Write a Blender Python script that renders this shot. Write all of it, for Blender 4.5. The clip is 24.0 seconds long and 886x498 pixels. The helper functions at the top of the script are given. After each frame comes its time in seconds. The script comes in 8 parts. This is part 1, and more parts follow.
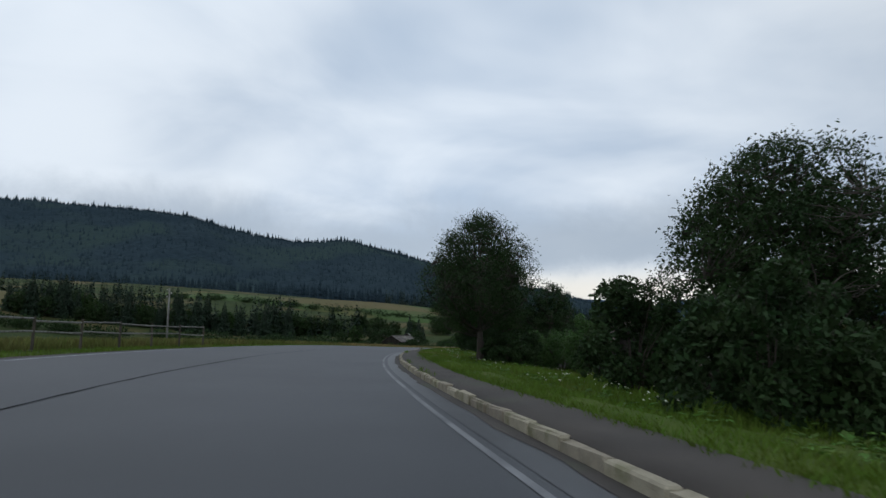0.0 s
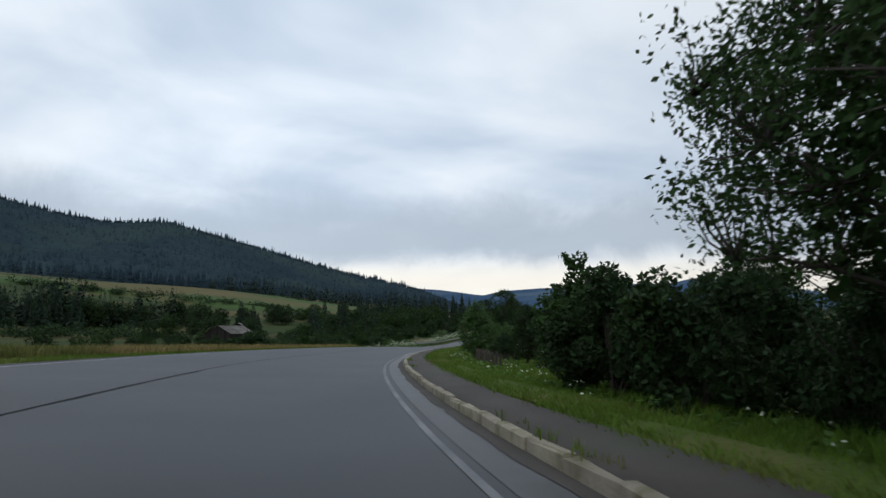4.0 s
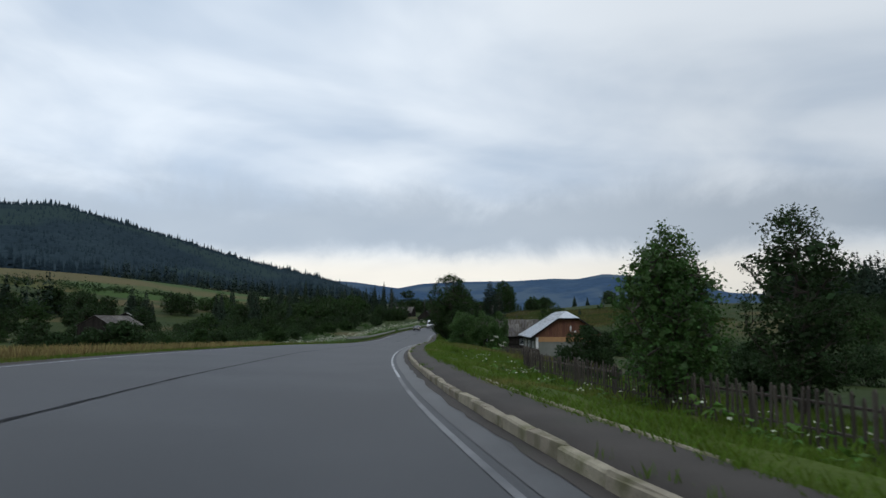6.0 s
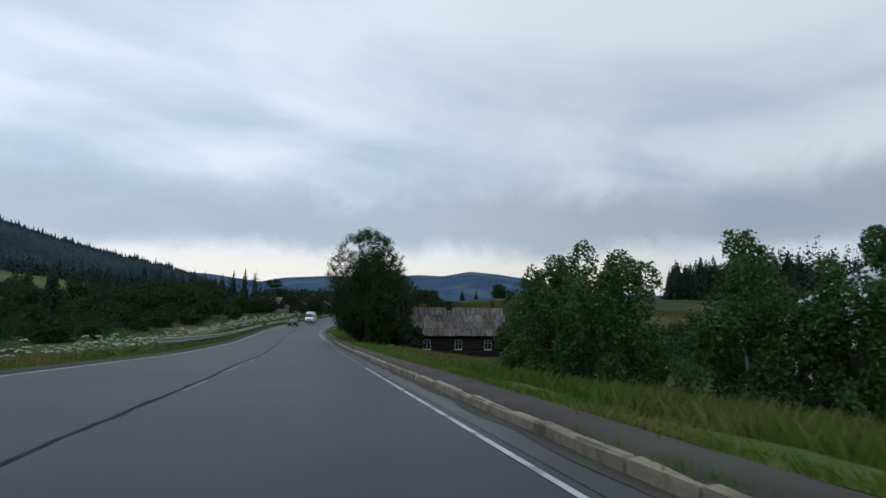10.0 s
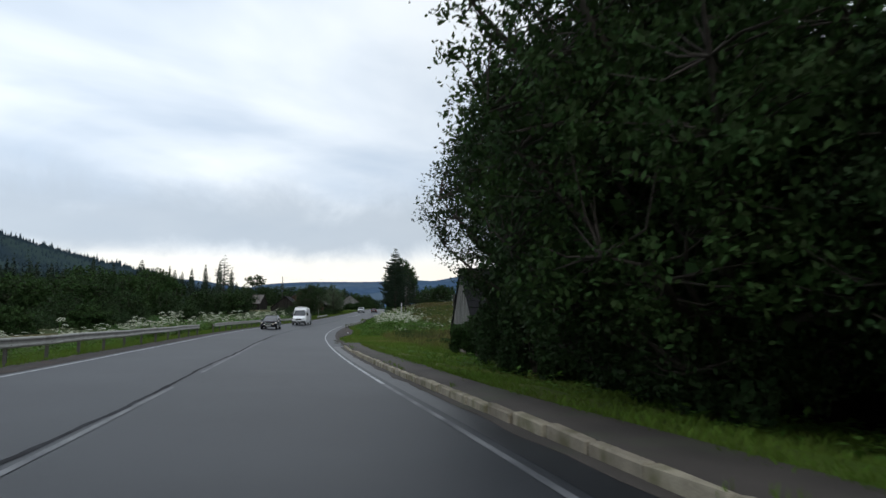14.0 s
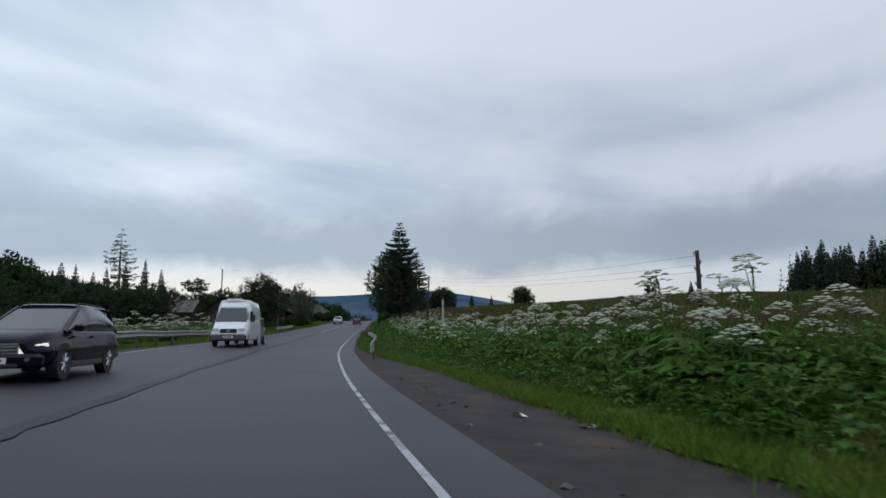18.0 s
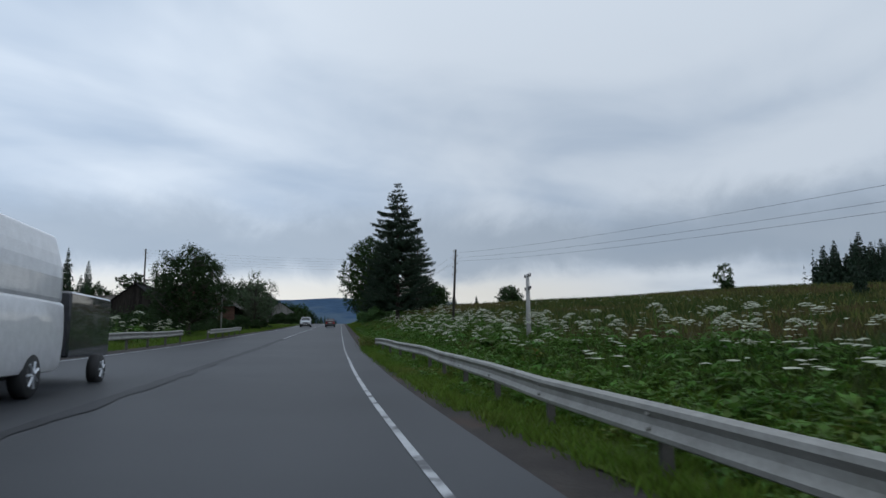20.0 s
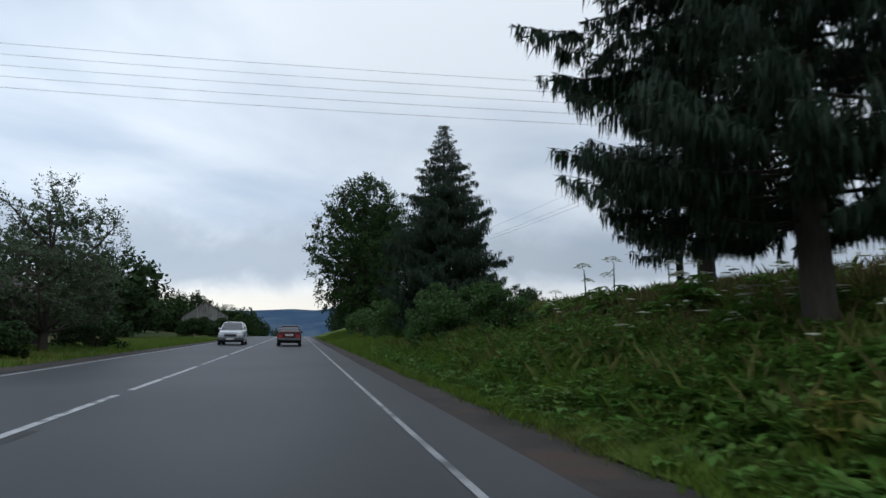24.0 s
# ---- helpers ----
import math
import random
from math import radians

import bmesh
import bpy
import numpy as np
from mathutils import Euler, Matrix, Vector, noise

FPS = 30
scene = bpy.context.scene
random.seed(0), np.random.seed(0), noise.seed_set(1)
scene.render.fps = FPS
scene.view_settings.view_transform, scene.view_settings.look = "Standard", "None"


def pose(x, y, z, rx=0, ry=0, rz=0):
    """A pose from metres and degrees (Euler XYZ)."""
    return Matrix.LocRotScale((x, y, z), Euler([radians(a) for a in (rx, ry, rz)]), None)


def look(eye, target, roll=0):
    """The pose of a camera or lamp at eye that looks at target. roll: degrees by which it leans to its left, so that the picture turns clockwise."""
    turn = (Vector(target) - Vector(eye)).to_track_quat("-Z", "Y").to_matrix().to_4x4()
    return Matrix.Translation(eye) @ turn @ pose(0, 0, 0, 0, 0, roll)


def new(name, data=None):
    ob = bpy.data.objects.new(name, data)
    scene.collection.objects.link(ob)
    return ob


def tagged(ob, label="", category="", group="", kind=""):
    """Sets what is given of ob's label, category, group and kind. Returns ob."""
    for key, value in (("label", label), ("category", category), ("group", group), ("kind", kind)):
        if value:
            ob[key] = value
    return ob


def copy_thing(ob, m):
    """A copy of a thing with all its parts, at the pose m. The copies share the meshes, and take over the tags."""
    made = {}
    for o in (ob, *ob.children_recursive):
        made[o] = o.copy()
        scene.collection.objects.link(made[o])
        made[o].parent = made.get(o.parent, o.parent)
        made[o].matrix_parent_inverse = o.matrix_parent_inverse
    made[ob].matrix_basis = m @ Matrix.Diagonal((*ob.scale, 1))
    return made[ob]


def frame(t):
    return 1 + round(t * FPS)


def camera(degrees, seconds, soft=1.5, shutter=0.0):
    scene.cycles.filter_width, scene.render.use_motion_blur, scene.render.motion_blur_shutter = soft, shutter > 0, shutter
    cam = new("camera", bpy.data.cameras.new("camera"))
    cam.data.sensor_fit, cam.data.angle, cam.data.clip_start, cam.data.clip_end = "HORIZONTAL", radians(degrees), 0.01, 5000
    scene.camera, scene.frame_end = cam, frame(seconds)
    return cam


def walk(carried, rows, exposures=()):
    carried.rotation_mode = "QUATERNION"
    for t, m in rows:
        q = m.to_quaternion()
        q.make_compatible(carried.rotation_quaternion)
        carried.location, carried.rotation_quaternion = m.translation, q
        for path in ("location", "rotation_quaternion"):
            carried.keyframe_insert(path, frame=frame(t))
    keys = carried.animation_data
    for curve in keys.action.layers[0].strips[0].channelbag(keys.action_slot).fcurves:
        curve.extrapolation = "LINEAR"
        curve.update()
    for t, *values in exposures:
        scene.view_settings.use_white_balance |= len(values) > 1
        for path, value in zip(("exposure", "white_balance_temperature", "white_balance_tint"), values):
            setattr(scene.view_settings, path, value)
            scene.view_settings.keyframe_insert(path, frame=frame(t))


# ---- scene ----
cam = camera(69.87, 24.0, soft=1.5, shutter=0.1)
PATH = [
    (0.0, pose(0.000, 0.000, 1.150, 98.068, -0.068, 4.594)),
    (0.5, pose(-1.586, 5.382, 1.219, 98.026, -0.042, 2.682)),
    (1.0, pose(-3.012, 10.884, 1.280, 97.899, -0.150, 0.830)),
    (1.5, pose(-4.282, 16.476, 1.334, 97.876, -0.130, -0.823)),
    (2.0, pose(-5.368, 22.088, 1.385, 97.826, 0.001, -2.869)),
    (2.5, pose(-6.242, 27.641, 1.421, 97.573, -0.081, -4.797)),
    (3.0, pose(-6.925, 33.124, 1.428, 97.277, 0.112, -6.554)),
    (3.5, pose(-7.437, 38.606, 1.416, 97.175, 0.383, -8.365)),
    (4.0, pose(-7.767, 44.152, 1.395, 97.080, 0.307, -10.414)),
    (4.5, pose(-7.896, 49.772, 1.363, 96.951, 0.254, -12.517)),
    (5.0, pose(-7.822, 55.425, 1.317, 96.792, 0.219, -14.550)),
    (5.5, pose(-7.553, 61.079, 1.253, 96.613, 0.199, -16.421)),
    (6.0, pose(-7.112, 66.727, 1.172, 96.440, 0.001, -18.076)),
    (6.5, pose(-6.497, 72.390, 1.079, 96.391, -0.144, -19.882)),
    (7.0, pose(-5.707, 78.082, 0.979, 96.310, -0.011, -21.513)),
    (7.5, pose(-4.725, 83.806, 0.873, 96.313, -0.184, -23.544)),
    (8.0, pose(-3.528, 89.554, 0.771, 96.381, -0.218, -25.542)),
    (8.5, pose(-2.126, 95.316, 0.675, 96.446, -0.302, -27.321)),
    (9.0, pose(-0.545, 101.120, 0.576, 96.351, -0.570, -28.629)),
    (9.5, pose(1.185, 107.031, 0.463, 96.241, -0.597, -29.527)),
    (10.0, pose(3.050, 113.096, 0.336, 96.140, -0.541, -30.179)),
    (10.5, pose(5.034, 119.344, 0.191, 96.030, -0.524, -30.594)),
    (11.0, pose(7.120, 125.788, 0.029, 95.911, -0.544, -30.819)),
    (11.5, pose(9.296, 132.445, -0.154, 95.800, -0.603, -30.932)),
    (12.0, pose(11.568, 139.358, -0.356, 95.738, -0.331, -31.030)),
    (12.5, pose(13.920, 146.477, -0.553, 95.964, -0.334, -31.097)),
    (13.0, pose(16.299, 153.636, -0.713, 96.303, -0.373, -31.222)),
    (13.5, pose(18.636, 160.672, -0.837, 96.460, -0.262, -31.094)),
    (14.0, pose(20.912, 167.549, -0.938, 96.631, -0.041, -31.128)),
    (14.5, pose(23.171, 174.339, -1.017, 96.793, 0.200, -31.257)),
    (15.0, pose(25.448, 181.099, -1.078, 96.907, 0.346, -31.555)),
    (15.5, pose(27.758, 187.846, -1.124, 97.078, 0.272, -31.843)),
    (16.0, pose(30.121, 194.572, -1.131, 97.503, 0.359, -32.442)),
    (16.5, pose(32.539, 201.275, -1.099, 97.677, 0.351, -32.806)),
    (17.0, pose(35.015, 207.971, -1.046, 97.853, 0.468, -33.378)),
    (17.5, pose(37.586, 214.685, -0.974, 97.969, 0.292, -34.102)),
    (18.0, pose(40.270, 221.449, -0.897, 97.937, 0.391, -34.753)),
    (18.5, pose(43.073, 228.270, -0.819, 97.968, 0.619, -35.514)),
    (19.0, pose(46.002, 235.121, -0.733, 98.061, 0.524, -36.357)),
    (19.5, pose(49.059, 241.988, -0.632, 98.170, 0.461, -37.204)),
    (20.0, pose(52.242, 248.865, -0.515, 98.294, 0.432, -38.027)),
    (20.5, pose(55.544, 255.745, -0.377, 98.475, 0.433, -38.828)),
    (21.0, pose(58.962, 262.612, -0.204, 98.804, 0.370, -39.672)),
    (21.5, pose(62.497, 269.439, 0.003, 98.968, 0.088, -40.645)),
    (22.0, pose(66.140, 276.232, 0.239, 99.230, 0.113, -41.263)),
    (22.5, pose(69.855, 283.045, 0.508, 99.418, 0.172, -41.454)),
    (23.0, pose(73.614, 289.918, 0.795, 99.455, 0.116, -41.470)),
    (23.5, pose(77.426, 296.859, 1.090, 99.495, 0.292, -41.652)),
    (24.0, pose(81.297, 303.867, 1.387, 99.429, 0.089, -41.745)),
]
walk(cam, PATH, ((0.0, -0.1, 6500, 10), (3.0, 0.06, 6600, 10), (5.5, 0.03, 6600, 10), (9.0, 0.0, 6400, 10), (12.0, -0.03, 6320, 10), (13.3, 0.12, 6400, 10), (14.2, 0.32, 6850, 10), (15.2, 0.42, 7000, 10), (16.2, 0.14, 6700, 10), (17.5, -0.04, 6450, 10),
                 (21.0, -0.12, 6230, 10), (23.0, -0.04, 6200, 10), (24.0, 0.14, 6450, 10)))

# ---------------------------------------------------------------- light
SUN_EL, SUN_AZ = 38.0, 205.0
world = bpy.data.worlds.new("world")
scene.world = world
world.use_nodes = True
wn, wl = world.node_tree.nodes, world.node_tree.links
wn.clear()


def wnode(kind, **sets):
    n = wn.new(kind)
    for k, v in sets.items():
        n.inputs[k].default_value = v
    return n


def wmath(op, a, b=None):
    n = wn.new("ShaderNodeMath")
    n.operation = op
    for i, v in enumerate((a, b)):
        if v is None:
            continue
        if isinstance(v, (int, float)):
            n.inputs[i].default_value = v
        else:
            wl.new(v, n.inputs[i])
    return n.outputs[0]


def wmix(fac, a, b):
    n = wn.new("ShaderNodeMix")
    n.data_type = "RGBA"
    for i, v in ((0, fac), (6, a), (7, b)):
        if isinstance(v, (int, float, tuple)):
            n.inputs[i].default_value = v
        else:
            wl.new(v, n.inputs[i])
    return n.outputs[2]


def wramp(fac, lo, hi):
    n = wn.new("ShaderNodeMapRange")
    n.interpolation_type = "SMOOTHSTEP"
    n.inputs[1].default_value, n.inputs[2].default_value = lo, hi
    wl.new(fac, n.inputs[0])
    return n.outputs[0]


sky = wn.new("ShaderNodeTexSky")
sky.sky_type = "NISHITA"
sky.sun_disc = False
sky.sun_elevation, sky.sun_rotation = radians(SUN_EL), radians(SUN_AZ)
coord = wn.new("ShaderNodeTexCoord")
sep = wn.new("ShaderNodeSeparateXYZ")
wl.new(coord.outputs["Generated"], sep.inputs[0])
up = wmath("MAXIMUM", sep.outputs[2], 0.0)
# cloud deck: the direction laid onto a flat layer overhead
flat = wmath("ADD", up, 0.16)
comb = wn.new("ShaderNodeCombineXYZ")
wl.new(wmath("DIVIDE", sep.outputs[0], flat), comb.inputs[0])
wl.new(wmath("DIVIDE", sep.outputs[1], flat), comb.inputs[1])
big = wnode("ShaderNodeTexNoise", Scale=0.42, Detail=4.0, Roughness=0.48, Distortion=0.8)
fine_n = wnode("ShaderNodeTexNoise", Scale=1.3, Detail=5.0, Roughness=0.5, Distortion=0.5)
wl.new(comb.outputs[0], big.inputs["Vector"])
wl.new(comb.outputs[0], fine_n.inputs["Vector"])
dens = wmath("ADD", wmath("MULTIPLY", big.outputs[0], 0.7), wmath("MULTIPLY", fine_n.outputs[0], 0.3))
cloud = wmix(wramp(dens, 0.39, 0.6), (0.91, 1.0, 1.1, 1), (0.54, 0.66, 0.82, 1))
# a pale break low over the horizon, with a grey bank above it
toward = wmath("ADD", wmath("MULTIPLY", sep.outputs[0], 0.31), wmath("MULTIPLY", sep.outputs[1], 0.95))
low = wmath("MULTIPLY", wmath("SUBTRACT", 1.0, wramp(up, 0.07, 0.13)), wmath("ADD", 0.15, wmath("MULTIPLY", wramp(toward, 0.72, 0.93), 0.85)))
bank_n = wnode("ShaderNodeTexNoise", Scale=6.5, Detail=7.0, Roughness=0.62, Distortion=0.35)
wl.new(coord.outputs["Generated"], bank_n.inputs["Vector"])
bank = wmath("MULTIPLY", wramp(wmath("ADD", up, wmath("MULTIPLY", bank_n.outputs[0], 0.10)), 0.135, 0.175),
             wmath("SUBTRACT", 1.0, wramp(wmath("ADD", up, wmath("MULTIPLY", bank_n.outputs[0], 0.13)), 0.22, 0.30)))
cloud = wmix(wmath("MULTIPLY", low, 0.8), cloud, (1.07, 1.02, 0.91, 1))
cloud = wmix(wmath("MULTIPLY", bank, 0.85), cloud, (0.46, 0.545, 0.65, 1))
# brighter towards the zenith, as overcast skies are
zen = wmath("ADD", 0.9, wmath("MULTIPLY", wramp(up, 0.25, 1.0), 0.2))
scaled = wn.new("ShaderNodeVectorMath")
scaled.operation = "SCALE"
wl.new(cloud, scaled.inputs[0])
east = wmath("ADD", wmath("MULTIPLY", sep.outputs[0], 0.94), wmath("MULTIPLY", sep.outputs[1], 0.34))
# the deck is thinnest, and brightest, along the valley's axis
axis = wramp(wmath("ADD", wmath("MULTIPLY", sep.outputs[0], 0.14), wmath("MULTIPLY", sep.outputs[1], 0.99)), 0.78, 0.97)
zen = wmath("MULTIPLY", zen, wmath("ADD", 0.98, wmath("MULTIPLY", axis, 0.16)))
wl.new(wmath("MULTIPLY", zen, wmath("SUBTRACT", wmath("ADD", 1.05, wmath("MULTIPLY", wmath("MAXIMUM", wmath("MULTIPLY", east, -1.0), 0.0), 0.12)), wmath("MULTIPLY", wmath("MAXIMUM", east, 0.0), 0.24))), scaled.inputs["Scale"])
b_sky = wnode("ShaderNodeBackground", Strength=0.05)
b_cloud = wnode("ShaderNodeBackground", Strength=1.0)
wl.new(sky.outputs[0], b_sky.inputs[0])
wl.new(scaled.outputs[0], b_cloud.inputs[0])
mixs = wnode("ShaderNodeMixShader", Fac=0.94)
wl.new(b_sky.outputs[0], mixs.inputs[1])
wl.new(b_cloud.outputs[0], mixs.inputs[2])
wout = wn.new("ShaderNodeOutputWorld")
wl.new(mixs.outputs[0], wout.inputs[0])

sun_d = bpy.data.lights.new("sun", "SUN")
sun_d.energy, sun_d.angle, sun_d.color = 0.3, radians(25), (1.0, 0.97, 0.92)
sun = new("sun", sun_d)
sun.matrix_world = look((80 * math.sin(radians(SUN_AZ)), 80 * math.cos(radians(SUN_AZ)), 62), (0, 0, 0))


# ---------------------------------------------------------------- materials
def material(name, a, b, scale=3.0, rough=0.8, metal=0.0, bump=0.2, fine=30.0, isl=0.0, obj=0.0, c=None, cscale=0.4, cthr=(0.5, 0.65),
             spec=0.3, trans=0.0, stretch=None, bdist=0.02):
    """Two base colours mixed by noise at two scales, a third in stains, jitter by island or object, and a bump."""
    m = bpy.data.materials.new(name)
    m.use_nodes = True
    nt = m.node_tree
    N, Lk = nt.nodes, nt.links
    bs = N["Principled BSDF"]
    tc = N.new("ShaderNodeTexCoord")
    src = tc.outputs["Object"]
    if stretch:
        mp = N.new("ShaderNodeMapping")
        mp.inputs["Scale"].default_value = stretch
        Lk.new(src, mp.inputs[0])
        src = mp.outputs[0]
    if obj:
        # each piece takes its own patch of the pattern
        oi, sh = N.new("ShaderNodeObjectInfo"), N.new("ShaderNodeVectorMath")
        sh.operation = "MULTIPLY_ADD"
        Lk.new(oi.outputs["Random"], sh.inputs[0])
        sh.inputs[1].default_value = (37.0, 53.0, 71.0)
        Lk.new(src, sh.inputs[2])
        src = sh.outputs[0]

    def noise_tex(sc, det=4.0):
        n = N.new("ShaderNodeTexNoise")
        n.inputs["Scale"].default_value, n.inputs["Detail"].default_value = sc, det
        Lk.new(src, n.inputs["Vector"])
        return n.outputs[0]

    def ramp(f, lo, hi):
        n = N.new("ShaderNodeMapRange")
        n.inputs[1].default_value, n.inputs[2].default_value = lo, hi
        Lk.new(f, n.inputs[0])
        return n.outputs[0]

    def mix(f, x, y, mode="MIX"):
        n = N.new("ShaderNodeMix")
        n.data_type, n.blend_type = "RGBA", mode
        for i, v in ((0, f), (6, x), (7, y)):
            if isinstance(v, (int, float, tuple)):
                n.inputs[i].default_value = (*v, 1) if isinstance(v, tuple) and len(v) == 3 else v
            else:
                Lk.new(v, n.inputs[i])
        return n.outputs[2]

    col = mix(ramp(noise_tex(scale), 0.3, 0.7), a, b)
    fn = noise_tex(fine, 3.0)
    col = mix(0.35, col, mix(ramp(fn, 0.3, 0.7), (0.35, 0.35, 0.35), (1.0, 1.0, 1.0)), "MULTIPLY") if fine else col
    if c:
        col = mix(ramp(noise_tex(cscale, 6.0), *cthr), col, c)
    if isl or obj:
        if isl:
            g = N.new("ShaderNodeNewGeometry")
            r = g.outputs["Random Per Island"]
        else:
            g = N.new("ShaderNodeObjectInfo")
            r = g.outputs["Random"]
        hv = N.new("ShaderNodeHueSaturation")
        Lk.new(col, hv.inputs["Color"])
        k = isl or obj
        v = N.new("ShaderNodeMapRange")
        v.inputs[3].default_value, v.inputs[4].default_value = 1 - k, 1 + k
        Lk.new(r, v.inputs[0])
        Lk.new(v.outputs[0], hv.inputs["Value"])
        h = N.new("ShaderNodeMapRange")
        h.inputs[3].default_value, h.inputs[4].default_value = 0.5 - 0.04 * k, 0.5 + 0.05 * k
        Lk.new(r, h.inputs[0])
        Lk.new(h.outputs[0], hv.inputs["Hue"])
        col = hv.outputs[0]
    Lk.new(col, bs.inputs["Base Color"])
    bs.inputs["Roughness"].default_value, bs.inputs["Metallic"].default_value = rough, metal
    bs.inputs["Specular IOR Level"].default_value = spec
    if bump:
        bp = N.new("ShaderNodeBump")
        bp.inputs["Strength"].default_value, bp.inputs["Distance"].default_value = bump, bdist
        Lk.new(fn, bp.inputs["Height"])
        Lk.new(bp.outputs[0], bs.inputs["Normal"])
    if trans:
        t = N.new("ShaderNodeBsdfTranslucent")
        Lk.new(col, t.inputs[0])
        ms = N.new("ShaderNodeMixShader")
        ms.inputs[0].default_value = trans
        Lk.new(bs.outputs[0], ms.inputs[1])
        Lk.new(t.outputs[0], ms.inputs[2])
        Lk.new(ms.outputs[0], N["Material Output"].inputs[0])
    return m


def plain(name, col, rough=0.4, metal=0.0, coat=0.0, spec=0.5):
    m = material(name, col, tuple(v * 0.85 for v in col), 6.0, rough, metal, 0.05, 60.0, spec=spec)
    m.node_tree.nodes["Principled BSDF"].inputs["Coat Weight"].default_value = coat
    return m


M_ASPH = material("wet_asphalt", (0.025, 0.0275, 0.032), (0.042, 0.045, 0.051), 0.3, 0.55, 0, 0.4, 60, c=(0.023, 0.025, 0.029), cscale=0.12, cthr=(0.5, 0.64), spec=0.25, bdist=0.006)
M_SEAM = material("tar_seam", (0.015, 0.0155, 0.017), (0.026, 0.027, 0.03), 2.0, 0.85, 0, 0.3, 40, c=(0.03, 0.032, 0.036), cscale=1.3, cthr=(0.5, 0.6), spec=0.08, bdist=0.004)
M_PATCH = material("asphalt_stain", (0.019, 0.0205, 0.023), (0.03, 0.032, 0.036), 1.6, 0.6, 0, 0.35, 60, c=(0.032, 0.0345, 0.039), cscale=0.9, cthr=(0.42, 0.58), spec=0.2, bdist=0.006)
M_PAINT = material("worn_road_paint", (0.5, 0.51, 0.52), (0.34, 0.35, 0.36), 3.0, 0.6, 0, 0.2, 55, c=(0.09, 0.092, 0.098), cscale=2.2, cthr=(0.53, 0.66), bdist=0.004)
M_PAINT2 = material("faded_road_paint", (0.2, 0.205, 0.21), (0.12, 0.124, 0.13), 1.0, 0.6, 0, 0.2, 55, c=(0.06, 0.063, 0.069), cscale=0.8, cthr=(0.45, 0.7), bdist=0.004)
M_PAINT3 = material("thin_worn_road_paint", (0.36, 0.365, 0.37), (0.24, 0.245, 0.25), 2.0, 0.6, 0, 0.2, 55, c=(0.08, 0.082, 0.088), cscale=1.2, cthr=(0.5, 0.7), bdist=0.004)
M_GUTTER = material("wet_gutter", (0.014, 0.015, 0.017), (0.026, 0.028, 0.031), 1.2, 0.45, 0, 0.3, 45, c=(0.034, 0.036, 0.039), cscale=0.7, cthr=(0.55, 0.7), spec=0.3, bdist=0.005)
M_KERB = material("weathered_concrete_kerb", (0.33, 0.29, 0.215), (0.22, 0.19, 0.14), 4.0, 0.85, 0, 0.5, 50, obj=0.16, c=(0.12, 0.11, 0.06), cscale=2.2, cthr=(0.5, 0.66))
M_PATH = material("old_asphalt_footpath", (0.04, 0.034, 0.029), (0.064, 0.054, 0.046), 0.8, 0.85, 0, 0.5, 60, c=(0.045, 0.05, 0.03), cscale=0.5, cthr=(0.55, 0.7), bdist=0.01)
M_SHOULDER = material("gravel_shoulder", (0.026, 0.021, 0.019), (0.052, 0.044, 0.039), 1.5, 0.9, 0, 0.9, 26, c=(0.062, 0.04, 0.03), cscale=0.9, cthr=(0.55, 0.68), bdist=0.03)
M_STONE = material("broken_stone", (0.06, 0.053, 0.047), (0.14, 0.128, 0.115), 6.0, 0.85, 0, 0.4, 40, isl=0.3)
M_GROUND = material("meadow_ground", (0.022, 0.04, 0.011), (0.044, 0.06, 0.017), 0.09, 0.95, 0, 0.9, 2.2, c=(0.085, 0.07, 0.03), cscale=0.025, cthr=(0.5, 0.64), spec=0.1, bdist=0.2)
M_VERGE = material("verge_turf", (0.05, 0.085, 0.013), (0.075, 0.105, 0.02), 0.6, 0.95, 0, 0.8, 14, c=(0.12, 0.11, 0.04), cscale=0.25, cthr=(0.54, 0.7), spec=0.1, bdist=0.05)
M_FIELD = material("mown_hay_field", (0.12, 0.095, 0.042), (0.085, 0.085, 0.03), 0.02, 0.95, 0, 0.5, 0.6, c=(0.045, 0.08, 0.022), cscale=0.008, cthr=(0.46, 0.54), spec=0.1, bdist=0.3)
M_GRASS = material("grass_blades", (0.07, 0.125, 0.014), (0.1, 0.15, 0.022), 0.35, 0.7, 0, 0, 0, isl=0.3, c=(0.17, 0.15, 0.05), cscale=0.2, cthr=(0.56, 0.72), spec=0.15, trans=0.3)
M_DRY = material("dry_tall_grass", (0.145, 0.125, 0.045), (0.085, 0.11, 0.024), 0.4, 0.8, 0, 0, 0, isl=0.35, spec=0.15, trans=0.25)
M_STRAW = material("straw_coloured_grass", (0.26, 0.19, 0.085), (0.18, 0.15, 0.06), 0.4, 0.85, 0, 0, 0, isl=0.35, spec=0.1, trans=0.25)
M_WEED = material("weed_leaves", (0.062, 0.135, 0.022), (0.1, 0.17, 0.032), 0.5, 0.6, 0, 0, 0, isl=0.4, c=(0.17, 0.15, 0.035), cscale=0.5, cthr=(0.66, 0.74), spec=0.2, trans=0.38)
M_MEADOW = material("rank_meadow_grass", (0.034, 0.06, 0.014), (0.062, 0.08, 0.022), 0.12, 0.8, 0, 0, 0, isl=0.3, c=(0.1, 0.075, 0.035), cscale=0.06, cthr=(0.5, 0.62), spec=0.15, trans=0.2)
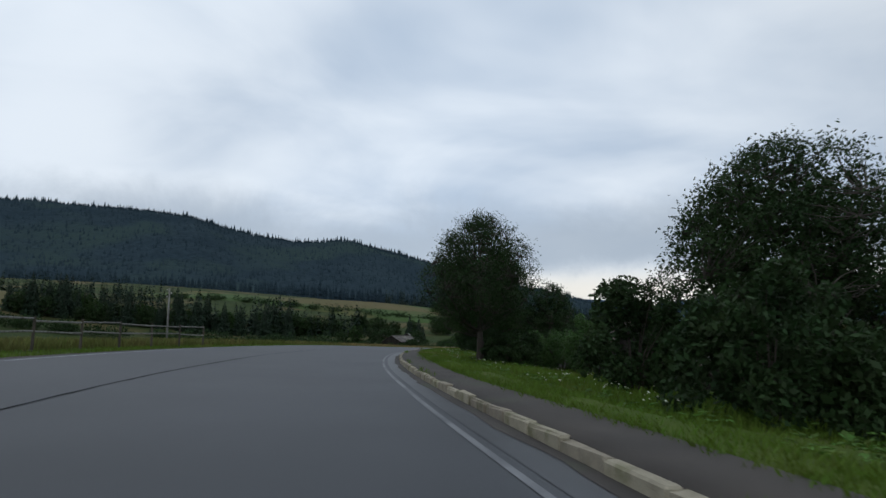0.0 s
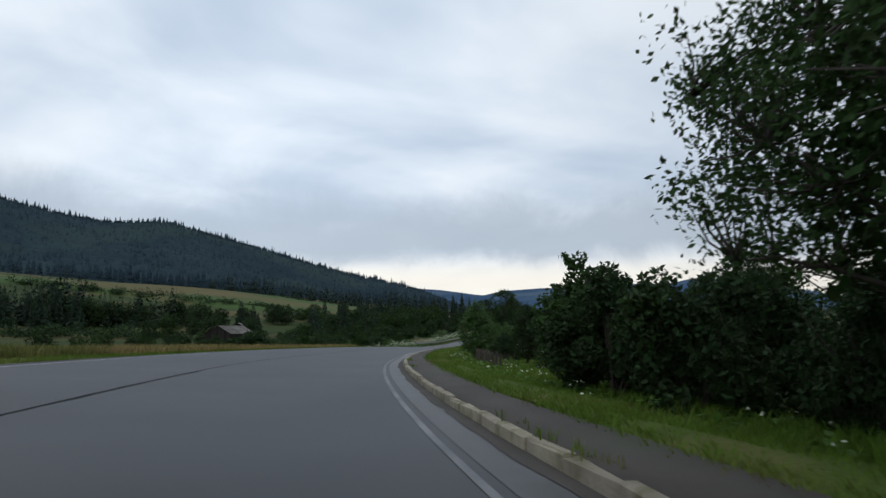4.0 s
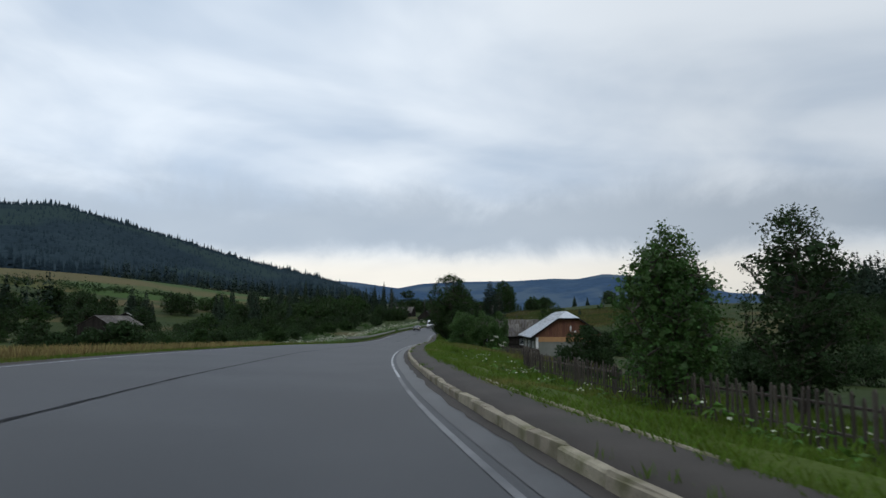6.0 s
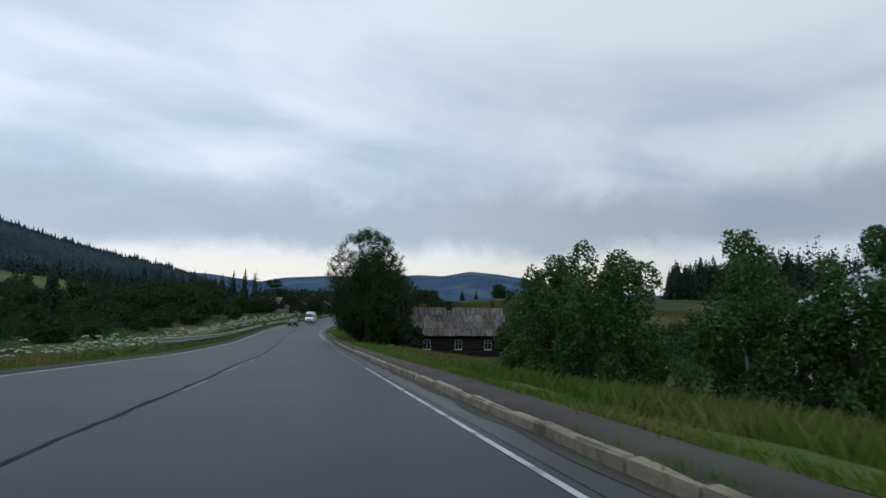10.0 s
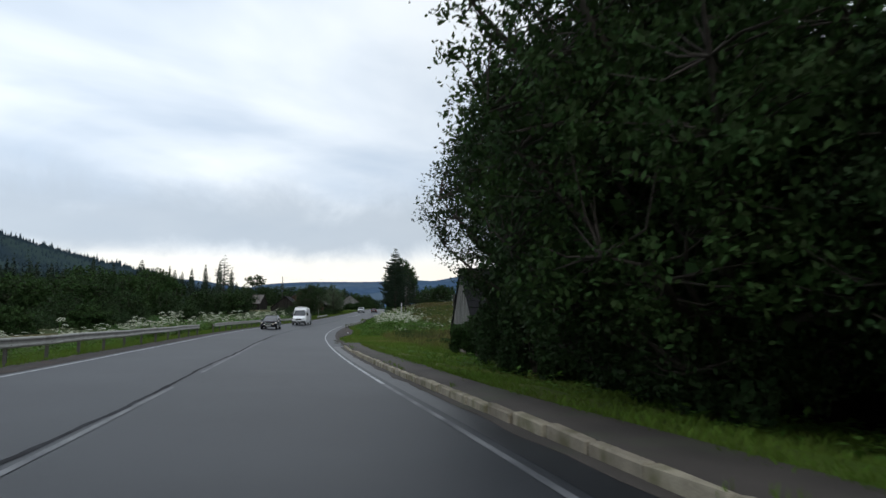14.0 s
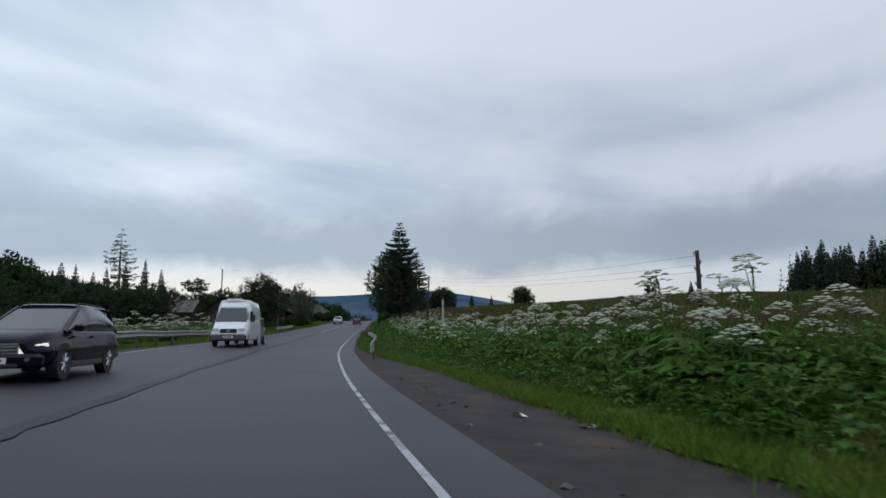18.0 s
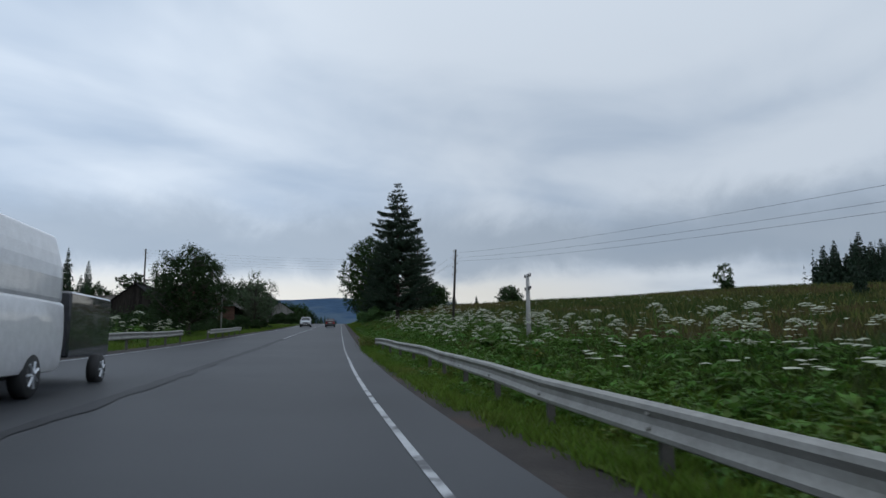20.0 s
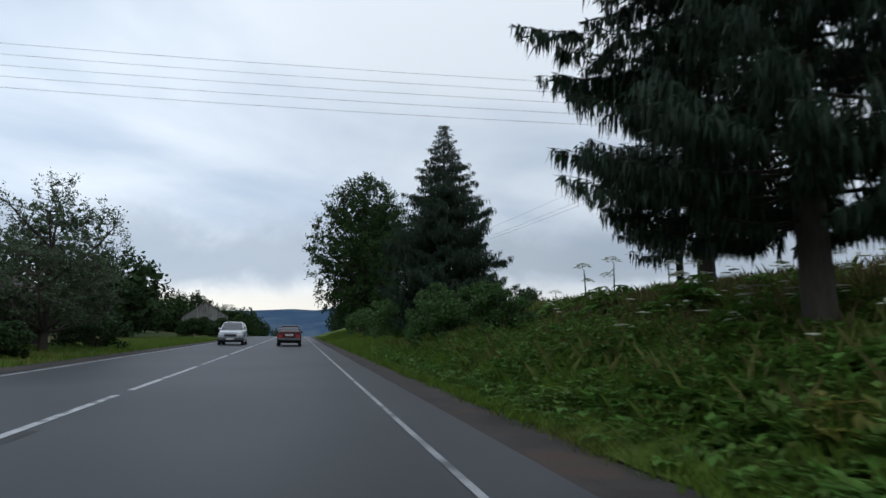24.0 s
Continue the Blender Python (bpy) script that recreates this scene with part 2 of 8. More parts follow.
M_LEAF4 = material("fresh_green_leaves", (0.038, 0.085, 0.018), (0.06, 0.11, 0.026), 0.7, 0.55, 0, 0, 0, isl=0.4, spec=0.3, trans=0.3)
M_UMBEL = material("white_umbels", (0.47, 0.48, 0.38), (0.34, 0.36, 0.26), 3.0, 0.8, 0, 0, 0, isl=0.2, spec=0.1, trans=0.2)
M_LEAF = material("dark_leaves", (0.018, 0.037, 0.012), (0.031, 0.054, 0.017), 0.7, 0.7, 0, 0, 0, isl=0.4, spec=0.16, trans=0.22)
M_LEAF2 = material("mid_green_leaves", (0.024, 0.048, 0.014), (0.038, 0.068, 0.019), 0.7, 0.75, 0, 0, 0, isl=0.4, spec=0.12, trans=0.24)
M_LEAF3 = material("grey_green_leaves", (0.06, 0.09, 0.045), (0.085, 0.115, 0.06), 0.7, 0.6, 0, 0, 0, isl=0.4, spec=0.3, trans=0.25)
M_NEEDLE = material("spruce_needles", (0.012, 0.028, 0.014), (0.022, 0.042, 0.02), 0.8, 0.65, 0, 0, 0, isl=0.4, spec=0.25, trans=0.08)
M_FARNEEDLE = material("far_spruce_needles", (0.012, 0.023, 0.016), (0.021, 0.036, 0.024), 0.02, 0.8, 0, 0, 0, isl=0.22, spec=0.1)
M_BARK = material("dark_bark", (0.045, 0.037, 0.03), (0.075, 0.063, 0.052), 6.0, 0.9, 0, 0.6, 25, stretch=(1, 1, 0.25))
# valley haze is mixed into these two forest colours as a pale blue-grey
M_MOUNT = material("haze_tinted_mountain_wood", (0.027, 0.043, 0.055), (0.039, 0.059, 0.07), 0.004, 1.0, 0, 1.0, 0.06, c=(0.036, 0.056, 0.055), cscale=0.0025, cthr=(0.5, 0.6), spec=0.0, bdist=12)
M_MTREE = material("haze_tinted_spruces", (0.02, 0.033, 0.042), (0.031, 0.049, 0.058), 0.005, 1.0, 0, 0, 0, isl=0.1, spec=0.0)
# the far chain's blue is distance haze put into its base colour
M_BLUE = material("haze_blue_mountain", (0.046, 0.083, 0.142), (0.06, 0.1, 0.158), 0.002, 1.0, 0, 0.3, 0.02, c=(0.075, 0.11, 0.15), cscale=0.004, cthr=(0.5, 0.62), spec=0.0, bdist=10)
M_WOODG = material("grey_weathered_boards", (0.24, 0.235, 0.22), (0.15, 0.145, 0.135), 3.0, 0.85, 0, 0.5, 18, obj=0.22, stretch=(6, 6, 0.6), c=(0.08, 0.075, 0.065), cscale=1.3)
M_WOODD = material("dark_old_timber", (0.016, 0.014, 0.0125), (0.034, 0.029, 0.025), 3.0, 0.9, 0, 0.5, 20, obj=0.3, stretch=(5, 5, 0.6), spec=0.1)
M_PICKET = material("grey_picket_wood", (0.085, 0.07, 0.056), (0.05, 0.042, 0.034), 4.0, 0.85, 0, 0.4, 25, obj=0.35, stretch=(5, 5, 0.7))
M_LOG = material("weathered_logs", (0.2, 0.175, 0.145), (0.12, 0.1, 0.082), 4.0, 0.85, 0, 0.5, 20, obj=0.2, stretch=(0.5, 4, 4))
M_SLATE = material("mossy_fibre_cement_sheet", (0.085, 0.076, 0.07), (0.185, 0.17, 0.16), 2.2, 0.9, 0, 0.5, 22, obj=0.34, stretch=(5, 0.7, 1), c=(0.06, 0.05, 0.038), cscale=0.9, cthr=(0.45, 0.6))
M_TIN = material("galvanised_roof_sheet", (0.55, 0.58, 0.62), (0.44, 0.47, 0.5), 1.2, 0.42, 0.35, 0.15, 14, obj=0.1, c=(0.36, 0.37, 0.38), cscale=0.7, cthr=(0.5, 0.66))
M_DULLTIN = material("dull_blue_grey_tin", (0.11, 0.125, 0.14), (0.075, 0.085, 0.095), 2.0, 0.6, 0.1, 0.2, 20, c=(0.06, 0.05, 0.04), cscale=1.5, cthr=(0.55, 0.7))
M_RUST = material("rusty_tin_roof", (0.095, 0.058, 0.045), (0.15, 0.11, 0.095), 3.0, 0.8, 0.1, 0.3, 20, obj=0.25, c=(0.2, 0.185, 0.18), cscale=1.5)
M_ROOFD = material("tarred_board_roof", (0.009, 0.0092, 0.0098), (0.018, 0.018, 0.019), 2.0, 0.9, 0, 0.6, 18, obj=0.3, stretch=(4, 0.6, 0.6), spec=0.12)
M_BRICK = material("red_brown_boards", (0.17, 0.075, 0.045), (0.12, 0.052, 0.033), 3.0, 0.8, 0, 0.4, 20, obj=0.15, stretch=(4, 4, 0.8))
M_OCHRE = material("ochre_beam", (0.48, 0.27, 0.12), (0.38, 0.21, 0.095), 2.0, 0.75, 0, 0.2, 25)
M_PLASTER = material("grey_green_plaster", (0.22, 0.225, 0.195), (0.155, 0.165, 0.14), 1.2, 0.9, 0, 0.3, 25, c=(0.15, 0.16, 0.13), cscale=0.9)
M_WHITE = material("white_paint", (0.78, 0.78, 0.76), (0.66, 0.66, 0.64), 4.0, 0.6, 0, 0.1, 40)
M_WINP = material("dull_blue_grey_window_paint", (0.3, 0.33, 0.35), (0.22, 0.245, 0.26), 4.0, 0.7, 0, 0.1, 40)
M_BRICKW = material("orange_brown_board_wall", (0.085, 0.045, 0.029), (0.058, 0.031, 0.021), 3.0, 0.85, 0, 0.3, 30, obj=0.16)
M_RAIL = material("galvanised_rail", (0.33, 0.325, 0.3), (0.25, 0.245, 0.225), 3.0, 0.6, 0.0, 0.15, 30, c=(0.17, 0.16, 0.14), cscale=1.2, cthr=(0.56, 0.72))
M_POST = material("dark_rail_post", (0.09, 0.085, 0.075), (0.06, 0.055, 0.05), 3.0, 0.8, 0.0, 0.2, 30)
M_CONC = material("pale_concrete", (0.42, 0.41, 0.39), (0.33, 0.32, 0.31), 3.0, 0.85, 0, 0.3, 35)
M_POLE = material("tarred_pole_wood", (0.03, 0.026, 0.022), (0.055, 0.048, 0.042), 5.0, 0.85, 0, 0.4, 25, stretch=(4, 4, 0.4))
M_HAY = material("old_hay", (0.24, 0.165, 0.07), (0.16, 0.11, 0.05), 6.0, 0.95, 0, 0.9, 25, isl=0.3)
M_GLASS = plain("dark_window_glass", (0.012, 0.015, 0.018), 0.06, 0.0, spec=0.45)
M_SCREEN = plain("car_window_glass", (0.016, 0.02, 0.027), 0.06, 0.0, spec=0.9)
M_RED = plain("dark_red_car_paint", (0.055, 0.005, 0.008), 0.35, 0.0, 0.15, 0.12)
M_VANW = plain("white_van_paint", (0.86, 0.86, 0.87), 0.35, 0.0, 0.8)
M_DARKP = plain("dark_grey_car_paint", (0.012, 0.014, 0.02), 0.25, 0.0, 1.0)
M_SILVER = plain("silver_car_paint", (0.6, 0.62, 0.65), 0.3, 0.4, 1.0)
M_BLACK = plain("black_rubber", (0.02, 0.02, 0.021), 0.7)
M_TRIM = plain("grey_bumper_plastic", (0.06, 0.062, 0.065), 0.6)
M_LAMPR = plain("red_lamp_glass", (0.35, 0.01, 0.01), 0.15, spec=0.7)
M_LAMPW = plain("clear_lamp_glass", (0.7, 0.72, 0.74), 0.15, 0.3)
M_CHROME = plain("chrome", (0.75, 0.76, 0.78), 0.15, 1.0)
M_PLATE = plain("white_plate", (0.75, 0.75, 0.72), 0.5)
M_LIT = plain("lit_headlamp_glass", (0.9, 0.88, 0.82), 0.2)
M_LIT.node_tree.nodes["Principled BSDF"].inputs["Emission Color"].default_value = (1.0, 0.86, 0.68, 1)
M_LIT.node_tree.nodes["Principled BSDF"].inputs["Emission Strength"].default_value = 0.5
M_BLACKP = plain("black_car_paint", (0.004, 0.004, 0.007), 0.25, 0.0, 0.15, 0.1)
M_WIRE = plain("wire", (0.06, 0.06, 0.065), 0.5, 0.5)
ROAD = [(5.65, -19.18, -0.25), (0, 0, 0), (-4.87, 19.39, 0.21), (-7.48, 39.2, 0.26), (-7.66, 59.19, 0.13), (-5.55, 79.07, -0.19), (-1.25, 98.59, -0.53), (4.52, 117.74, -0.92), (10.71, 136.76, -1.43), (17, 155.74, -1.9), (23.3, 174.72, -2.17), (29.79, 193.64, -2.28), (36.7, 212.41, -2.15), (44.2, 230.95, -1.94), (52.4, 249.19, -1.66), (61.27, 267.11, -1.22), (70.77, 284.71, -0.57), (80.4, 302.24, 0.17), (90.07, 319.75, 0.91)]  # the road's surface under the lane, every 20 m from -20 m on


# ---------------------------------------------------------------- mesh helpers
class B:
    """Collects vertices and faces of one mesh."""

    def __init__(self):
        self.v, self.f = [], []

    def add(self, vs, fs):
        o = len(self.v)
        self.v += [tuple(v) for v in vs]
        self.f += [tuple(i + o for i in f) for f in fs]
        return self

    def box(self, x0, x1, y0, y1, z0, z1, m=None, bev=0.0):
        b = min(bev, (x1 - x0) / 3, (y1 - y0) / 3, (z1 - z0) / 3)
        if b <= 0:
            vs = [(x, y, z) for z in (z0, z1) for x, y in ((x0, y0), (x1, y0), (x1, y1), (x0, y1))]
            fs = [(3, 2, 1, 0), (4, 5, 6, 7), (0, 1, 5, 4), (1, 2, 6, 5), (2, 3, 7, 6), (3, 0, 4, 7)]
        else:
            vs, fs = [], []
            for z, k in ((z0, b), (z0 + b, 0), (z1 - b, 0), (z1, b)):
                vs += [(x0 + b + k, y0 + k, z), (x1 - b - k, y0 + k, z), (x1 - k, y0 + b + k, z), (x1 - k, y1 - b - k, z),
                       (x1 - b - k, y1 - k, z), (x0 + b + k, y1 - k, z), (x0 + k, y1 - b - k, z), (x0 + k, y0 + b + k, z)]
            for r in range(3):
                for i in range(8):
                    j = (i + 1) % 8
                    fs.append((r * 8 + i, r * 8 + j, r * 8 + 8 + j, r * 8 + 8 + i))
            fs += [tuple(range(7, -1, -1)), tuple(range(24, 32))]
        if m is not None:
            vs = [m @ Vector(v) for v in vs]
        return self.add(vs, fs)

    def tube(self, pts, rad, seg=8, cap=True, flat=1.0):
        """A round bar along points, with a radius at each."""
        pts = [Vector(p) for p in pts]
        rad = rad if hasattr(rad, "__len__") else [rad] * len(pts)
        vs, fs = [], []
        for i, p in enumerate(pts):
            d = (pts[min(i + 1, len(pts) - 1)] - pts[max(i - 1, 0)]).normalized()
            a = d.cross((0, 0, 1)) if abs(d.z) < 0.95 else d.cross((1, 0, 0))
            a.normalize()
            c = d.cross(a)
            for k in range(seg):
                t = 2 * math.pi * k / seg
                vs.append(p + a * (math.cos(t) * rad[i]) + c * (math.sin(t) * rad[i] * flat))
        for i in range(len(pts) - 1):
            for k in range(seg):
                q = (k + 1) % seg
                fs.append((i * seg + k, i * seg + q, i * seg + seg + q, i * seg + seg + k))
        if cap:
            fs += [tuple(range(seg - 1, -1, -1)), tuple(range((len(pts) - 1) * seg, len(pts) * seg))]
        return self.add(vs, fs)

    def prism(self, prof, a, b, axis="y"):
        """A closed outline in a plane, drawn out from a to b along an axis."""
        n = len(prof)
        put = {"y": lambda p, t: (p[0], t, p[1]), "x": lambda p, t: (t, p[0], p[1]), "z": lambda p, t: (p[0], p[1], t)}[axis]
        vs = [put(p, t) for t in (a, b) for p in prof]
        fs = [(i, (i + 1) % n, n + (i + 1) % n, n + i) for i in range(n)] + [tuple(range(n - 1, -1, -1)), tuple(range(n, 2 * n))]
        return self.add(vs, fs)

    def rim(self, x0, x1, z0, z1, w, y0, y1):
        """A square frame round an opening in a wall that faces -y."""
        vs = [(x, y, z) for y in (y0, y1) for k in (0, w) for x, z in ((x0 + k, z0 + k), (x1 - k, z0 + k), (x1 - k, z1 - k), (x0 + k, z1 - k))]
        fs = []
        for i in range(4):
            j = (i + 1) % 4
            fs += [(i, j, 4 + j, 4 + i), (8 + j, 8 + i, 12 + i, 12 + j), (j, i, 8 + i, 8 + j), (4 + i, 4 + j, 12 + j, 12 + i)]
        return self.add(vs, fs)

    def mesh(self, name, mat, smooth=False):
        me = bpy.data.meshes.new(name)
        me.from_pydata(self.v, [], self.f)
        me.materials.append(mat)
        if smooth:
            me.shade_smooth()
        return me


def part(name, b, mat, parent=None, label="", smooth=False):
    me = b.mesh(name, mat, smooth) if isinstance(b, B) else b
    ob = new(name, me)
    ob.parent = parent
    if label:
        tagged(ob, label)
    return ob


def fast(name, V, F, mat, smooth=False):
    """A mesh from arrays: vertices (n, 3), faces (m, 3 or 4)."""
    me = bpy.data.meshes.new(name)
    V, F = np.asarray(V, np.float32), np.asarray(F, np.int32)
    k = F.shape[1]
    me.vertices.add(len(V))
    me.vertices.foreach_set("co", V.ravel())
    me.loops.add(F.size)
    me.loops.foreach_set("vertex_index", F.ravel())
    me.polygons.add(len(F))
    me.polygons.foreach_set("loop_start", np.arange(0, F.size, k, dtype=np.int32))
    me.update(calc_edges=True)
    me.materials.append(mat)
    if smooth:
        me.shade_smooth()
    return me


def thing(name, m, label, category, group="", kind=""):
    ob = new(name)
    ob.empty_display_size = 0.3
    ob.matrix_world = m
    return tagged(ob, label, category, group, kind)


# ---------------------------------------------------------------- the road's line
RS = np.arange(-20, 341, 20.0)
RP = np.array(ROAD)


def spline(xs, ys, q):
    """A natural cubic spline through the points, straight beyond both ends."""
    n, h = len(xs), xs[1] - xs[0]
    A = np.eye(n)
    r = np.zeros((n, ys.shape[1]))
    for i in range(1, n - 1):
        A[i, i - 1:i + 2] = 1, 4, 1
        r[i] = 6 / h ** 2 * (ys[i - 1] - 2 * ys[i] + ys[i + 1])
    m = np.linalg.solve(A, r)
    i = np.clip(((q - xs[0]) // h).astype(int), 0, n - 2)
    u = np.clip(q, xs[0], xs[-1]) - xs[i]
    a, b = ys[i], ys[i + 1]
    d = (b - a) / h - h * (2 * m[i] + m[i + 1]) / 6
    out = a + d * u[:, None] + m[i] * u[:, None] ** 2 / 2 + (m[i + 1] - m[i]) * u[:, None] ** 3 / (6 * h)
    d0 = (ys[1] - ys[0]) / h
    d1 = (ys[-1] - ys[-2]) / h
    out += np.where((q < xs[0])[:, None], (q - xs[0])[:, None] * d0, 0) + np.where((q > xs[-1])[:, None], (q - xs[-1])[:, None] * d1, 0)
    return out


QS = np.arange(-90.0, 901.0, 1.0)
QP = spline(RS, RP, QS)
over = np.clip(QS - 430, 0, None)          # the climb eases off far ahead
QP[:, 2] -= np.where(QS > 430, (over - 60 * (1 - np.exp(-over / 60))) * 0.037, 0)
QT = np.gradient(QP[:, :2], axis=0)
QT /= np.linalg.norm(QT, axis=1)[:, None]
QN = np.stack([QT[:, 1], -QT[:, 0]], 1)


def line(s):
    s = np.asarray(s, float)
    return (np.stack([np.interp(s, QS, QP[:, k]) for k in range(3)], -1), np.stack([np.interp(s, QS, QN[:, k]) for k in range(2)], -1))


def table(rows, s):
    return np.interp(s, [r[0] for r in rows], [r[1] for r in rows])


LEFT = ((-90, -8.2), (60, -8.0), (90, -7.7), (105, -7.35), (130, -7.0), (150, -6.5), (180, -6.5), (215, -7.0), (255, -7.2), (295, -7.2), (340, -6.9), (900, -6.9))
RIGHT = ((-90, 1.6), (14, 1.62), (26, 1.5), (40, 1.27), (52, 1.27), (70, 1.45), (85, 1.82), (115, 1.95), (145, 2.03), (180, 1.85), (200, 1.5), (222, 1.08), (245, 0.96), (262, 1.0), (282, 1.3), (330, 1.3), (900, 1.3))
MID = ((-90, -3.9), (50, -3.75), (72, -3.6), (88, -3.0), (100, -3.0), (117, -2.35), (150, -2.15), (180, -2.5), (224, -3.1), (276, -2.95), (330, -3.0), (900, -3.0))
KERB = ((-90, 2.3), (8, 2.3), (40, 2.03), (55, 1.98), (70, 2.13), (86, 2.52), (116, 2.6), (150, 2.74), (178, 2.6), (190, 2.35), (203, 2.1), (211, 2.0))
BANK = ((-90, 0.41), (60, 0.4), (90, 0.3), (105, 0.21), (130, 0.08), (150, 0), (180, 0), (200, 0.16), (240, 0.3), (262, 0.32), (295, 0.1), (340, 0), (900, 0))
KERB_END = 207.5

# heights of the land beside the road, above the road's surface
RN = (0, 3.4, 6, 10, 16, 30, 60, 130, 300, 5000)
RIGHT_H = ((-90, (0, .1, -.2, -.8, -1.4, -1.8, -2.2, -2, 10, 14)), (150, (0, .1, -.2, -.8, -1.5, -1.8, -2.2, -1.5, 10, 14)), (190, (0, .08, -.15, -.7, -1.5, -1.6, -1.2, -.5, 10, 14)),
           (206, (0, .05, 0, -.4, -.8, -.6, 0, .8, 10, 14)), (230, (0, -.03, .05, .25, .6, 1.3, 2.8, 3.5, 10, 14)), (290, (0, -.15, -.2, .4, 1.0, 2.0, 4.3, 5.0, 9, 12)),
           (318, (0, -.05, .45, 1.25, 1.95, 2.8, 4.8, 5.6, 9, 12)), (335, (0, 0, .85, 2.0, 2.8, 3.5, 5.4, 5.9, 9, 12)), (900, (0, 0, .6, 1.4, 2.1, 3.1, 5.2, 5.9, 9, 12)))
LN = (0, 7, 10, 14, 20, 40, 90, 150, 350, 700, 1300, 5000)
LEFT_H = ((-90, (0, 1, 1.1, 1.0, .5, -.5, -1.2, -.5, 28, 62, 100, 120)), (70, (0, 1, 1.0, .9, .4, -.5, -1.2, -.5, 28, 62, 100, 120)), (110, (0, 1, .8, .2, -.5, -1.4, -1.4, 0, 28, 62, 100, 120)),
          (170, (0, 1, .7, -.3, -.9, -1.6, -1.2, 1, 30, 64, 100, 120)), (240, (0, 1, 1, .6, 0, -.5, .2, 2, 30, 64, 100, 120)), (320, (0, 1, 1, 1.0, .9, .9, 2, 7, 32, 66, 100, 120)),
          (900, (0, 1, 1, 1, 1, 1, 2, 7, 30, 60, 90, 120)))


def cross(s, n):
    """Height of the road's own cross-fall: the left side is raised in the bends."""
    return table(BANK, s) * np.clip(-n / -table(LEFT, s), 0, None) * 1.0


def side(tab, ns, s, n):
    ss = [r[0] for r in tab]
    i = np.clip(np.searchsorted(ss, s) - 1, 0, len(ss) - 2)
    u = np.clip((s - np.take(ss, i)) / (np.take(ss, i + 1) - np.take(ss, i)), 0, 1)
    H_ = np.array([r[1] for r in tab])
    j = np.clip(np.searchsorted(ns, n) - 1, 0, len(ns) - 2)
    v = np.clip((n - np.take(ns, j)) / (np.take(ns, j + 1) - np.take(ns, j)), 0, 1)
    v = v * v * (3 - 2 * v) * 0.5 + v * 0.5
    return (H_[i, j] * (1 - v) + H_[i, j + 1] * v) * (1 - u) + (H_[i + 1, j] * (1 - v) + H_[i + 1, j + 1] * v) * u


def land(s, n):
    """Height of the land above the road's surface at s."""
    s, n = np.asarray(s, float), np.asarray(n, float)
    right = side(RIGHT_H, RN, s, np.clip(n, 0, None))
    an = np.clip(-n, 0, None)
    lf = side(LEFT_H, LN, s, an)
    k = np.clip((an - 10) / 15, 0, 1)
    bank = table(BANK, s)
    left = np.where(an < 10, bank * np.clip(an / 7.5, 0, 1) + (lf - 1) * np.clip((an - 7) / 3, 0, 1), (lf - 1 * (1 - k)) + bank * (1 - k))
    left = np.where(an >= 25, lf - 0.0, left)
    return np.where(n >= 0, right, left)


def W(s, n, h=0.0):
    """A place by metres along the road, metres to the right of the lane's line, and metres above the road there."""
    p, nr = line(float(s))
    return Vector((p[0] + nr[0] * n, p[1] + nr[1] * n, p[2] + h))


def G(s, n, sink=0.0):
    """The same on the ground."""
    return W(s, n, float(land(s, n)) - sink)


def heading(s):
    p, nr = line(float(s))
    return math.degrees(math.atan2(nr[1], nr[0]))       # the turn of a thing whose x points to the right of the road


def at_road(s, n, turn=0.0, h=None, sink=0.03, scale=1.0):
    p = G(s, n, sink) if h is None else W(s, n, h)
    return Matrix.Translation(p) @ pose(0, 0, 0, 0, 0, heading(s) + turn) @ Matrix.Scale(scale, 4)


def nearest(X, Y):
    P = np.stack([X.ravel(), Y.ravel()], 1)
    q = QP[::6, :2]
    best = np.empty(len(P), int)
    for a in range(0, len(P), 20000):
        d = ((P[a:a + 20000, None, :] - q[None]) ** 2).sum(2)
        best[a:a + 20000] = d.argmin(1) * 6
    d = P - QP[best, :2]
    s = QS[best] + (d * QT[best]).sum(1)
    s = np.clip(s, -90, 900)
    p, nr = line(s)
    return s, ((P - p[:, :2]) * nr).sum(1), p[:, 2]


def land_xy(x, y):
    x, y = np.atleast_1d(np.asarray(x, float)), np.atleast_1d(np.asarray(y, float))
    s, n, z = nearest(x, y)
    return z + land(s, n)


def steps(fine_lo, fine_hi, fine_d, far):
    mid = np.arange(fine_lo, fine_hi + 0.1, fine_d)
    out, d = [], fine_d
    x = 0.0
    while x < far:
        d *= 1.22
        x += d
        out.append(x)
    return np.concatenate([fine_lo - np.array(out[::-1]), mid, fine_hi + np.array(out)])


gx, gy = steps(-60, 260, 3.0, 4300), steps(-60, 480, 3.0, 4200)
GX, GY = np.meshgrid(gx, gy)
gs, gn, gz = nearest(GX, GY)
gh = gz + land(gs, gn)
wob = np.array([noise.noise((x * 0.03, y * 0.03, 0)) for x, y in zip(GX.ravel(), GY.ravel())])
far_k = np.clip((np.abs(gn) - 20) / 60, 0, 1)
gh = gh + wob * far_k * 0.9 - np.where((gn > -9.5) & (gn < 5.5), 0.6, 0) - np.where((gn > -14) & (gn < 9), 0.12, 0)
nx, ny = len(gx), len(gy)
idx = np.arange(nx * ny).reshape(ny, nx)
quads = np.stack([idx[:-1, :-1], idx[:-1, 1:], idx[1:, 1:], idx[1:, :-1]], -1).reshape(-1, 4)
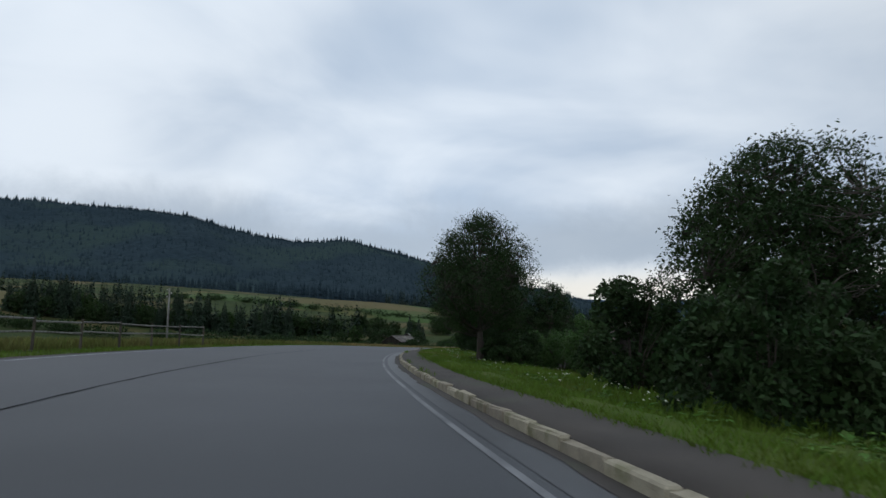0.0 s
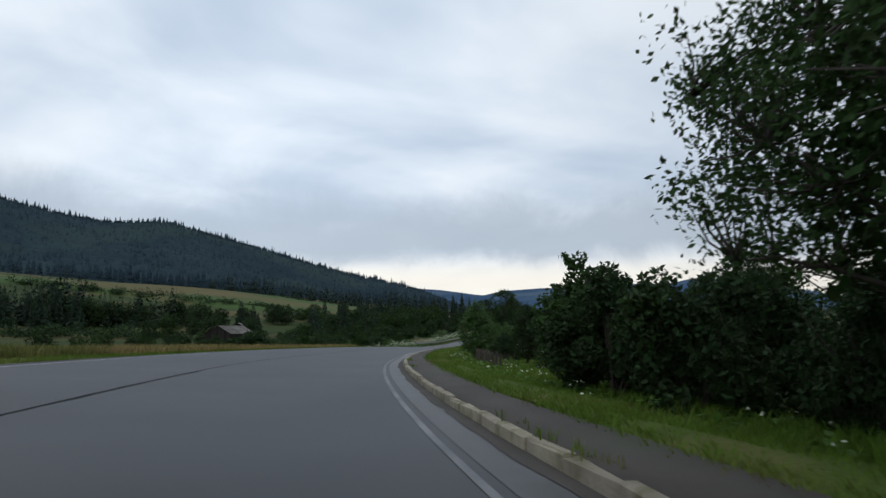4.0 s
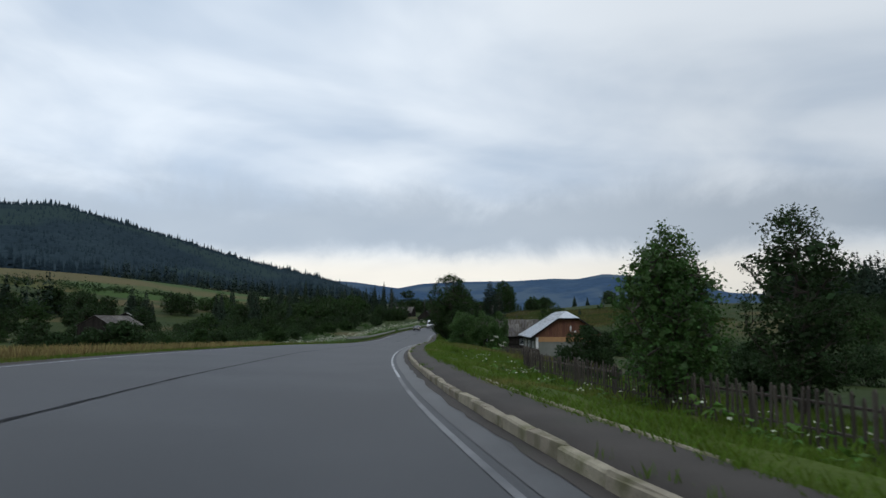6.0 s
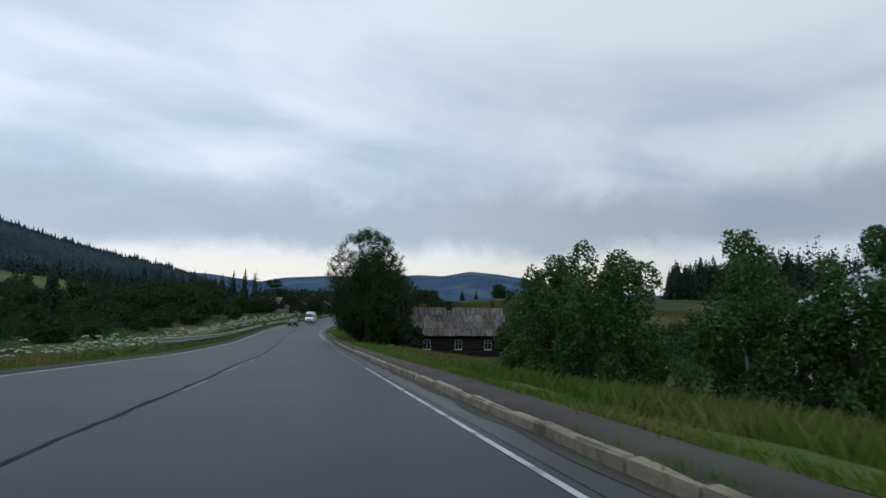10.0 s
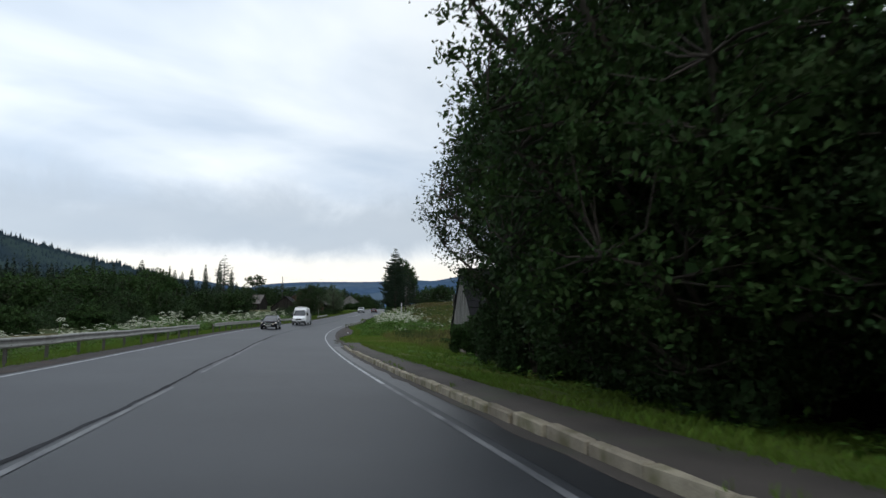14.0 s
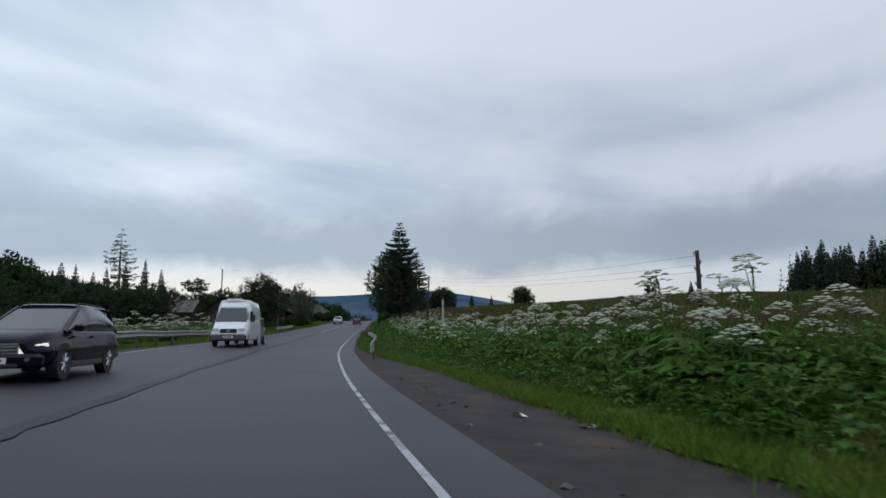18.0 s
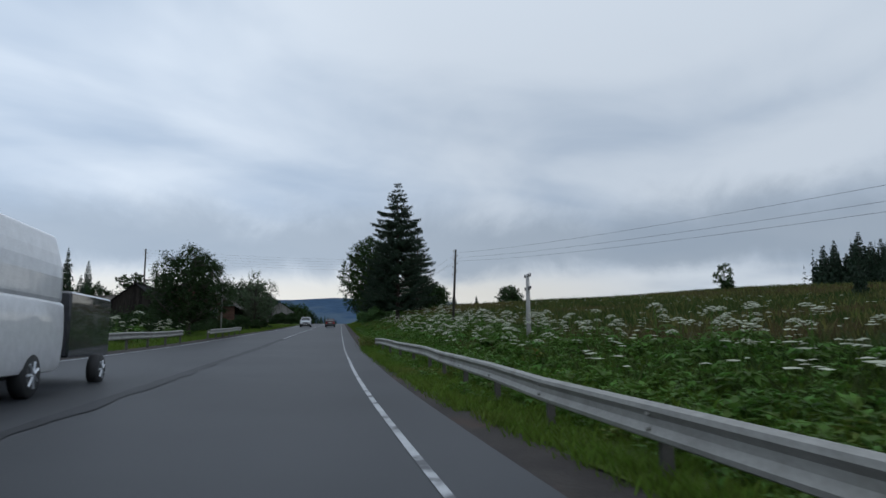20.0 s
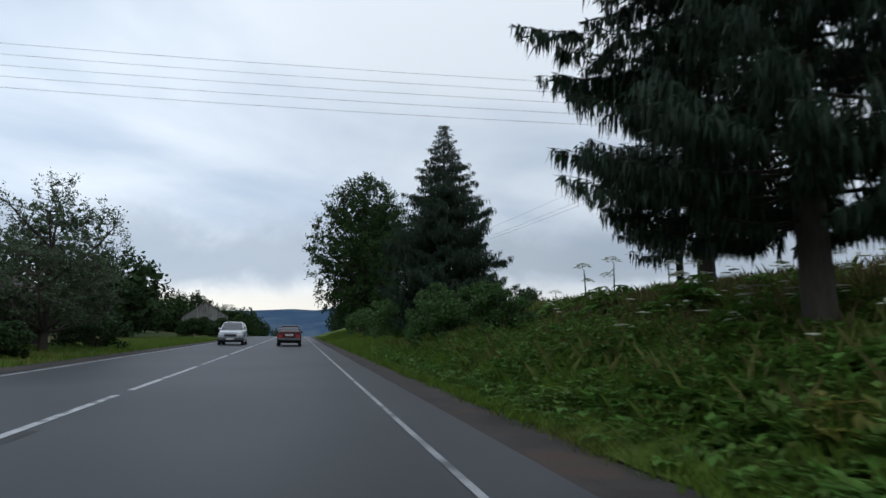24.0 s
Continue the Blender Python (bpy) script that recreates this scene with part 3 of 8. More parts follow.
ground = tagged(new("ground", fast("ground", np.stack([GX.ravel(), GY.ravel(), gh], 1), quads, M_GROUND, True)), "green meadow and field land on both sides of the road", "ground", kind="structure")


def strip(name, s0, s1, ds, cols, mat, parent=None, smooth=True):
    """A sheet along the road. cols: functions of s that give (n, h) arrays."""
    s = np.arange(s0, s1 + ds / 2, ds)
    p, nr = line(s)
    V = []
    for c in cols:
        n, h = c(s)
        n, h = np.broadcast_to(n, s.shape), np.broadcast_to(h, s.shape)
        V.append(np.stack([p[:, 0] + nr[:, 0] * n, p[:, 1] + nr[:, 1] * n, p[:, 2] + h], 1))
    V = np.stack(V, 1)
    k = len(cols)
    i = np.arange(len(s) * k).reshape(len(s), k)
    F = np.stack([i[:-1, :-1], i[:-1, 1:], i[1:, 1:], i[1:, :-1]], -1).reshape(-1, 4)
    ob = new(name, fast(name, V.reshape(-1, 3), F, mat, smooth))
    ob.parent = parent
    return ob


# edges of the paved width: to the kerb's foot, and past the edge line where there is none
def paved_r(s):
    k = np.clip((s - KERB_END) / 6, 0, 1)
    return table(KERB, s) * (1 - k) + (table(RIGHT, s) + 0.75) * k


road = strip("road", -90, 860, 2.0, [lambda s, u=u: (table(LEFT, s) - 0.35 + u * (paved_r(s) - table(LEFT, s) + 0.4), cross(s, table(LEFT, s) - 0.35 + u * (paved_r(s) - table(LEFT, s) + 0.4))) for u in np.linspace(0, 1, 9)], M_ASPH)
tagged(road, "grey damp asphalt road with tar seams and worn markings", "road", kind="structure")


def marking(name, s0, s1, off, width, mat, h=0.006, label=""):
    ob = strip(name, s0, s1, 1.0 if s1 - s0 > 4 else 0.5, [lambda s: (off(s) - width / 2, cross(s, off(s)) + h), lambda s: (off(s) + width / 2, cross(s, off(s)) + h)], mat, road)
    if label:
        tagged(ob, label)
    return ob


marking("edge_line", -90, 860, lambda s: table(LEFT, s), 0.115, M_PAINT, label="worn white edge line")
marking("edge_line", -90, 36, lambda s: table(RIGHT, s), 0.085, M_PAINT2, label="faded white edge line")
marking("edge_line", 36, 84, lambda s: table(RIGHT, s), 0.085, M_PAINT2)
marking("edge_line", 84, 136, lambda s: table(RIGHT, s), 0.075, M_PAINT)
marking("edge_line", 137, 186, lambda s: table(RIGHT, s), 0.085, M_PAINT2)
marking("edge_line", 186, 284, lambda s: table(RIGHT, s), 0.085, M_PAINT)
marking("edge_line", 284, 860, lambda s: table(RIGHT, s), 0.075, M_PAINT3)


def wander(s, k):
    return np.array([noise.noise((x * 0.6, k, 0.0)) + 0.6 * noise.noise((x * 2.1, k, 4.0)) for x in s])


seam_mid = lambda s: table(MID, s) + 0.05 * np.sin(s * 0.35) + 0.035 * wander(s, 1.0)
seam = strip("tar_seam", -90, 226, 0.4, [lambda s: (seam_mid(s) - 0.035 - 0.09 * np.clip(wander(s, 2.0), 0, 1), cross(s, table(MID, s)) + 0.004), lambda s: (seam_mid(s) + 0.035 + 0.09 * np.clip(wander(s, 3.0), 0, 1), cross(s, table(MID, s)) + 0.004)], M_SEAM, road)
tagged(seam, "dark tar seam wandering along the middle")
stain = strip("damp_stain", 214, 330, 0.5, [lambda s: (seam_mid(s) - 0.24 - 0.14 * wander(s, 5.0), cross(s, table(MID, s)) + 0.0025), lambda s: (seam_mid(s) + 0.22 + 0.14 * wander(s, 6.0), cross(s, table(MID, s)) + 0.0025)], M_PATCH, road)
tagged(stain, "broad dark stain along the middle")

for s0 in np.arange(128, 170, 6.5):
    marking("lane_dash", s0, s0 + 2.4, lambda s: table(MID, s) + 0.16, 0.11, M_PAINT2, 0.007, "worn white dash")
for s0, s1 in ((172, 186), (190, 214)):
    marking("lane_dash", s0, s1, lambda s: table(MID, s) + 0.17, 0.09, M_PAINT2, 0.007)
for s0 in np.arange(308, 560, 9.0):
    marking("lane_dash", s0, s0 + 7.8, lambda s: table(MID, s), 0.13, M_PAINT, 0.007)

gutter = strip("gutter", -90, KERB_END + 1, 1.0, [lambda s: (table(RIGHT, s) + 0.16, 0.005 + 0 * s), lambda s: (table(KERB, s) - 0.01, 0.008 + 0 * s)], M_GUTTER)
tagged(gutter, "dark wet asphalt gutter beside the kerb", "gutter", kind="structure")
wet = strip("gutter_silt", -90, KERB_END, 0.5, [lambda s: (table(KERB, s) - 0.2 - 0.09 * wander(s, 8.0), 0.0115 + 0 * s), lambda s: (table(KERB, s) - 0.004, 0.0125 + 0 * s)], M_PATH, gutter)
tagged(wet, "dark damp silt along the kerb's foot")
edging = strip("path_edging", 72, 83, 1.0, [lambda s: (table(KERB, s) + 1.06, 0.05 + 0 * s), lambda s: (table(KERB, s) + 1.06, 0.145 + 0 * s), lambda s: (table(KERB, s) + 1.11, 0.145 + 0 * s), lambda s: (table(KERB, s) + 1.11, 0.0 + 0 * s)], M_KERB, None, False)
tagged(edging, "thin pale concrete edging along the footpath", "edging", kind="structure")
path = strip("footpath", -90, KERB_END + 3, 1.0, [lambda s: (table(KERB, s) + 0.1, -0.1 + 0 * s), lambda s: (table(KERB, s) + 0.12, 0.135 + 0 * s), lambda s: (table(KERB, s) + 0.6, 0.15 + 0.012 * np.sin(s * 1.7)), lambda s: (table(KERB, s) + 1.0 + 0.1 * np.sin(s * 0.3), 0.14 + 0 * s), lambda s: (table(KERB, s) + 1.3, 0.02 + 0 * s)], M_PATH)
tagged(path, "narrow dark asphalt footpath with worn edges", "footpath", kind="structure")
def shw(s):
    return np.interp(s, (0, 205, 212, 221, 232, 248, 258, 270, 290, 312, 900), (0.6, 0.6, 0.55, 0.5, 1.9, 2.1, 1.2, 0.45, 0.25, 0.95, 0.95))


shoulder = strip("shoulder", KERB_END - 1, 860, 1.0, [lambda s: (paved_r(s) - 0.1, -0.006 + 0 * s), lambda s: (paved_r(s) + 0.5, -0.02 + 0.02 * np.sin(s * 2.3)), lambda s: (paved_r(s) + shw(s) + 0.2, -0.05 + 0 * s), lambda s: (paved_r(s) + shw(s) + 0.5, -0.2 + 0 * s)], M_SHOULDER)
tagged(shoulder, "narrow brown gravel shoulder", "shoulder", kind="structure")
shoulder_l = strip("shoulder", -90, 860, 1.0, [lambda s: (table(LEFT, s) - 2.1, cross(s, table(LEFT, s)) - 0.2), lambda s: (table(LEFT, s) - 1.7, cross(s, table(LEFT, s)) - 0.02), lambda s: (table(LEFT, s) - 0.25, cross(s, table(LEFT, s)) + 0.012)], M_SHOULDER)
tagged(shoulder_l, "gravel shoulder beside the far edge line", "shoulder", kind="structure")


def vr0(s):
    k = np.clip((s - KERB_END) / 5, 0, 1)
    return (table(KERB, s) + 1.08) * (1 - k) + (paved_r(s) + shw(s)) * k


cols = []
for u in (0, 0.06, 0.15, 0.3, 0.5, 0.75, 1.0):
    cols.append(lambda s, u=u: (vr0(s) + u * 9 + (0.12 * np.sin(s * 1.3) if u == 0 else 0), np.where(s < KERB_END, (0.11 if u < 0.1 else 0), -0.02) * (1 - u) + land(s, vr0(s) + u * 9) * (1 if u > 0.1 else u * 8) - (0.3 if u == 1 else 0) + (0.05 * np.sin(s * 0.9 + u * 9) if 0 < u < 1 else 0)))
verge = strip("verge", -90, 860, 1.5, cols, M_VERGE)
tagged(verge, "bright green grass verge", "verge", kind="structure")
cols = []
for u in (1.0, 0.7, 0.45, 0.25, 0.1, 0):
    cols.append(lambda s, u=u: (table(LEFT, s) - 1.5 - u * 7.5, cross(s, table(LEFT, s)) * (1 - u) - 0.02 + u * (land(s, table(LEFT, s) - 9.0)) + (0.05 * np.sin(s * 0.8 + u * 7) if u else 0) - (0.3 if u == 1 else 0)))
verge_l = strip("verge", -90, 860, 1.5, cols, M_VERGE)
tagged(verge_l, "grass verge between the road and the valley", "verge", kind="structure")

# ---------------------------------------------------------------- mountains and the far land
RIDGE = ((-75, 9.0), (-60, 10.0), (-40, 10.7), (-32, 10.8), (-28, 10.6), (-25.6, 9.9), (-21.4, 9.1), (-18.5, 8.8), (-14, 9.1), (-11.5, 8.5), (-5.8, 7.1), (-2.8, 6.2), (1.7, 5.0), (5.9, 4.2), (9, 3.3), (13, 1.6), (18, -0.5), (26, -2))
BLUE = ((-6, 1.2), (2, 2.6), (6.3, 3.7), (10.2, 3.5), (14.2, 2.95), (16.2, 3.35), (19.5, 3.55), (24.9, 3.6), (28.4, 3.8), (30.4, 3.7), (32.9, 4.15), (35.4, 3.9), (38.2, 3.45), (41.4, 2.8), (43.2, 2.3), (50, 2.0), (60, 2.6), (75, 3.0), (100, 3.0))
MC = (0.0, 150.0)


def massif(name, prof, r0, r1, z0, mat, a0, a1, na, nr_, rough, label):
    A = np.radians(np.linspace(a0, a1, na))
    top = np.interp(np.degrees(A), [p[0] for p in prof], [p[1] for p in prof])
    V = []
    U = np.concatenate([np.linspace(0, 1, nr_), [1.06, 1.15]])
    for i, a in enumerate(A):
        zt = r1 * math.tan(radians(top[i]))
        for u in U:
            r = r0 + (r1 - r0) * u
            w = min(u, 1.0)
            h = z0 + (zt - z0) * (0.55 * w + 0.45 * w * w * (3 - 2 * w)) - max(0, u - 1) * zt * 1.6
            x, y = MC[0] + math.sin(a) * r, MC[1] + math.cos(a) * r
            q = noise.noise((x * 0.0016, y * 0.0016, 3)) * rough * math.sin(math.pi * min(u, 1)) + noise.noise((x * 0.006, y * 0.006, 5)) * rough * 0.25 * math.sin(math.pi * min(u, 1))
            V.append((x, y, h + q * zt))
    k = len(U)
    i = np.arange(na * k).reshape(na, k)
    F = np.stack([i[:-1, :-1], i[1:, :-1], i[1:, 1:], i[:-1, 1:]], -1).reshape(-1, 4)
    ob = new(name, fast(name, V, F[:, ::-1], mat, True))
    tagged(ob, label, "mountain", kind="structure")
    return np.array(V).reshape(na, k, 3)


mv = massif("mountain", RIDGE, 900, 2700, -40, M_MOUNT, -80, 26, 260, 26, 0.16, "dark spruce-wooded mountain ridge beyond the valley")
massif("mountain", BLUE, 2600, 4300, -60, M_BLUE, -8, 100, 200, 8, 0.08, "distant mountain chain coloured haze blue")


def cones(P, Ht, rad, mat, name, label, tiers=1, seg=5, rng=None):
    """Many small conifers as one mesh: each a stack of ragged cones."""
    rng = rng or np.random.default_rng(1)
    V, F, o = [], [], 0
    P, Ht = np.asarray(P), np.asarray(Ht)
    for t in range(tiers):
        b, e = t / tiers * 0.85, (t + 1.35) / (tiers + 0.35)
        ang = rng.uniform(0, 6.28, (len(P), 1)) + np.linspace(0, 2 * np.pi, seg, endpoint=False)[None]
        rr = (rad * Ht * (1 - b) * 1.05)[:, None] * rng.uniform(0.6, 1.25, ang.shape)
        base = np.stack([P[:, :1] + np.cos(ang) * rr, P[:, 1:2] + np.sin(ang) * rr, P[:, 2:] + Ht[:, None] * (b + rng.uniform(-0.03, 0.03, ang.shape))], -1)
        tip = P + np.stack([0 * Ht, 0 * Ht, Ht * min(e, 1.0)], 1)
        V.append(np.concatenate([base, tip[:, None]], 1).reshape(-1, 3))
        q = np.arange(len(P))[:, None] * (seg + 1) + o
        for k in range(seg):
            F.append(np.concatenate([q + k, q + (k + 1) % seg, q + seg], 1))
        o += len(P) * (seg + 1)
    ob = new(name, fast(name, np.concatenate(V), np.concatenate(F), mat))
    return tagged(ob, label, "forest", kind="stuff")


rng = np.random.default_rng(7)
# spruces over the mountain's face, densest along its crest
na, kk = mv.shape[:2]
ia = rng.integers(0, na - 1, 15000)
ur = np.concatenate([rng.uniform(0.1, 1, 11000), rng.uniform(0.97, 1.0, 4000)])
fi = ur * 25
i0 = np.clip(fi.astype(int), 0, 24)
fu = (fi - i0)[:, None]
ja = rng.uniform(0, 1, (15000, 1))
Pm = (mv[ia, i0] * (1 - fu) + mv[ia, i0 + 1] * fu) * (1 - ja) + (mv[ia + 1, i0] * (1 - fu) + mv[ia + 1, i0 + 1] * fu) * ja
hm = rng.uniform(8, 17, 15000)
hm[11000:] = np.where(rng.uniform(size=4000) < 0.12, 26, 14) * rng.uniform(0.7, 1.2, 4000)
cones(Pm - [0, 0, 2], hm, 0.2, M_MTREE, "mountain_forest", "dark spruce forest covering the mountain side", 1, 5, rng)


# ---------------------------------------------------------------- trees
def rhombs(C, size, rng, droop=0.2, aspect=0.5):
    """Leaves: one small folded quad at each centre, turned at random."""
    n = len(C)
    d = rng.normal(size=(n, 3))
    d[:, 2] -= droop
    d /= np.linalg.norm(d, axis=1)[:, None]
    e = np.cross(d, rng.normal(size=(n, 3)))
    e /= np.linalg.norm(e, axis=1)[:, None] + 1e-9
    L_ = size * rng.uniform(0.6, 1.35, (n, 1))
    a, b, c, g = C - d * L_ * 0.5, C + e * L_ * aspect * 0.5, C + d * L_ * 0.5, C - e * L_ * aspect * 0.5
    V = np.stack([a, b, c, g], 1).reshape(-1, 3)
    F = np.arange(n * 4).reshape(n, 4)
    return V, F


CROWN = ((0, 0.5), (0.1, 0.8), (0.3, 1.0), (0.55, 0.95), (0.78, 0.7), (0.92, 0.4), (1, 0.08))


def leafy_tree(name, label, m, height, width, clear, seed, leaves=9000, leaf=0.16, mat=None, stems=1, gap=0.0, limbs=16, group="", category="tree", tuft=0.5, prof=CROWN, airy=0.0, per=42, shade=1.0):
    """A broadleaf tree: tapered trunk or trunks, curved limbs, branches, and leafy sprays at their ends, with sky between them.
    prof: crown radius (share of half the width) by share of the crown's height; airy: how far the upper crown is hollow."""
    rng = np.random.default_rng(seed)
    root = thing(name, m, label, category, group)
    tb, lb = B(), B()
    height, width = height - 0.45 * tuft, width - 0.7 * tuft      # the twigs stand out beyond the branch ends
    px, py = [p[0] for p in prof], [p[1] for p in prof]
    # ends of the branches, thickest near the crown's lobed outline
    M = max(40, leaves // per)
    n = M * 3
    vv = rng.uniform(0, 1, n)
    base = np.interp(vv, px, py)
    az = rng.uniform(0, 6.283, n)
    lobe = np.array([noise.noise((math.cos(a) * 1.5, math.sin(a) * 1.5, v * 3.0 + seed * 1.7)) for a, v in zip(az, vv)])
    q = rng.uniform(0.04, 1, n) ** 0.5
    keep = rng.uniform(0, 1, n) < base / max(py)
    if airy:
        keep &= ~((vv > 0.35) & (q < 0.75) & (rng.uniform(0, 1, n) < airy))
    rr = width / 2 * base * (1 + 0.26 * lobe) * q
    T = np.stack([np.cos(az) * rr, np.sin(az) * rr, clear + (height - clear) * np.clip(vv + 0.05 * lobe, 0, 1.0)], 1)
    k = 2.6 / max(width, 3.0) + 0.25
    hole = np.array([noise.noise((p[0] * k + seed, p[1] * k, p[2] * k)) for p in T])
    keep &= hole > -0.34 + gap
    T, q = T[keep][:M], q[keep][:M]
    # trunks
    th, r0 = clear + (height - clear) * 0.72, 0.02 * height / math.sqrt(stems) + 0.03
    trunks = []
    for st in range(stems):
        a = rng.uniform(0, 6.283) + st * 6.283 / stems
        off = np.array([math.cos(a), math.sin(a)]) * (0.22 if stems > 1 else 0.0)
        lean = off * width * 0.35 + rng.normal(size=2) * 0.02 * width
        P = np.array([(off[0] + lean[0] * u ** 1.4 + rng.normal() * 0.008 * height * u, off[1] + lean[1] * u ** 1.4 + rng.normal() * 0.008 * height * u, th * u - 0.15 * (u == 0)) for u in np.linspace(0, 1, 8)])
        tb.tube([tuple(p) for p in P], [r0 * (1.35 if i == 0 else 1.0) * (1 - 0.85 * i / 7) for i in range(8)], 8)
        trunks.append(P)
    # limbs, curving out and up to well-spread ends
    pick = [int(np.argmax(T[:, 2]))]
    dist = np.linalg.norm(T - T[pick[0]], axis=1)
    for _ in range(min(limbs, len(T)) - 1):
        j = int(np.argmax(dist * (0.4 + q)))
        pick.append(j)
        dist = np.minimum(dist, np.linalg.norm(T - T[j], axis=1))
    S = []
    for j in pick:
        e = T[j]
        P = trunks[int(np.argmin([np.linalg.norm(t[-1][:2] - e[:2]) for t in trunks]))]
        reach = math.hypot(e[0], e[1])
        z0 = min(max(e[2] - 0.55 * reach - 0.15 * (height - clear), clear * 0.75), th * 0.97)
        b0 = np.array([np.interp(z0, P[:, 2], P[:, i]) for i in range(3)])
        c = np.array([b0[0] + (e[0] - b0[0]) * 0.62, b0[1] + (e[1] - b0[1]) * 0.62, b0[2] + (e[2] - b0[2]) * 0.38]) + rng.normal(size=3) * 0.05 * reach
        u = np.linspace(0, 1, 7)[:, None]
        L = b0 * (1 - u) ** 2 + 2 * c * u * (1 - u) + e * u ** 2 + np.sin(u * 6.283) * rng.normal(size=3) * 0.03 * reach
        r = r0 * (0.2 + 0.28 * min(1, reach / (width / 2)))
        lb.tube([tuple(p) for p in L], [r * (1 - 0.86 * i / 6) for i in range(7)], 5, cap=False)
        S.append(L)
    S = np.concatenate(S)
    # a branch to each end
    for e in T:
        d = np.linalg.norm(S - e, axis=1) + 0.9 * np.maximum(0, S[:, 2] - e[2] + 0.1)
        p = S[int(np.argmin(d))]
        mid = (p + e) / 2 + rng.normal(size=3) * 0.06 * np.linalg.norm(e - p) - (0, 0, 0.05 * np.linalg.norm(e - p))
        w = 0.0035 * height ** 0.5 + 0.004
        lb.tube([tuple(p), tuple(mid), tuple(e)], [w * 1.5, w, w * 0.5], 3, cap=False)
    # leafy twigs round the ends
    K = 5
    out = T - np.array([0, 0, clear + (height - clear) * 0.35])
    out /= np.linalg.norm(out, axis=1)[:, None] + 1e-6
    D = np.repeat(out, K, 0) * 0.75 + rng.normal(size=(len(T) * K, 3)) * np.array([0.75, 0.75, 0.55])
    D /= np.linalg.norm(D, axis=1)[:, None]
    ln = tuft * rng.uniform(0.55, 1.2, len(D)) * (width / 6) ** 0.25
    nl = max(3, leaves // (len(T) * K))
    t = rng.uniform(-0.1, 1.0, (len(D), nl))
    C = (np.repeat(T, K, 0)[:, None] + D[:, None] * (t * ln[:, None])[..., None] + rng.normal(size=(len(D), nl, 3)) * (0.14 * tuft)).reshape(-1, 3)
    C = C[(C[:, 2] > clear * 0.7)]
    V, F = rhombs(C, leaf, rng)
    # large shade leaves deep inside close the crown
    k = int(shade * len(C) / 13)
    if k:
        core = T[rng.integers(0, len(T), k)] * np.array([0.7, 0.7, 1]) + rng.normal(size=(k, 3)) * tuft * 0.5
        core = core[(core[:, 2] < clear + (height - clear) * (0.5 if airy else 0.8)) & (core[:, 2] > clear * 0.8)]
        V2, F2 = rhombs(core, leaf * 2.0, rng, aspect=0.8)
        V, F = np.concatenate([V, V2]), np.concatenate([F, F2 + len(V)])
    part("trunk", tb, M_BARK, root, smooth=True)
    tagged(part("limb", lb, M_BARK, root, smooth=True), kind="stuff")
    part("crown", fast("crown", V, F, mat or M_LEAF), None, root)
    return root


def bush(name, label, m, height, width, seed, leaves=2500, leaf=0.14, mat=None, group=""):
    """A bush: several stems from the ground and leaf clumps down to it."""
    rng = np.random.default_rng(seed)
    root = thing(name, m, label, "bush", group)
    sb, C = B(), []
    for k in range(9):
        az, r = rng.uniform(0, 6.28), width / 2 * rng.uniform(0.15, 0.85)
        e = np.array([math.cos(az) * r, math.sin(az) * r, height * rng.uniform(0.55, 0.92) * (1 - 0.3 * (2 * r / width) ** 2)])
        sb.tube([(e[0] * 0.1, e[1] * 0.1, -0.1), (e[0] * 0.5, e[1] * 0.5, e[2] * 0.6), tuple(e)], [0.03, 0.02, 0.008], 4)
    for k in range(46):
        az, r = rng.uniform(0, 6.28), math.sqrt(rng.uniform()) * 0.84
        topz = height * math.sqrt(max(0.05, 1 - r * r)) * rng.uniform(0.82, 1.0)
        c = np.array([math.cos(az) * r * width / 2, math.sin(az) * r * width / 2, topz * (1 - 0.85 * rng.uniform() ** 1.6)])
        q = rng.normal(size=(leaves // 18, 3))
        q /= (np.linalg.norm(q, axis=1) ** 0.6)[:, None]
        C.append(c + q * np.array([width * 0.075, width * 0.075, height * 0.08]))
    C = np.concatenate(C)
    C = C[(C[:, 2] > 0.02) & (C[:, 2] < height)]
    tagged(part("stem", sb, M_BARK, root), kind="stuff")
    V, F = rhombs(C, leaf, rng)
    part("foliage", fast("foliage", V, F, mat or M_LEAF), None, root)
    return root


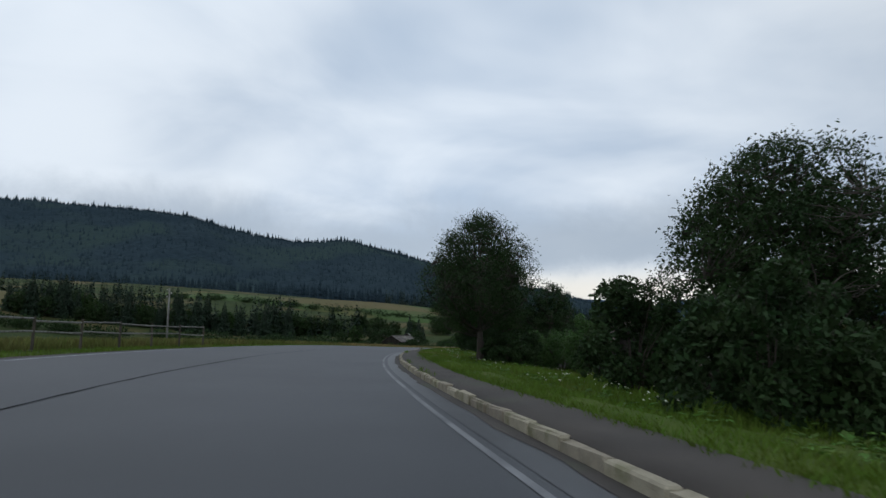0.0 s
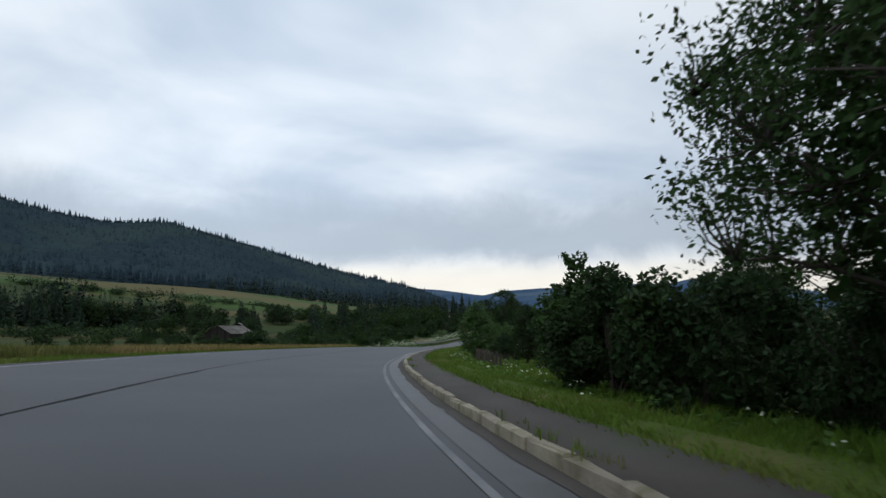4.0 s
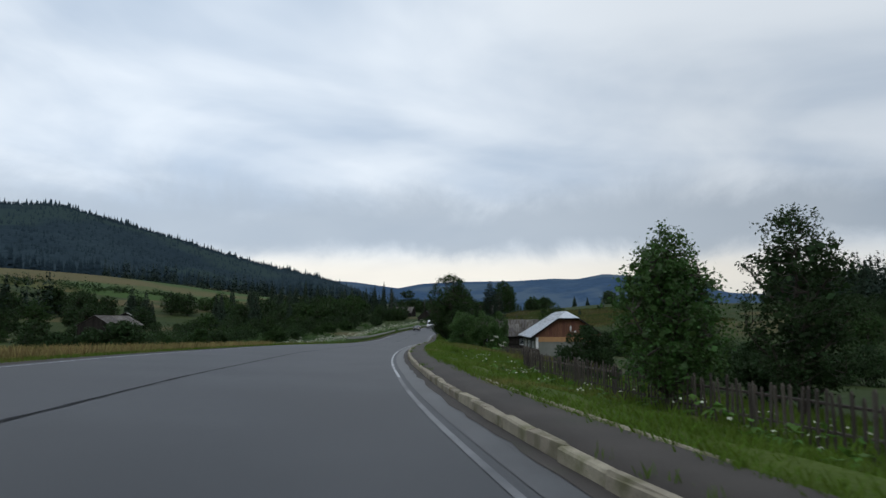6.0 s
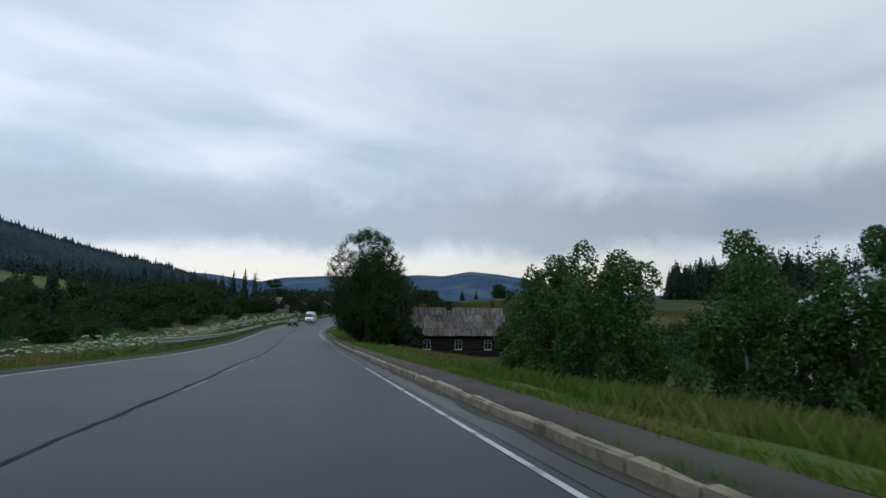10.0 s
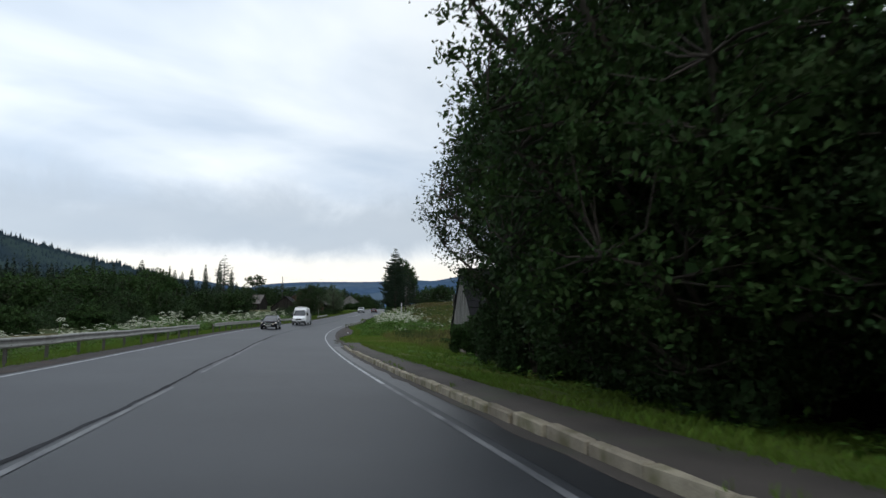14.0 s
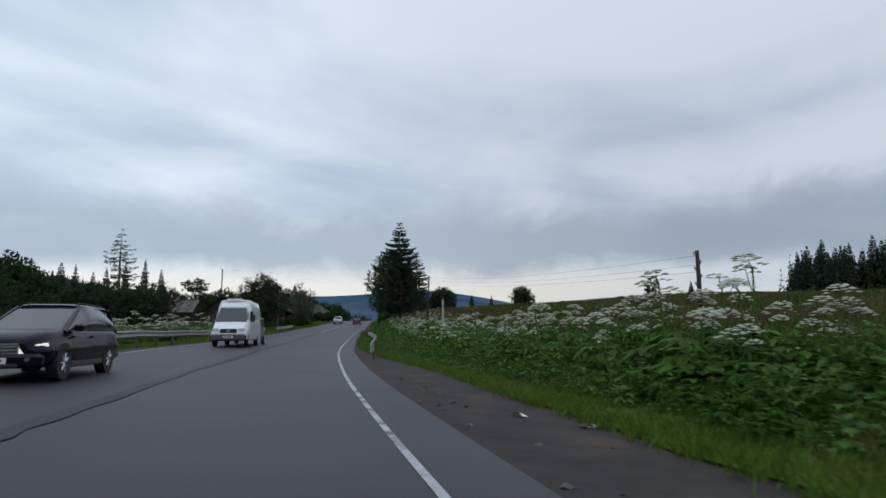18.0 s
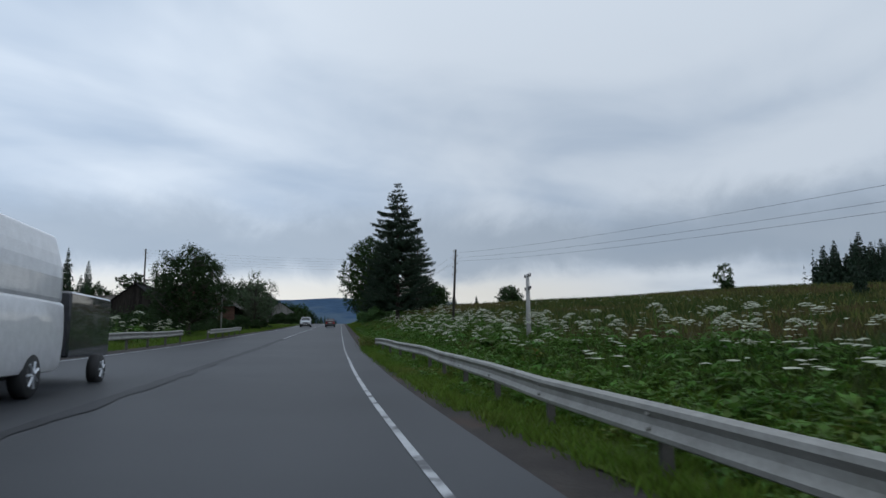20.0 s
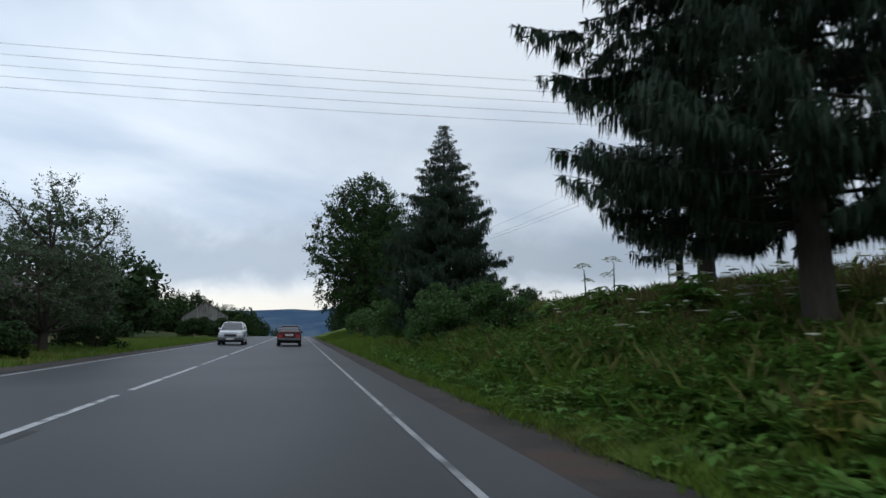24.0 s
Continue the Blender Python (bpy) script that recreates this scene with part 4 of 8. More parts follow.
def spruce(name, label, m, height, width, seed, clear=1.2, whorls=34, per=9, sprays=26, needle=0.3, broad=0.17, mat=None, group="", sparse=0.0):
    """A spruce: straight trunk, whorls of drooping boughs, each hung with needle sprays."""
    rng = np.random.default_rng(seed)
    root = thing(name, m, label, "conifer", group)
    part("trunk", B().tube([(0, 0, -0.2), (0, 0, height * 0.5), (0, 0, height * 0.98)], [0.014 * height + 0.04, 0.009 * height + 0.02, 0.012], 8), M_BARK, root, smooth=True)
    bb, C, D, S = B(), [], [], []
    for w in range(whorls):
        u = (w + rng.uniform(-0.3, 0.3)) / whorls
        u = min(max(u, 0), 0.985)
        z = clear + (height - clear) * u ** 0.92
        R = width / 2 * (1 - u) ** 0.82 * rng.uniform(0.78, 1.12) + 0.06
        nb = max(4, int(per * (0.6 + 0.4 * (1 - u))))
        a0 = rng.uniform(0, 6.28)
        for k in range(nb):
            if rng.uniform() < sparse:
                continue
            az = a0 + 6.283 * k / nb + rng.normal() * 0.18
            r = R * rng.uniform(0.7, 1.15)
            dirn = np.array([math.cos(az), math.sin(az), 0])
            side_ = np.array([-math.sin(az), math.cos(az), 0])
            sag = r * (0.30 * (1 - u) + 0.02)
            T = np.linspace(0, 1, 4)
            bp = [np.array([0, 0, z]) + dirn * r * t + np.array([0, 0, -sag * math.sin(math.pi * min(t * 0.75, 1)) * 1.0 + 0.1 * r * t * t]) for t in T]
            bb.tube(bp, [0.02 + 0.012 * r, 0.014 + 0.008 * r, 0.012, 0.005], 4, cap=False)
            ns = max(5, int(sprays * (0.25 + r / (width / 2))))
            t = rng.uniform(0.12, 1.0, ns) ** 0.8
            base = np.stack([np.interp(t, T, [p[j] for p in bp]) for j in range(3)], 1)
            sw = rng.uniform(-1, 1, ns) * (1.05 - t) * r * 0.36
            base = base + side_ * sw[:, None]
            base[:, 2] -= rng.uniform(0, 0.14, ns) * r * 0.5
            dd = dirn * 0.45 + side_ * (np.sign(sw) * 0.4)[:, None] + np.array([0, 0, -0.75]) + rng.normal(size=(ns, 3)) * 0.25
            C.append(base)
            D.append(dd)
            S.append(np.full(ns, needle * (0.22 + 0.78 * (1 - u))))
    C, D, S = np.concatenate(C), np.concatenate(D), np.concatenate(S)
    # the leading shoot
    D /= np.linalg.norm(D, axis=1)[:, None]
    E = np.cross(D, rng.normal(size=D.shape))
    E /= np.linalg.norm(E, axis=1)[:, None] + 1e-9
    L_ = (S * rng.uniform(0.7, 1.5, len(S)))[:, None]
    V = np.stack([C - D * L_ * 0.3, C + E * L_ * broad + D * L_ * 0.2, C + D * L_, C - E * L_ * broad + D * L_ * 0.2], 1).reshape(-1, 3)
    tagged(part("bough", bb, M_BARK, root), kind="stuff")
    part("needle_cover", fast("needle_cover", V, np.arange(len(V)).reshape(-1, 4), mat or M_NEEDLE), None, root)
    return root


def old_spruce(name, label, m, height, prof, seed, clear=1.6, whorls=30, per=7, dens=1.0, group="", fuller=0.0):
    """A grown spruce: long level boughs with lifted tips, side twigs, and curtains of hanging shoots. prof: (share of height, reach)."""
    rng = np.random.default_rng(seed)
    root = thing(name, m, label, "conifer", group)
    part("trunk", B().tube([(0, 0, -0.3), (0, 0, 0.5), (0, 0, height * 0.5), (0, 0, height * 0.985)], [0.3, 0.24, 0.15, 0.012], 10), M_BARK, root, smooth=True)
    bb, C, D, S = B(), [], [], []
    for w in range(whorls):
        u = min(max((w + rng.uniform(-0.35, 0.35)) / whorls, 0), 0.985)
        z = clear + (height - clear) * u
        R = float(np.interp(u, [p[0] for p in prof], [p[1] for p in prof]))
        bare = 0.26 if u < 0.3 else 0.1
        nb = max(4, int(per * (0.65 + 0.35 * (1 - u)) + rng.uniform(-0.5, 1.2)))
        a0 = rng.uniform(0, 6.28)
        for k in range(nb):
            az = a0 + 6.283 * k / nb + rng.normal() * 0.22
            r = max(0.15, R * (1 + fuller * max(0.0, math.cos(az - 2.6))) * (rng.uniform(0.6, 0.88) if rng.uniform() < 0.62 else rng.uniform(0.9, 1.12)))
            dirn, side_ = np.array([math.cos(az), math.sin(az), 0]), np.array([-math.sin(az), math.cos(az), 0])
            droop = (0.16 * (1 - u) - 0.22 * u) * rng.uniform(0.6, 1.3)
            T = np.linspace(0, 1, 6)
            bp = np.stack([np.array([0, 0, z]) + dirn * r * t + side_ * (0.05 * r * math.sin(3 * t + k)) + np.array([0, 0, r * (-droop * t * (1.45 - t) + 0.13 * t ** 3)]) for t in T])
            bb.tube([tuple(p) for p in bp], [0.014 + 0.009 * r, 0.012 + 0.007 * r, 0.01 + 0.005 * r, 0.012, 0.009, 0.005], 4, cap=False)
            nt = max(6, int(r * 12 * dens))
            t = bare + (1 - bare) * rng.uniform(0.0, 1.0, nt) ** 0.85
            base = np.stack([np.interp(t, T, bp[:, j]) for j in range(3)], 1)
            sg = rng.choice((-1.0, 1.0), nt)
            L2 = (0.12 + 0.85 * (1 - t) ** 0.7 * min(r, 3.2) * 0.34) * rng.uniform(0.5, 1.15, nt)
            d2 = dirn * 0.75 + side_ * sg[:, None] * 0.8 + np.array([0, 0, -0.14])
            ns = np.maximum(4, (L2 * 22 * dens).astype(int))
            v = rng.uniform(0, 1, ns.sum())
            tb, dd, ll = np.repeat(base, ns, 0), np.repeat(d2, ns, 0), np.repeat(L2, ns)
            c = tb + dd * (v * ll)[:, None] + np.stack([0 * v, 0 * v, -0.12 * ll * v * v], 1)
            hang = rng.uniform(size=len(v)) < 0.68
            dv = np.where(hang[:, None], np.array([0, 0, -1.0]) + dd * 0.12 + rng.normal(size=c.shape) * 0.13, dd + np.array([0, 0, -0.25]) + rng.normal(size=c.shape) * 0.3)
            C.append(c)
            D.append(dv)
            S.append(np.where(hang, rng.uniform(0.12, 0.42, len(v)) * (0.45 + 0.55 * min(1, r / 2.5)), rng.uniform(0.1, 0.2, len(v))))
    C, D, S = np.concatenate(C), np.concatenate(D), np.concatenate(S)
    D /= np.linalg.norm(D, axis=1)[:, None]
    E = np.cross(D, rng.normal(size=D.shape))
    E /= np.linalg.norm(E, axis=1)[:, None] + 1e-9
    wd = (0.011 + 0.013 * rng.uniform(size=len(S)))[:, None]
    L_ = S[:, None]
    V = np.stack([C, C + E * wd + D * L_ * 0.35, C + D * L_, C - E * wd + D * L_ * 0.35], 1).reshape(-1, 3)
    tagged(part("bough", bb, M_BARK, root), kind="stuff")
    part("needle_cover", fast("needle_cover", V, np.arange(len(V)).reshape(-1, 4), M_NEEDLE), None, root)
    return root


def thicket(name, label, spots, seed, per=220, leaf=0.3, mat=None):
    """Bushes grown into one another: heaps of leaves of uneven height. spots: (x, y, height, width)."""
    rng = np.random.default_rng(seed)
    S = np.array(spots, float)
    z = land_xy(S[:, 0], S[:, 1]) - 0.1
    C = []
    for (x, y, h, w), z0 in zip(S, z):
        lumps = rng.integers(5, 9)
        for k in range(lumps):
            a, r = rng.uniform(0, 6.283), math.sqrt(rng.uniform()) * w * 0.42
            hh = h * rng.uniform(0.5, 1.0) * (1 - 0.25 * (2 * r / w) ** 2)
            q = rng.normal(size=(per // lumps, 3))
            q /= np.linalg.norm(q, axis=1)[:, None]
            q *= (rng.uniform(size=len(q)) ** 0.3)[:, None]
            c = np.array([x + math.cos(a) * r, y + math.sin(a) * r, z0 + hh * 0.52]) + q * np.array([w * 0.27, w * 0.27, hh * 0.5]) * rng.uniform(0.8, 1.1)
            C.append(c)
    C = np.concatenate(C)
    V, F = rhombs(C, leaf, rng, aspect=0.65)
    return tagged(new(name, fast(name, V, F, mat or M_LEAF)), label, "thicket", kind="stuff")


def band(seed, n, s0, s1, n0, n1, h0, h1, w0, w1):
    rng = np.random.default_rng(seed)
    out = []
    for _ in range(n):
        p = W(rng.uniform(s0, s1), rng.uniform(n0, n1))
        k = rng.uniform() ** 1.3
        out.append((p.x, p.y, h0 + (h1 - h0) * k, w0 + (w1 - w0) * k))
    return out


# beside the first bend
leafy_tree("tree", "tall dark broadleaf tree at the first bend", at_road(13.6, 10.75), 6.75, 6.4, 1.4, 11, 62000, 0.09, M_LEAF, 2)
bush("bush", "dense dark bush beneath the tree", at_road(9.5, 7.2), 2.7, 3.4, 12, 3500)
bush("bush", "dense dark bush at the field's edge", at_road(15.5, 7.6), 3.0, 3.2, 13, 3500)
bush("bush", "tall hazel bush beside the verge", at_road(19.0, 10.2), 2.6, 2.2, 14, 3000)
leafy_tree("tree", "rounded pear tree with dark foliage beside the footpath", at_road(27.6, 5.6), 6.75, 5.7, 1.9, 21, 54000, 0.076, M_LEAF, 1, limbs=24, gap=0.1, shade=0.0, prof=((0, 0.45), (0.1, 0.72), (0.24, 1.0), (0.42, 0.98), (0.6, 0.78), (0.8, 0.52), (0.92, 0.3), (1, 0.06)))
for k, (s, n, h, w) in enumerate(((28.5, 6.3, 1.6, 2.3), (27.0, 6.5, 1.45, 2.0), (30.8, 6.4, 1.8, 2.2), (28.4, 7.5, 1.8, 2.2))):
    bush("bush", "dark low bush round the pear tree's foot", at_road(s, n), h, w, 240 + k, 3600, 0.09, M_LEAF, "dark bushes round the pear tree")
bush("bush", "tall green elder bush beside the tumbledown shed", at_road(30.0, 10.9), 3.0, 2.5, 23, 3600, 0.1, M_LEAF4)
for k, (s, n, h, w) in enumerate(((34.0, 10.5, 2.4, 2.9), (35.6, 9.2, 2.1, 2.5), (37.4, 8.7, 1.9, 2.3), (33.4, 9.0, 1.9, 2.2), (36.6, 11.2, 2.4, 2.8))):
    bush("bush", "fresh green leafy bush beside the pear tree", at_road(s, n), h, w, 220 + k, 3600, 0.09, M_LEAF4, group="bushes under the pear tree")
leafy_tree("tree", "broad round tree with several trunks beside the path", at_road(48.8, 7.0), 8.4, 7.6, 2.0, 31, 96000, 0.085, M_LEAF2, 3, limbs=34, gap=0.05, prof=((0, 0.85), (0.12, 1.0), (0.4, 1.0), (0.62, 0.9), (0.82, 0.72), (0.94, 0.5), (1, 0.15)))
leafy_tree("tree", "slender plum tree beside the broad one", at_road(49.6, 12.1), 6.3, 4.6, 0.9, 32, 27000, 0.1, M_LEAF, 1, limbs=20)
bush("bush", "dark hedge bush behind the broad tree", at_road(55.0, 6.2), 2.7, 3.0, 33, 3200)
bush("bush", "dark hedge bush behind the broad tree", at_road(58.5, 5.6), 3.1, 2.8, 34, 3200, mat=M_LEAF2)
bush("bush", "dark leafy hedge bush below the gardens", at_road(54.0, 10.0), 3.3, 4.4, 35, 3600)
for k, (s, n, h, w) in enumerate(((52.6, 7.6, 2.5, 3.0), (56.6, 8.0, 3.0, 3.4), (57.0, 5.6, 2.6, 2.6), (53.6, 12.6, 2.6, 3.2))):
    bush("bush", "dark hedge bush under the broad tree", at_road(s, n), h, w, 630 + k, 4200, 0.12, M_LEAF, "hedge under the broad tree")
bush("bush", "dark leafy hedge bush below the gardens", at_road(59.0, 12.5), 3.2, 4.0, 36, 3200)
leafy_tree("tree", "old garden tree behind the hedge", at_road(64.0, 13.0), 5.2, 4.2, 1.0, 37, 18200, 0.102, M_LEAF, 1)
# gardens behind the picket fence
leafy_tree("tree", "small bright green garden tree behind the picket fence", at_road(77.4, 5.8), 3.15, 1.9, 0.4, 41, 17000, 0.066, M_LEAF4, 1, tuft=0.36)
leafy_tree("tree", "slim garden tree with upright shoots", at_road(81.5, 11.2), 5.1, 2.8, 0.7, 42, 13520, 0.0884, M_LEAF, 1, tuft=0.4)
leafy_tree("tree", "slim garden tree with upright shoots", at_road(84.5, 9.3), 4.0, 1.9, 0.6, 43, 10920, 0.0884, M_LEAF, 1, tuft=0.4)
leafy_tree("tree", "garden plum tree behind the fence", at_road(75.5, 11.2), 4.3, 3.4, 0.7, 44, 16900, 0.0952, M_LEAF, 1)
leafy_tree("tree", "garden apple tree behind the fence", at_road(79.5, 15.0), 4.6, 4.4, 0.8, 45, 16900, 0.102, M_LEAF, 1)
bush("bush", "dark garden bush beside the picket fence", at_road(88.0, 8.2), 1.9, 2.2, 52, 4200, 0.09)
bush("bush", "dark garden bush behind the fence", at_road(72.5, 9.2), 2.4, 3.4, 46, 3000)
bush("bush", "dark garden bush behind the fence", at_road(86.0, 13.5), 1.9, 2.6, 47, 2600)
bush("bush", "dark currant bushes beyond the fence", at_road(95.0, 15.5), 1.7, 2.6, 48, 2600)
bush("bush", "dark currant bushes beyond the fence", at_road(99.0, 19.5), 2.0, 3.4, 49, 2600)
bush("bush", "dark bush by the meadow", at_road(108.0, 24.0), 2.4, 4.5, 50, 3000)
bush("bush", "dark bush by the meadow", at_road(101.0, 27.0), 2.2, 4.5, 51, 3000)
# hedge in front of the metal-roofed house
for k, (s, n, h, w) in enumerate(((128.5, 6.8, 3.0, 3.0), (126.0, 8.6, 3.2, 3.0), (131.5, 6.6, 2.9, 3.0), (124.3, 9.6, 3.2, 2.4), (134.5, 7.4, 2.7, 3.0))):
    bush("bush", "large rounded hazel bush beside the metal-roofed house", at_road(s, n), h + 0.6, w, 60 + k, 7600, 0.1, M_LEAF4, "hazel bushes by the house")
# the ash tree and its neighbours by the log house
leafy_tree("tree", "tall ash tree beside the log house, open at the top", at_road(180.4, 6.15), 11.65, 8.5, 1.6, 71, 96000, 0.11, M_LEAF2, 1, limbs=34, tuft=0.56, gap=0.14, airy=0.5, per=64, shade=0.4, prof=((0, 0.75), (0.15, 1.0), (0.42, 1.0), (0.62, 0.88), (0.8, 0.7), (0.93, 0.5), (1, 0.2)))
leafy_tree("tree", "dense young ash under the tall one", at_road(181.4, 6.3), 8.0, 7.8, 0.7, 76, 86000, 0.1, M_LEAF, 1, limbs=28)
leafy_tree("tree", "leafy maple leaning over the footpath", at_road(176.9, 7.6), 6.7, 5.6, 0.8, 72, 60000, 0.105, M_LEAF, 2, limbs=22)
leafy_tree("tree", "tall dark lime tree overhanging the footpath", at_road(190.4, 7.4), 10.6, 7.6, 2.2, 73, 92000, 0.1, M_LEAF, 1, limbs=34, gap=0.02, shade=0.6)
leafy_tree("tree", "dark tree beside the barn roof", at_road(194.9, 9.3), 6.9, 4.7, 0.7, 74, 52000, 0.1, M_LEAF, 1, limbs=26, prof=((0, 0.75), (0.15, 1.0), (0.45, 1.0), (0.7, 0.8), (0.9, 0.45), (1, 0.1)))
leafy_tree("tree", "dark tree behind the log house", at_road(188.5, 15.0), 6.4, 5.6, 1.4, 75, 22000, 0.129, M_LEAF, 1, limbs=26)
leafy_tree("tree", "dark tree between the log house and the barn", at_road(186.2, 9.6), 8.6, 6.6, 1.0, 77, 34000, 0.12, M_LEAF, 1, limbs=24)
for k, (s, n, h, w) in enumerate(((176.0, 6.8, 3.4, 3.2), (180.5, 6.1, 3.0, 2.6), (185.6, 7.4, 3.2, 3.0), (174.6, 9.6, 2.8, 2.4), (183.2, 7.4, 3.8, 3.6), (187.8, 8.2, 3.4, 3.4), (191.0, 9.4, 2.6, 3.4), (187.6, 10.6, 4.2, 3.6), (191.5, 12.0, 3.6, 4.0), (178.2, 8.0, 3.9, 3.4), (194.5, 13.0, 3.2, 3.6), (190.2, 7.6, 3.0, 2.8), (188.6, 6.6, 2.4, 2.4))):
    bush("bush", "dark undergrowth bush beneath the roadside trees", at_road(s, n), h, w, 80 + k, 3600, 0.16, M_LEAF, "undergrowth by the ash tree")
leafy_tree("tree", "garden pear tree behind the log house", at_road(185.5, 24.5), 8.7, 5.4, 1.5, 86, 22100, 0.116, M_LEAF2, 1)
for k, (s, n, h, w) in enumerate(((166, 27, 3.2, 5), (160, 31, 3.0, 6), (170, 33, 3.8, 6), (152, 29, 2.2, 5), (158, 40, 3.6, 7), (147, 36, 2.8, 6), (176, 40, 4.5, 7))):
    bush("bush", "wild bush in the hollow beyond the hay meadow", at_road(s, n), h, w, 90 + k, 2800, 0.2, M_LEAF, "bushes in the hollow")
for k, (s, n, h, w) in enumerate(((192.6, 6.5, 3.1, 2.4), (190.4, 6.1, 3.4, 2.3), (188.2, 5.9, 3.2, 2.2))):
    bush("bush", "tall dark bush hanging over the verge before the barn", at_road(s, n), h, w, 180 + k, 6000, 0.1, M_LEAF, "dark bushes before the barn")
bush("bush", "elder bush at the barn's corner", at_road(200.2, 7.3), 1.9, 1.9, 98, 2400, 0.15, M_LEAF2)
# along the straight
old_spruce("spruce", "tall dark roadside spruce on the bank", at_road(329.6, 7.35), 16.1, ((0, 2.4), (0.1, 3.3), (0.3, 3.6), (0.5, 3.1), (0.66, 2.5), (0.8, 1.5), (0.92, 0.7), (1, 0.12)), 101, 1.7, 34, 8, 1.7, fuller=0.1)
old_spruce("spruce", "second spruce close behind the tall one", at_road(336.4, 10.4), 11.0, ((0, 2.2), (0.15, 3.0), (0.4, 2.6), (0.7, 1.5), (1, 0.12)), 102, 1.5, 24, 7, 1.3)
old_spruce("spruce", "slim spruce further along the bank", at_road(352.3, 7.0), 10.8, ((0, 3.0), (0.15, 3.5), (0.4, 2.8), (0.7, 1.5), (1, 0.1)), 103, 0.5, 40, 11, 1.5)
leafy_tree("tree", "tall pale green ash beside the straight road", at_road(390.0, 7.0), 17.2, 12.6, 1.5, 104, 36000, 0.27, M_LEAF2, 2, limbs=34, tuft=0.8)
leafy_tree("tree", "tall pale green ash beside the straight road", at_road(398.0, 9.0), 15.0, 9.0, 1.5, 105, 16200, 0.32, M_LEAF2, 1, limbs=28, tuft=0.8)
for k, (s, n, h, w) in enumerate(((345, 5.2, 2.1, 2.8), (349, 5.8, 2.5, 3.0), (357, 5.4, 2.3, 3.0), (364, 5.6, 2.7, 3.2), (372, 5.2, 2.4, 3.2), (380, 5.6, 2.4, 3.0), (341, 6.2, 1.8, 2.4), (347, 7.4, 2.2, 2.6))):
    bush("bush", "roadside bush on the grassy bank", at_road(s, n), h, w, 110 + k, 3000, 0.12, M_LEAF4, "bushes on the bank")
leafy_tree("tree", "round dense tree beside the wooden house", at_road(313.5, -10.9), 7.5, 7.0, 1.4, 121, 32000, 0.129, M_LEAF, 1, limbs=24)
leafy_tree("tree", "loose-crowned apple tree beside the road", at_road(353.5, -11.0), 8.4, 7.0, 1.2, 122, 21000, 0.122, M_LEAF3, 1, gap=0.3)
leafy_tree("tree", "garden tree beside the wooden house", at_road(357.5, -16.0), 6.2, 5.0, 1.0, 123, 13520, 0.136, M_LEAF, 1)
for k, (s, n, h, w) in enumerate(((341, -11.5, 1.9, 3.4), (347, -10.6, 1.6, 3.2), (360, -10.8, 2.0, 4.0), (334, -13, 2.4, 3.5), (325, -13.5, 2.2, 3.6), (318, -15, 2.6, 4), (308, -13.5, 2.0, 3.4))):
    bush("bush", "garden hedge bush beside the road", at_road(s, n), h, w, 130 + k, 2200, 0.17, M_LEAF, "garden hedge bushes")
spruce("larch", "sparse old larch with bare upper limbs", at_road(323.0, -32.3), 13.9, 10.4, 141, 1.2, 22, 8, 60, 0.42, 0.17, M_NEEDLE, sparse=0.28)

# trees further off, as copies of a few built ones
protos = [leafy_tree("tree", "dark field tree in the valley", Matrix.Translation((-140, 80, float(land_xy(-140, 80)[0]) - 0.1)), 7.0, 7.4, 0.4, 150 + k, 3600, 0.34, (M_LEAF, M_LEAF2, M_LEAF)[k], 1, limbs=12, tuft=0.7, per=24, shade=2.0) for k in range(3)]
proto_b = [bush("bush", "rounded green bush in the valley", Matrix.Translation((-150, 90 + 5 * k, float(land_xy(-150, 90)[0]) - 0.1)), 3.0, 4.4, 160 + k, 1500, 0.3, (M_LEAF, M_LEAF2)[k]) for k in range(2)]
proto_s = [spruce("spruce", "dark spruce standing in the valley", Matrix.Translation((-160, 90 + 5 * k, float(land_xy(-160, 90)[0]) - 0.1)), 13.0, 5.6, 170 + k, 0.3, 36, 8, 20, 0.85, 0.2, M_NEEDLE) for k in range(2)]


def plant(protos_, pts, lo, hi, seed, base, label, group):
    rng = np.random.default_rng(seed)
    for x, y in pts:
        p = protos_[rng.integers(len(protos_))]
        k = rng.uniform(lo, hi) / base
        z = float(land_xy(x, y)[0]) - 0.15
        c = copy_thing(p, Matrix.Translation((x, y, z)) @ pose(0, 0, 0, 0, 0, rng.uniform(0, 360)) @ Matrix.Diagonal((k * rng.uniform(0.85, 1.2), k * rng.uniform(0.85, 1.2), k, 1)))
        tagged(c, label, group=group)


def scatter(seed, n, s0, s1, n0, n1):
    rng = np.random.default_rng(seed)
    return [tuple(W(s, k)[:2]) for s, k in zip(rng.uniform(s0, s1, n), rng.uniform(n0, n1, n))]


plant(protos, scatter(1, 34, 140, 300, -80, -44), 2.6, 5.0, 201, 7.0, "dark broadleaf tree on the valley floor", "valley trees")
plant(protos, scatter(2, 34, 215, 335, -64, -32), 3.4, 6.0, 202, 7.0, "dark broadleaf tree in the valley belt", "valley belt trees")
plant(protos, scatter(21, 16, 255, 300, -64, -46), 5.5, 8.5, 217, 7.0, "large dark tree group beyond the meadow", "valley tree group")
plant(proto_b, scatter(3, 40, 120, 300, -46, -24), 1.8, 3.6, 203, 3.0, "rounded willow bush in the wet meadow", "valley bushes")
plant(protos, scatter(4, 30, 200, 420, -140, -75), 6, 10, 204, 7.0, "dark broadleaf tree near the hamlet", "hamlet trees")
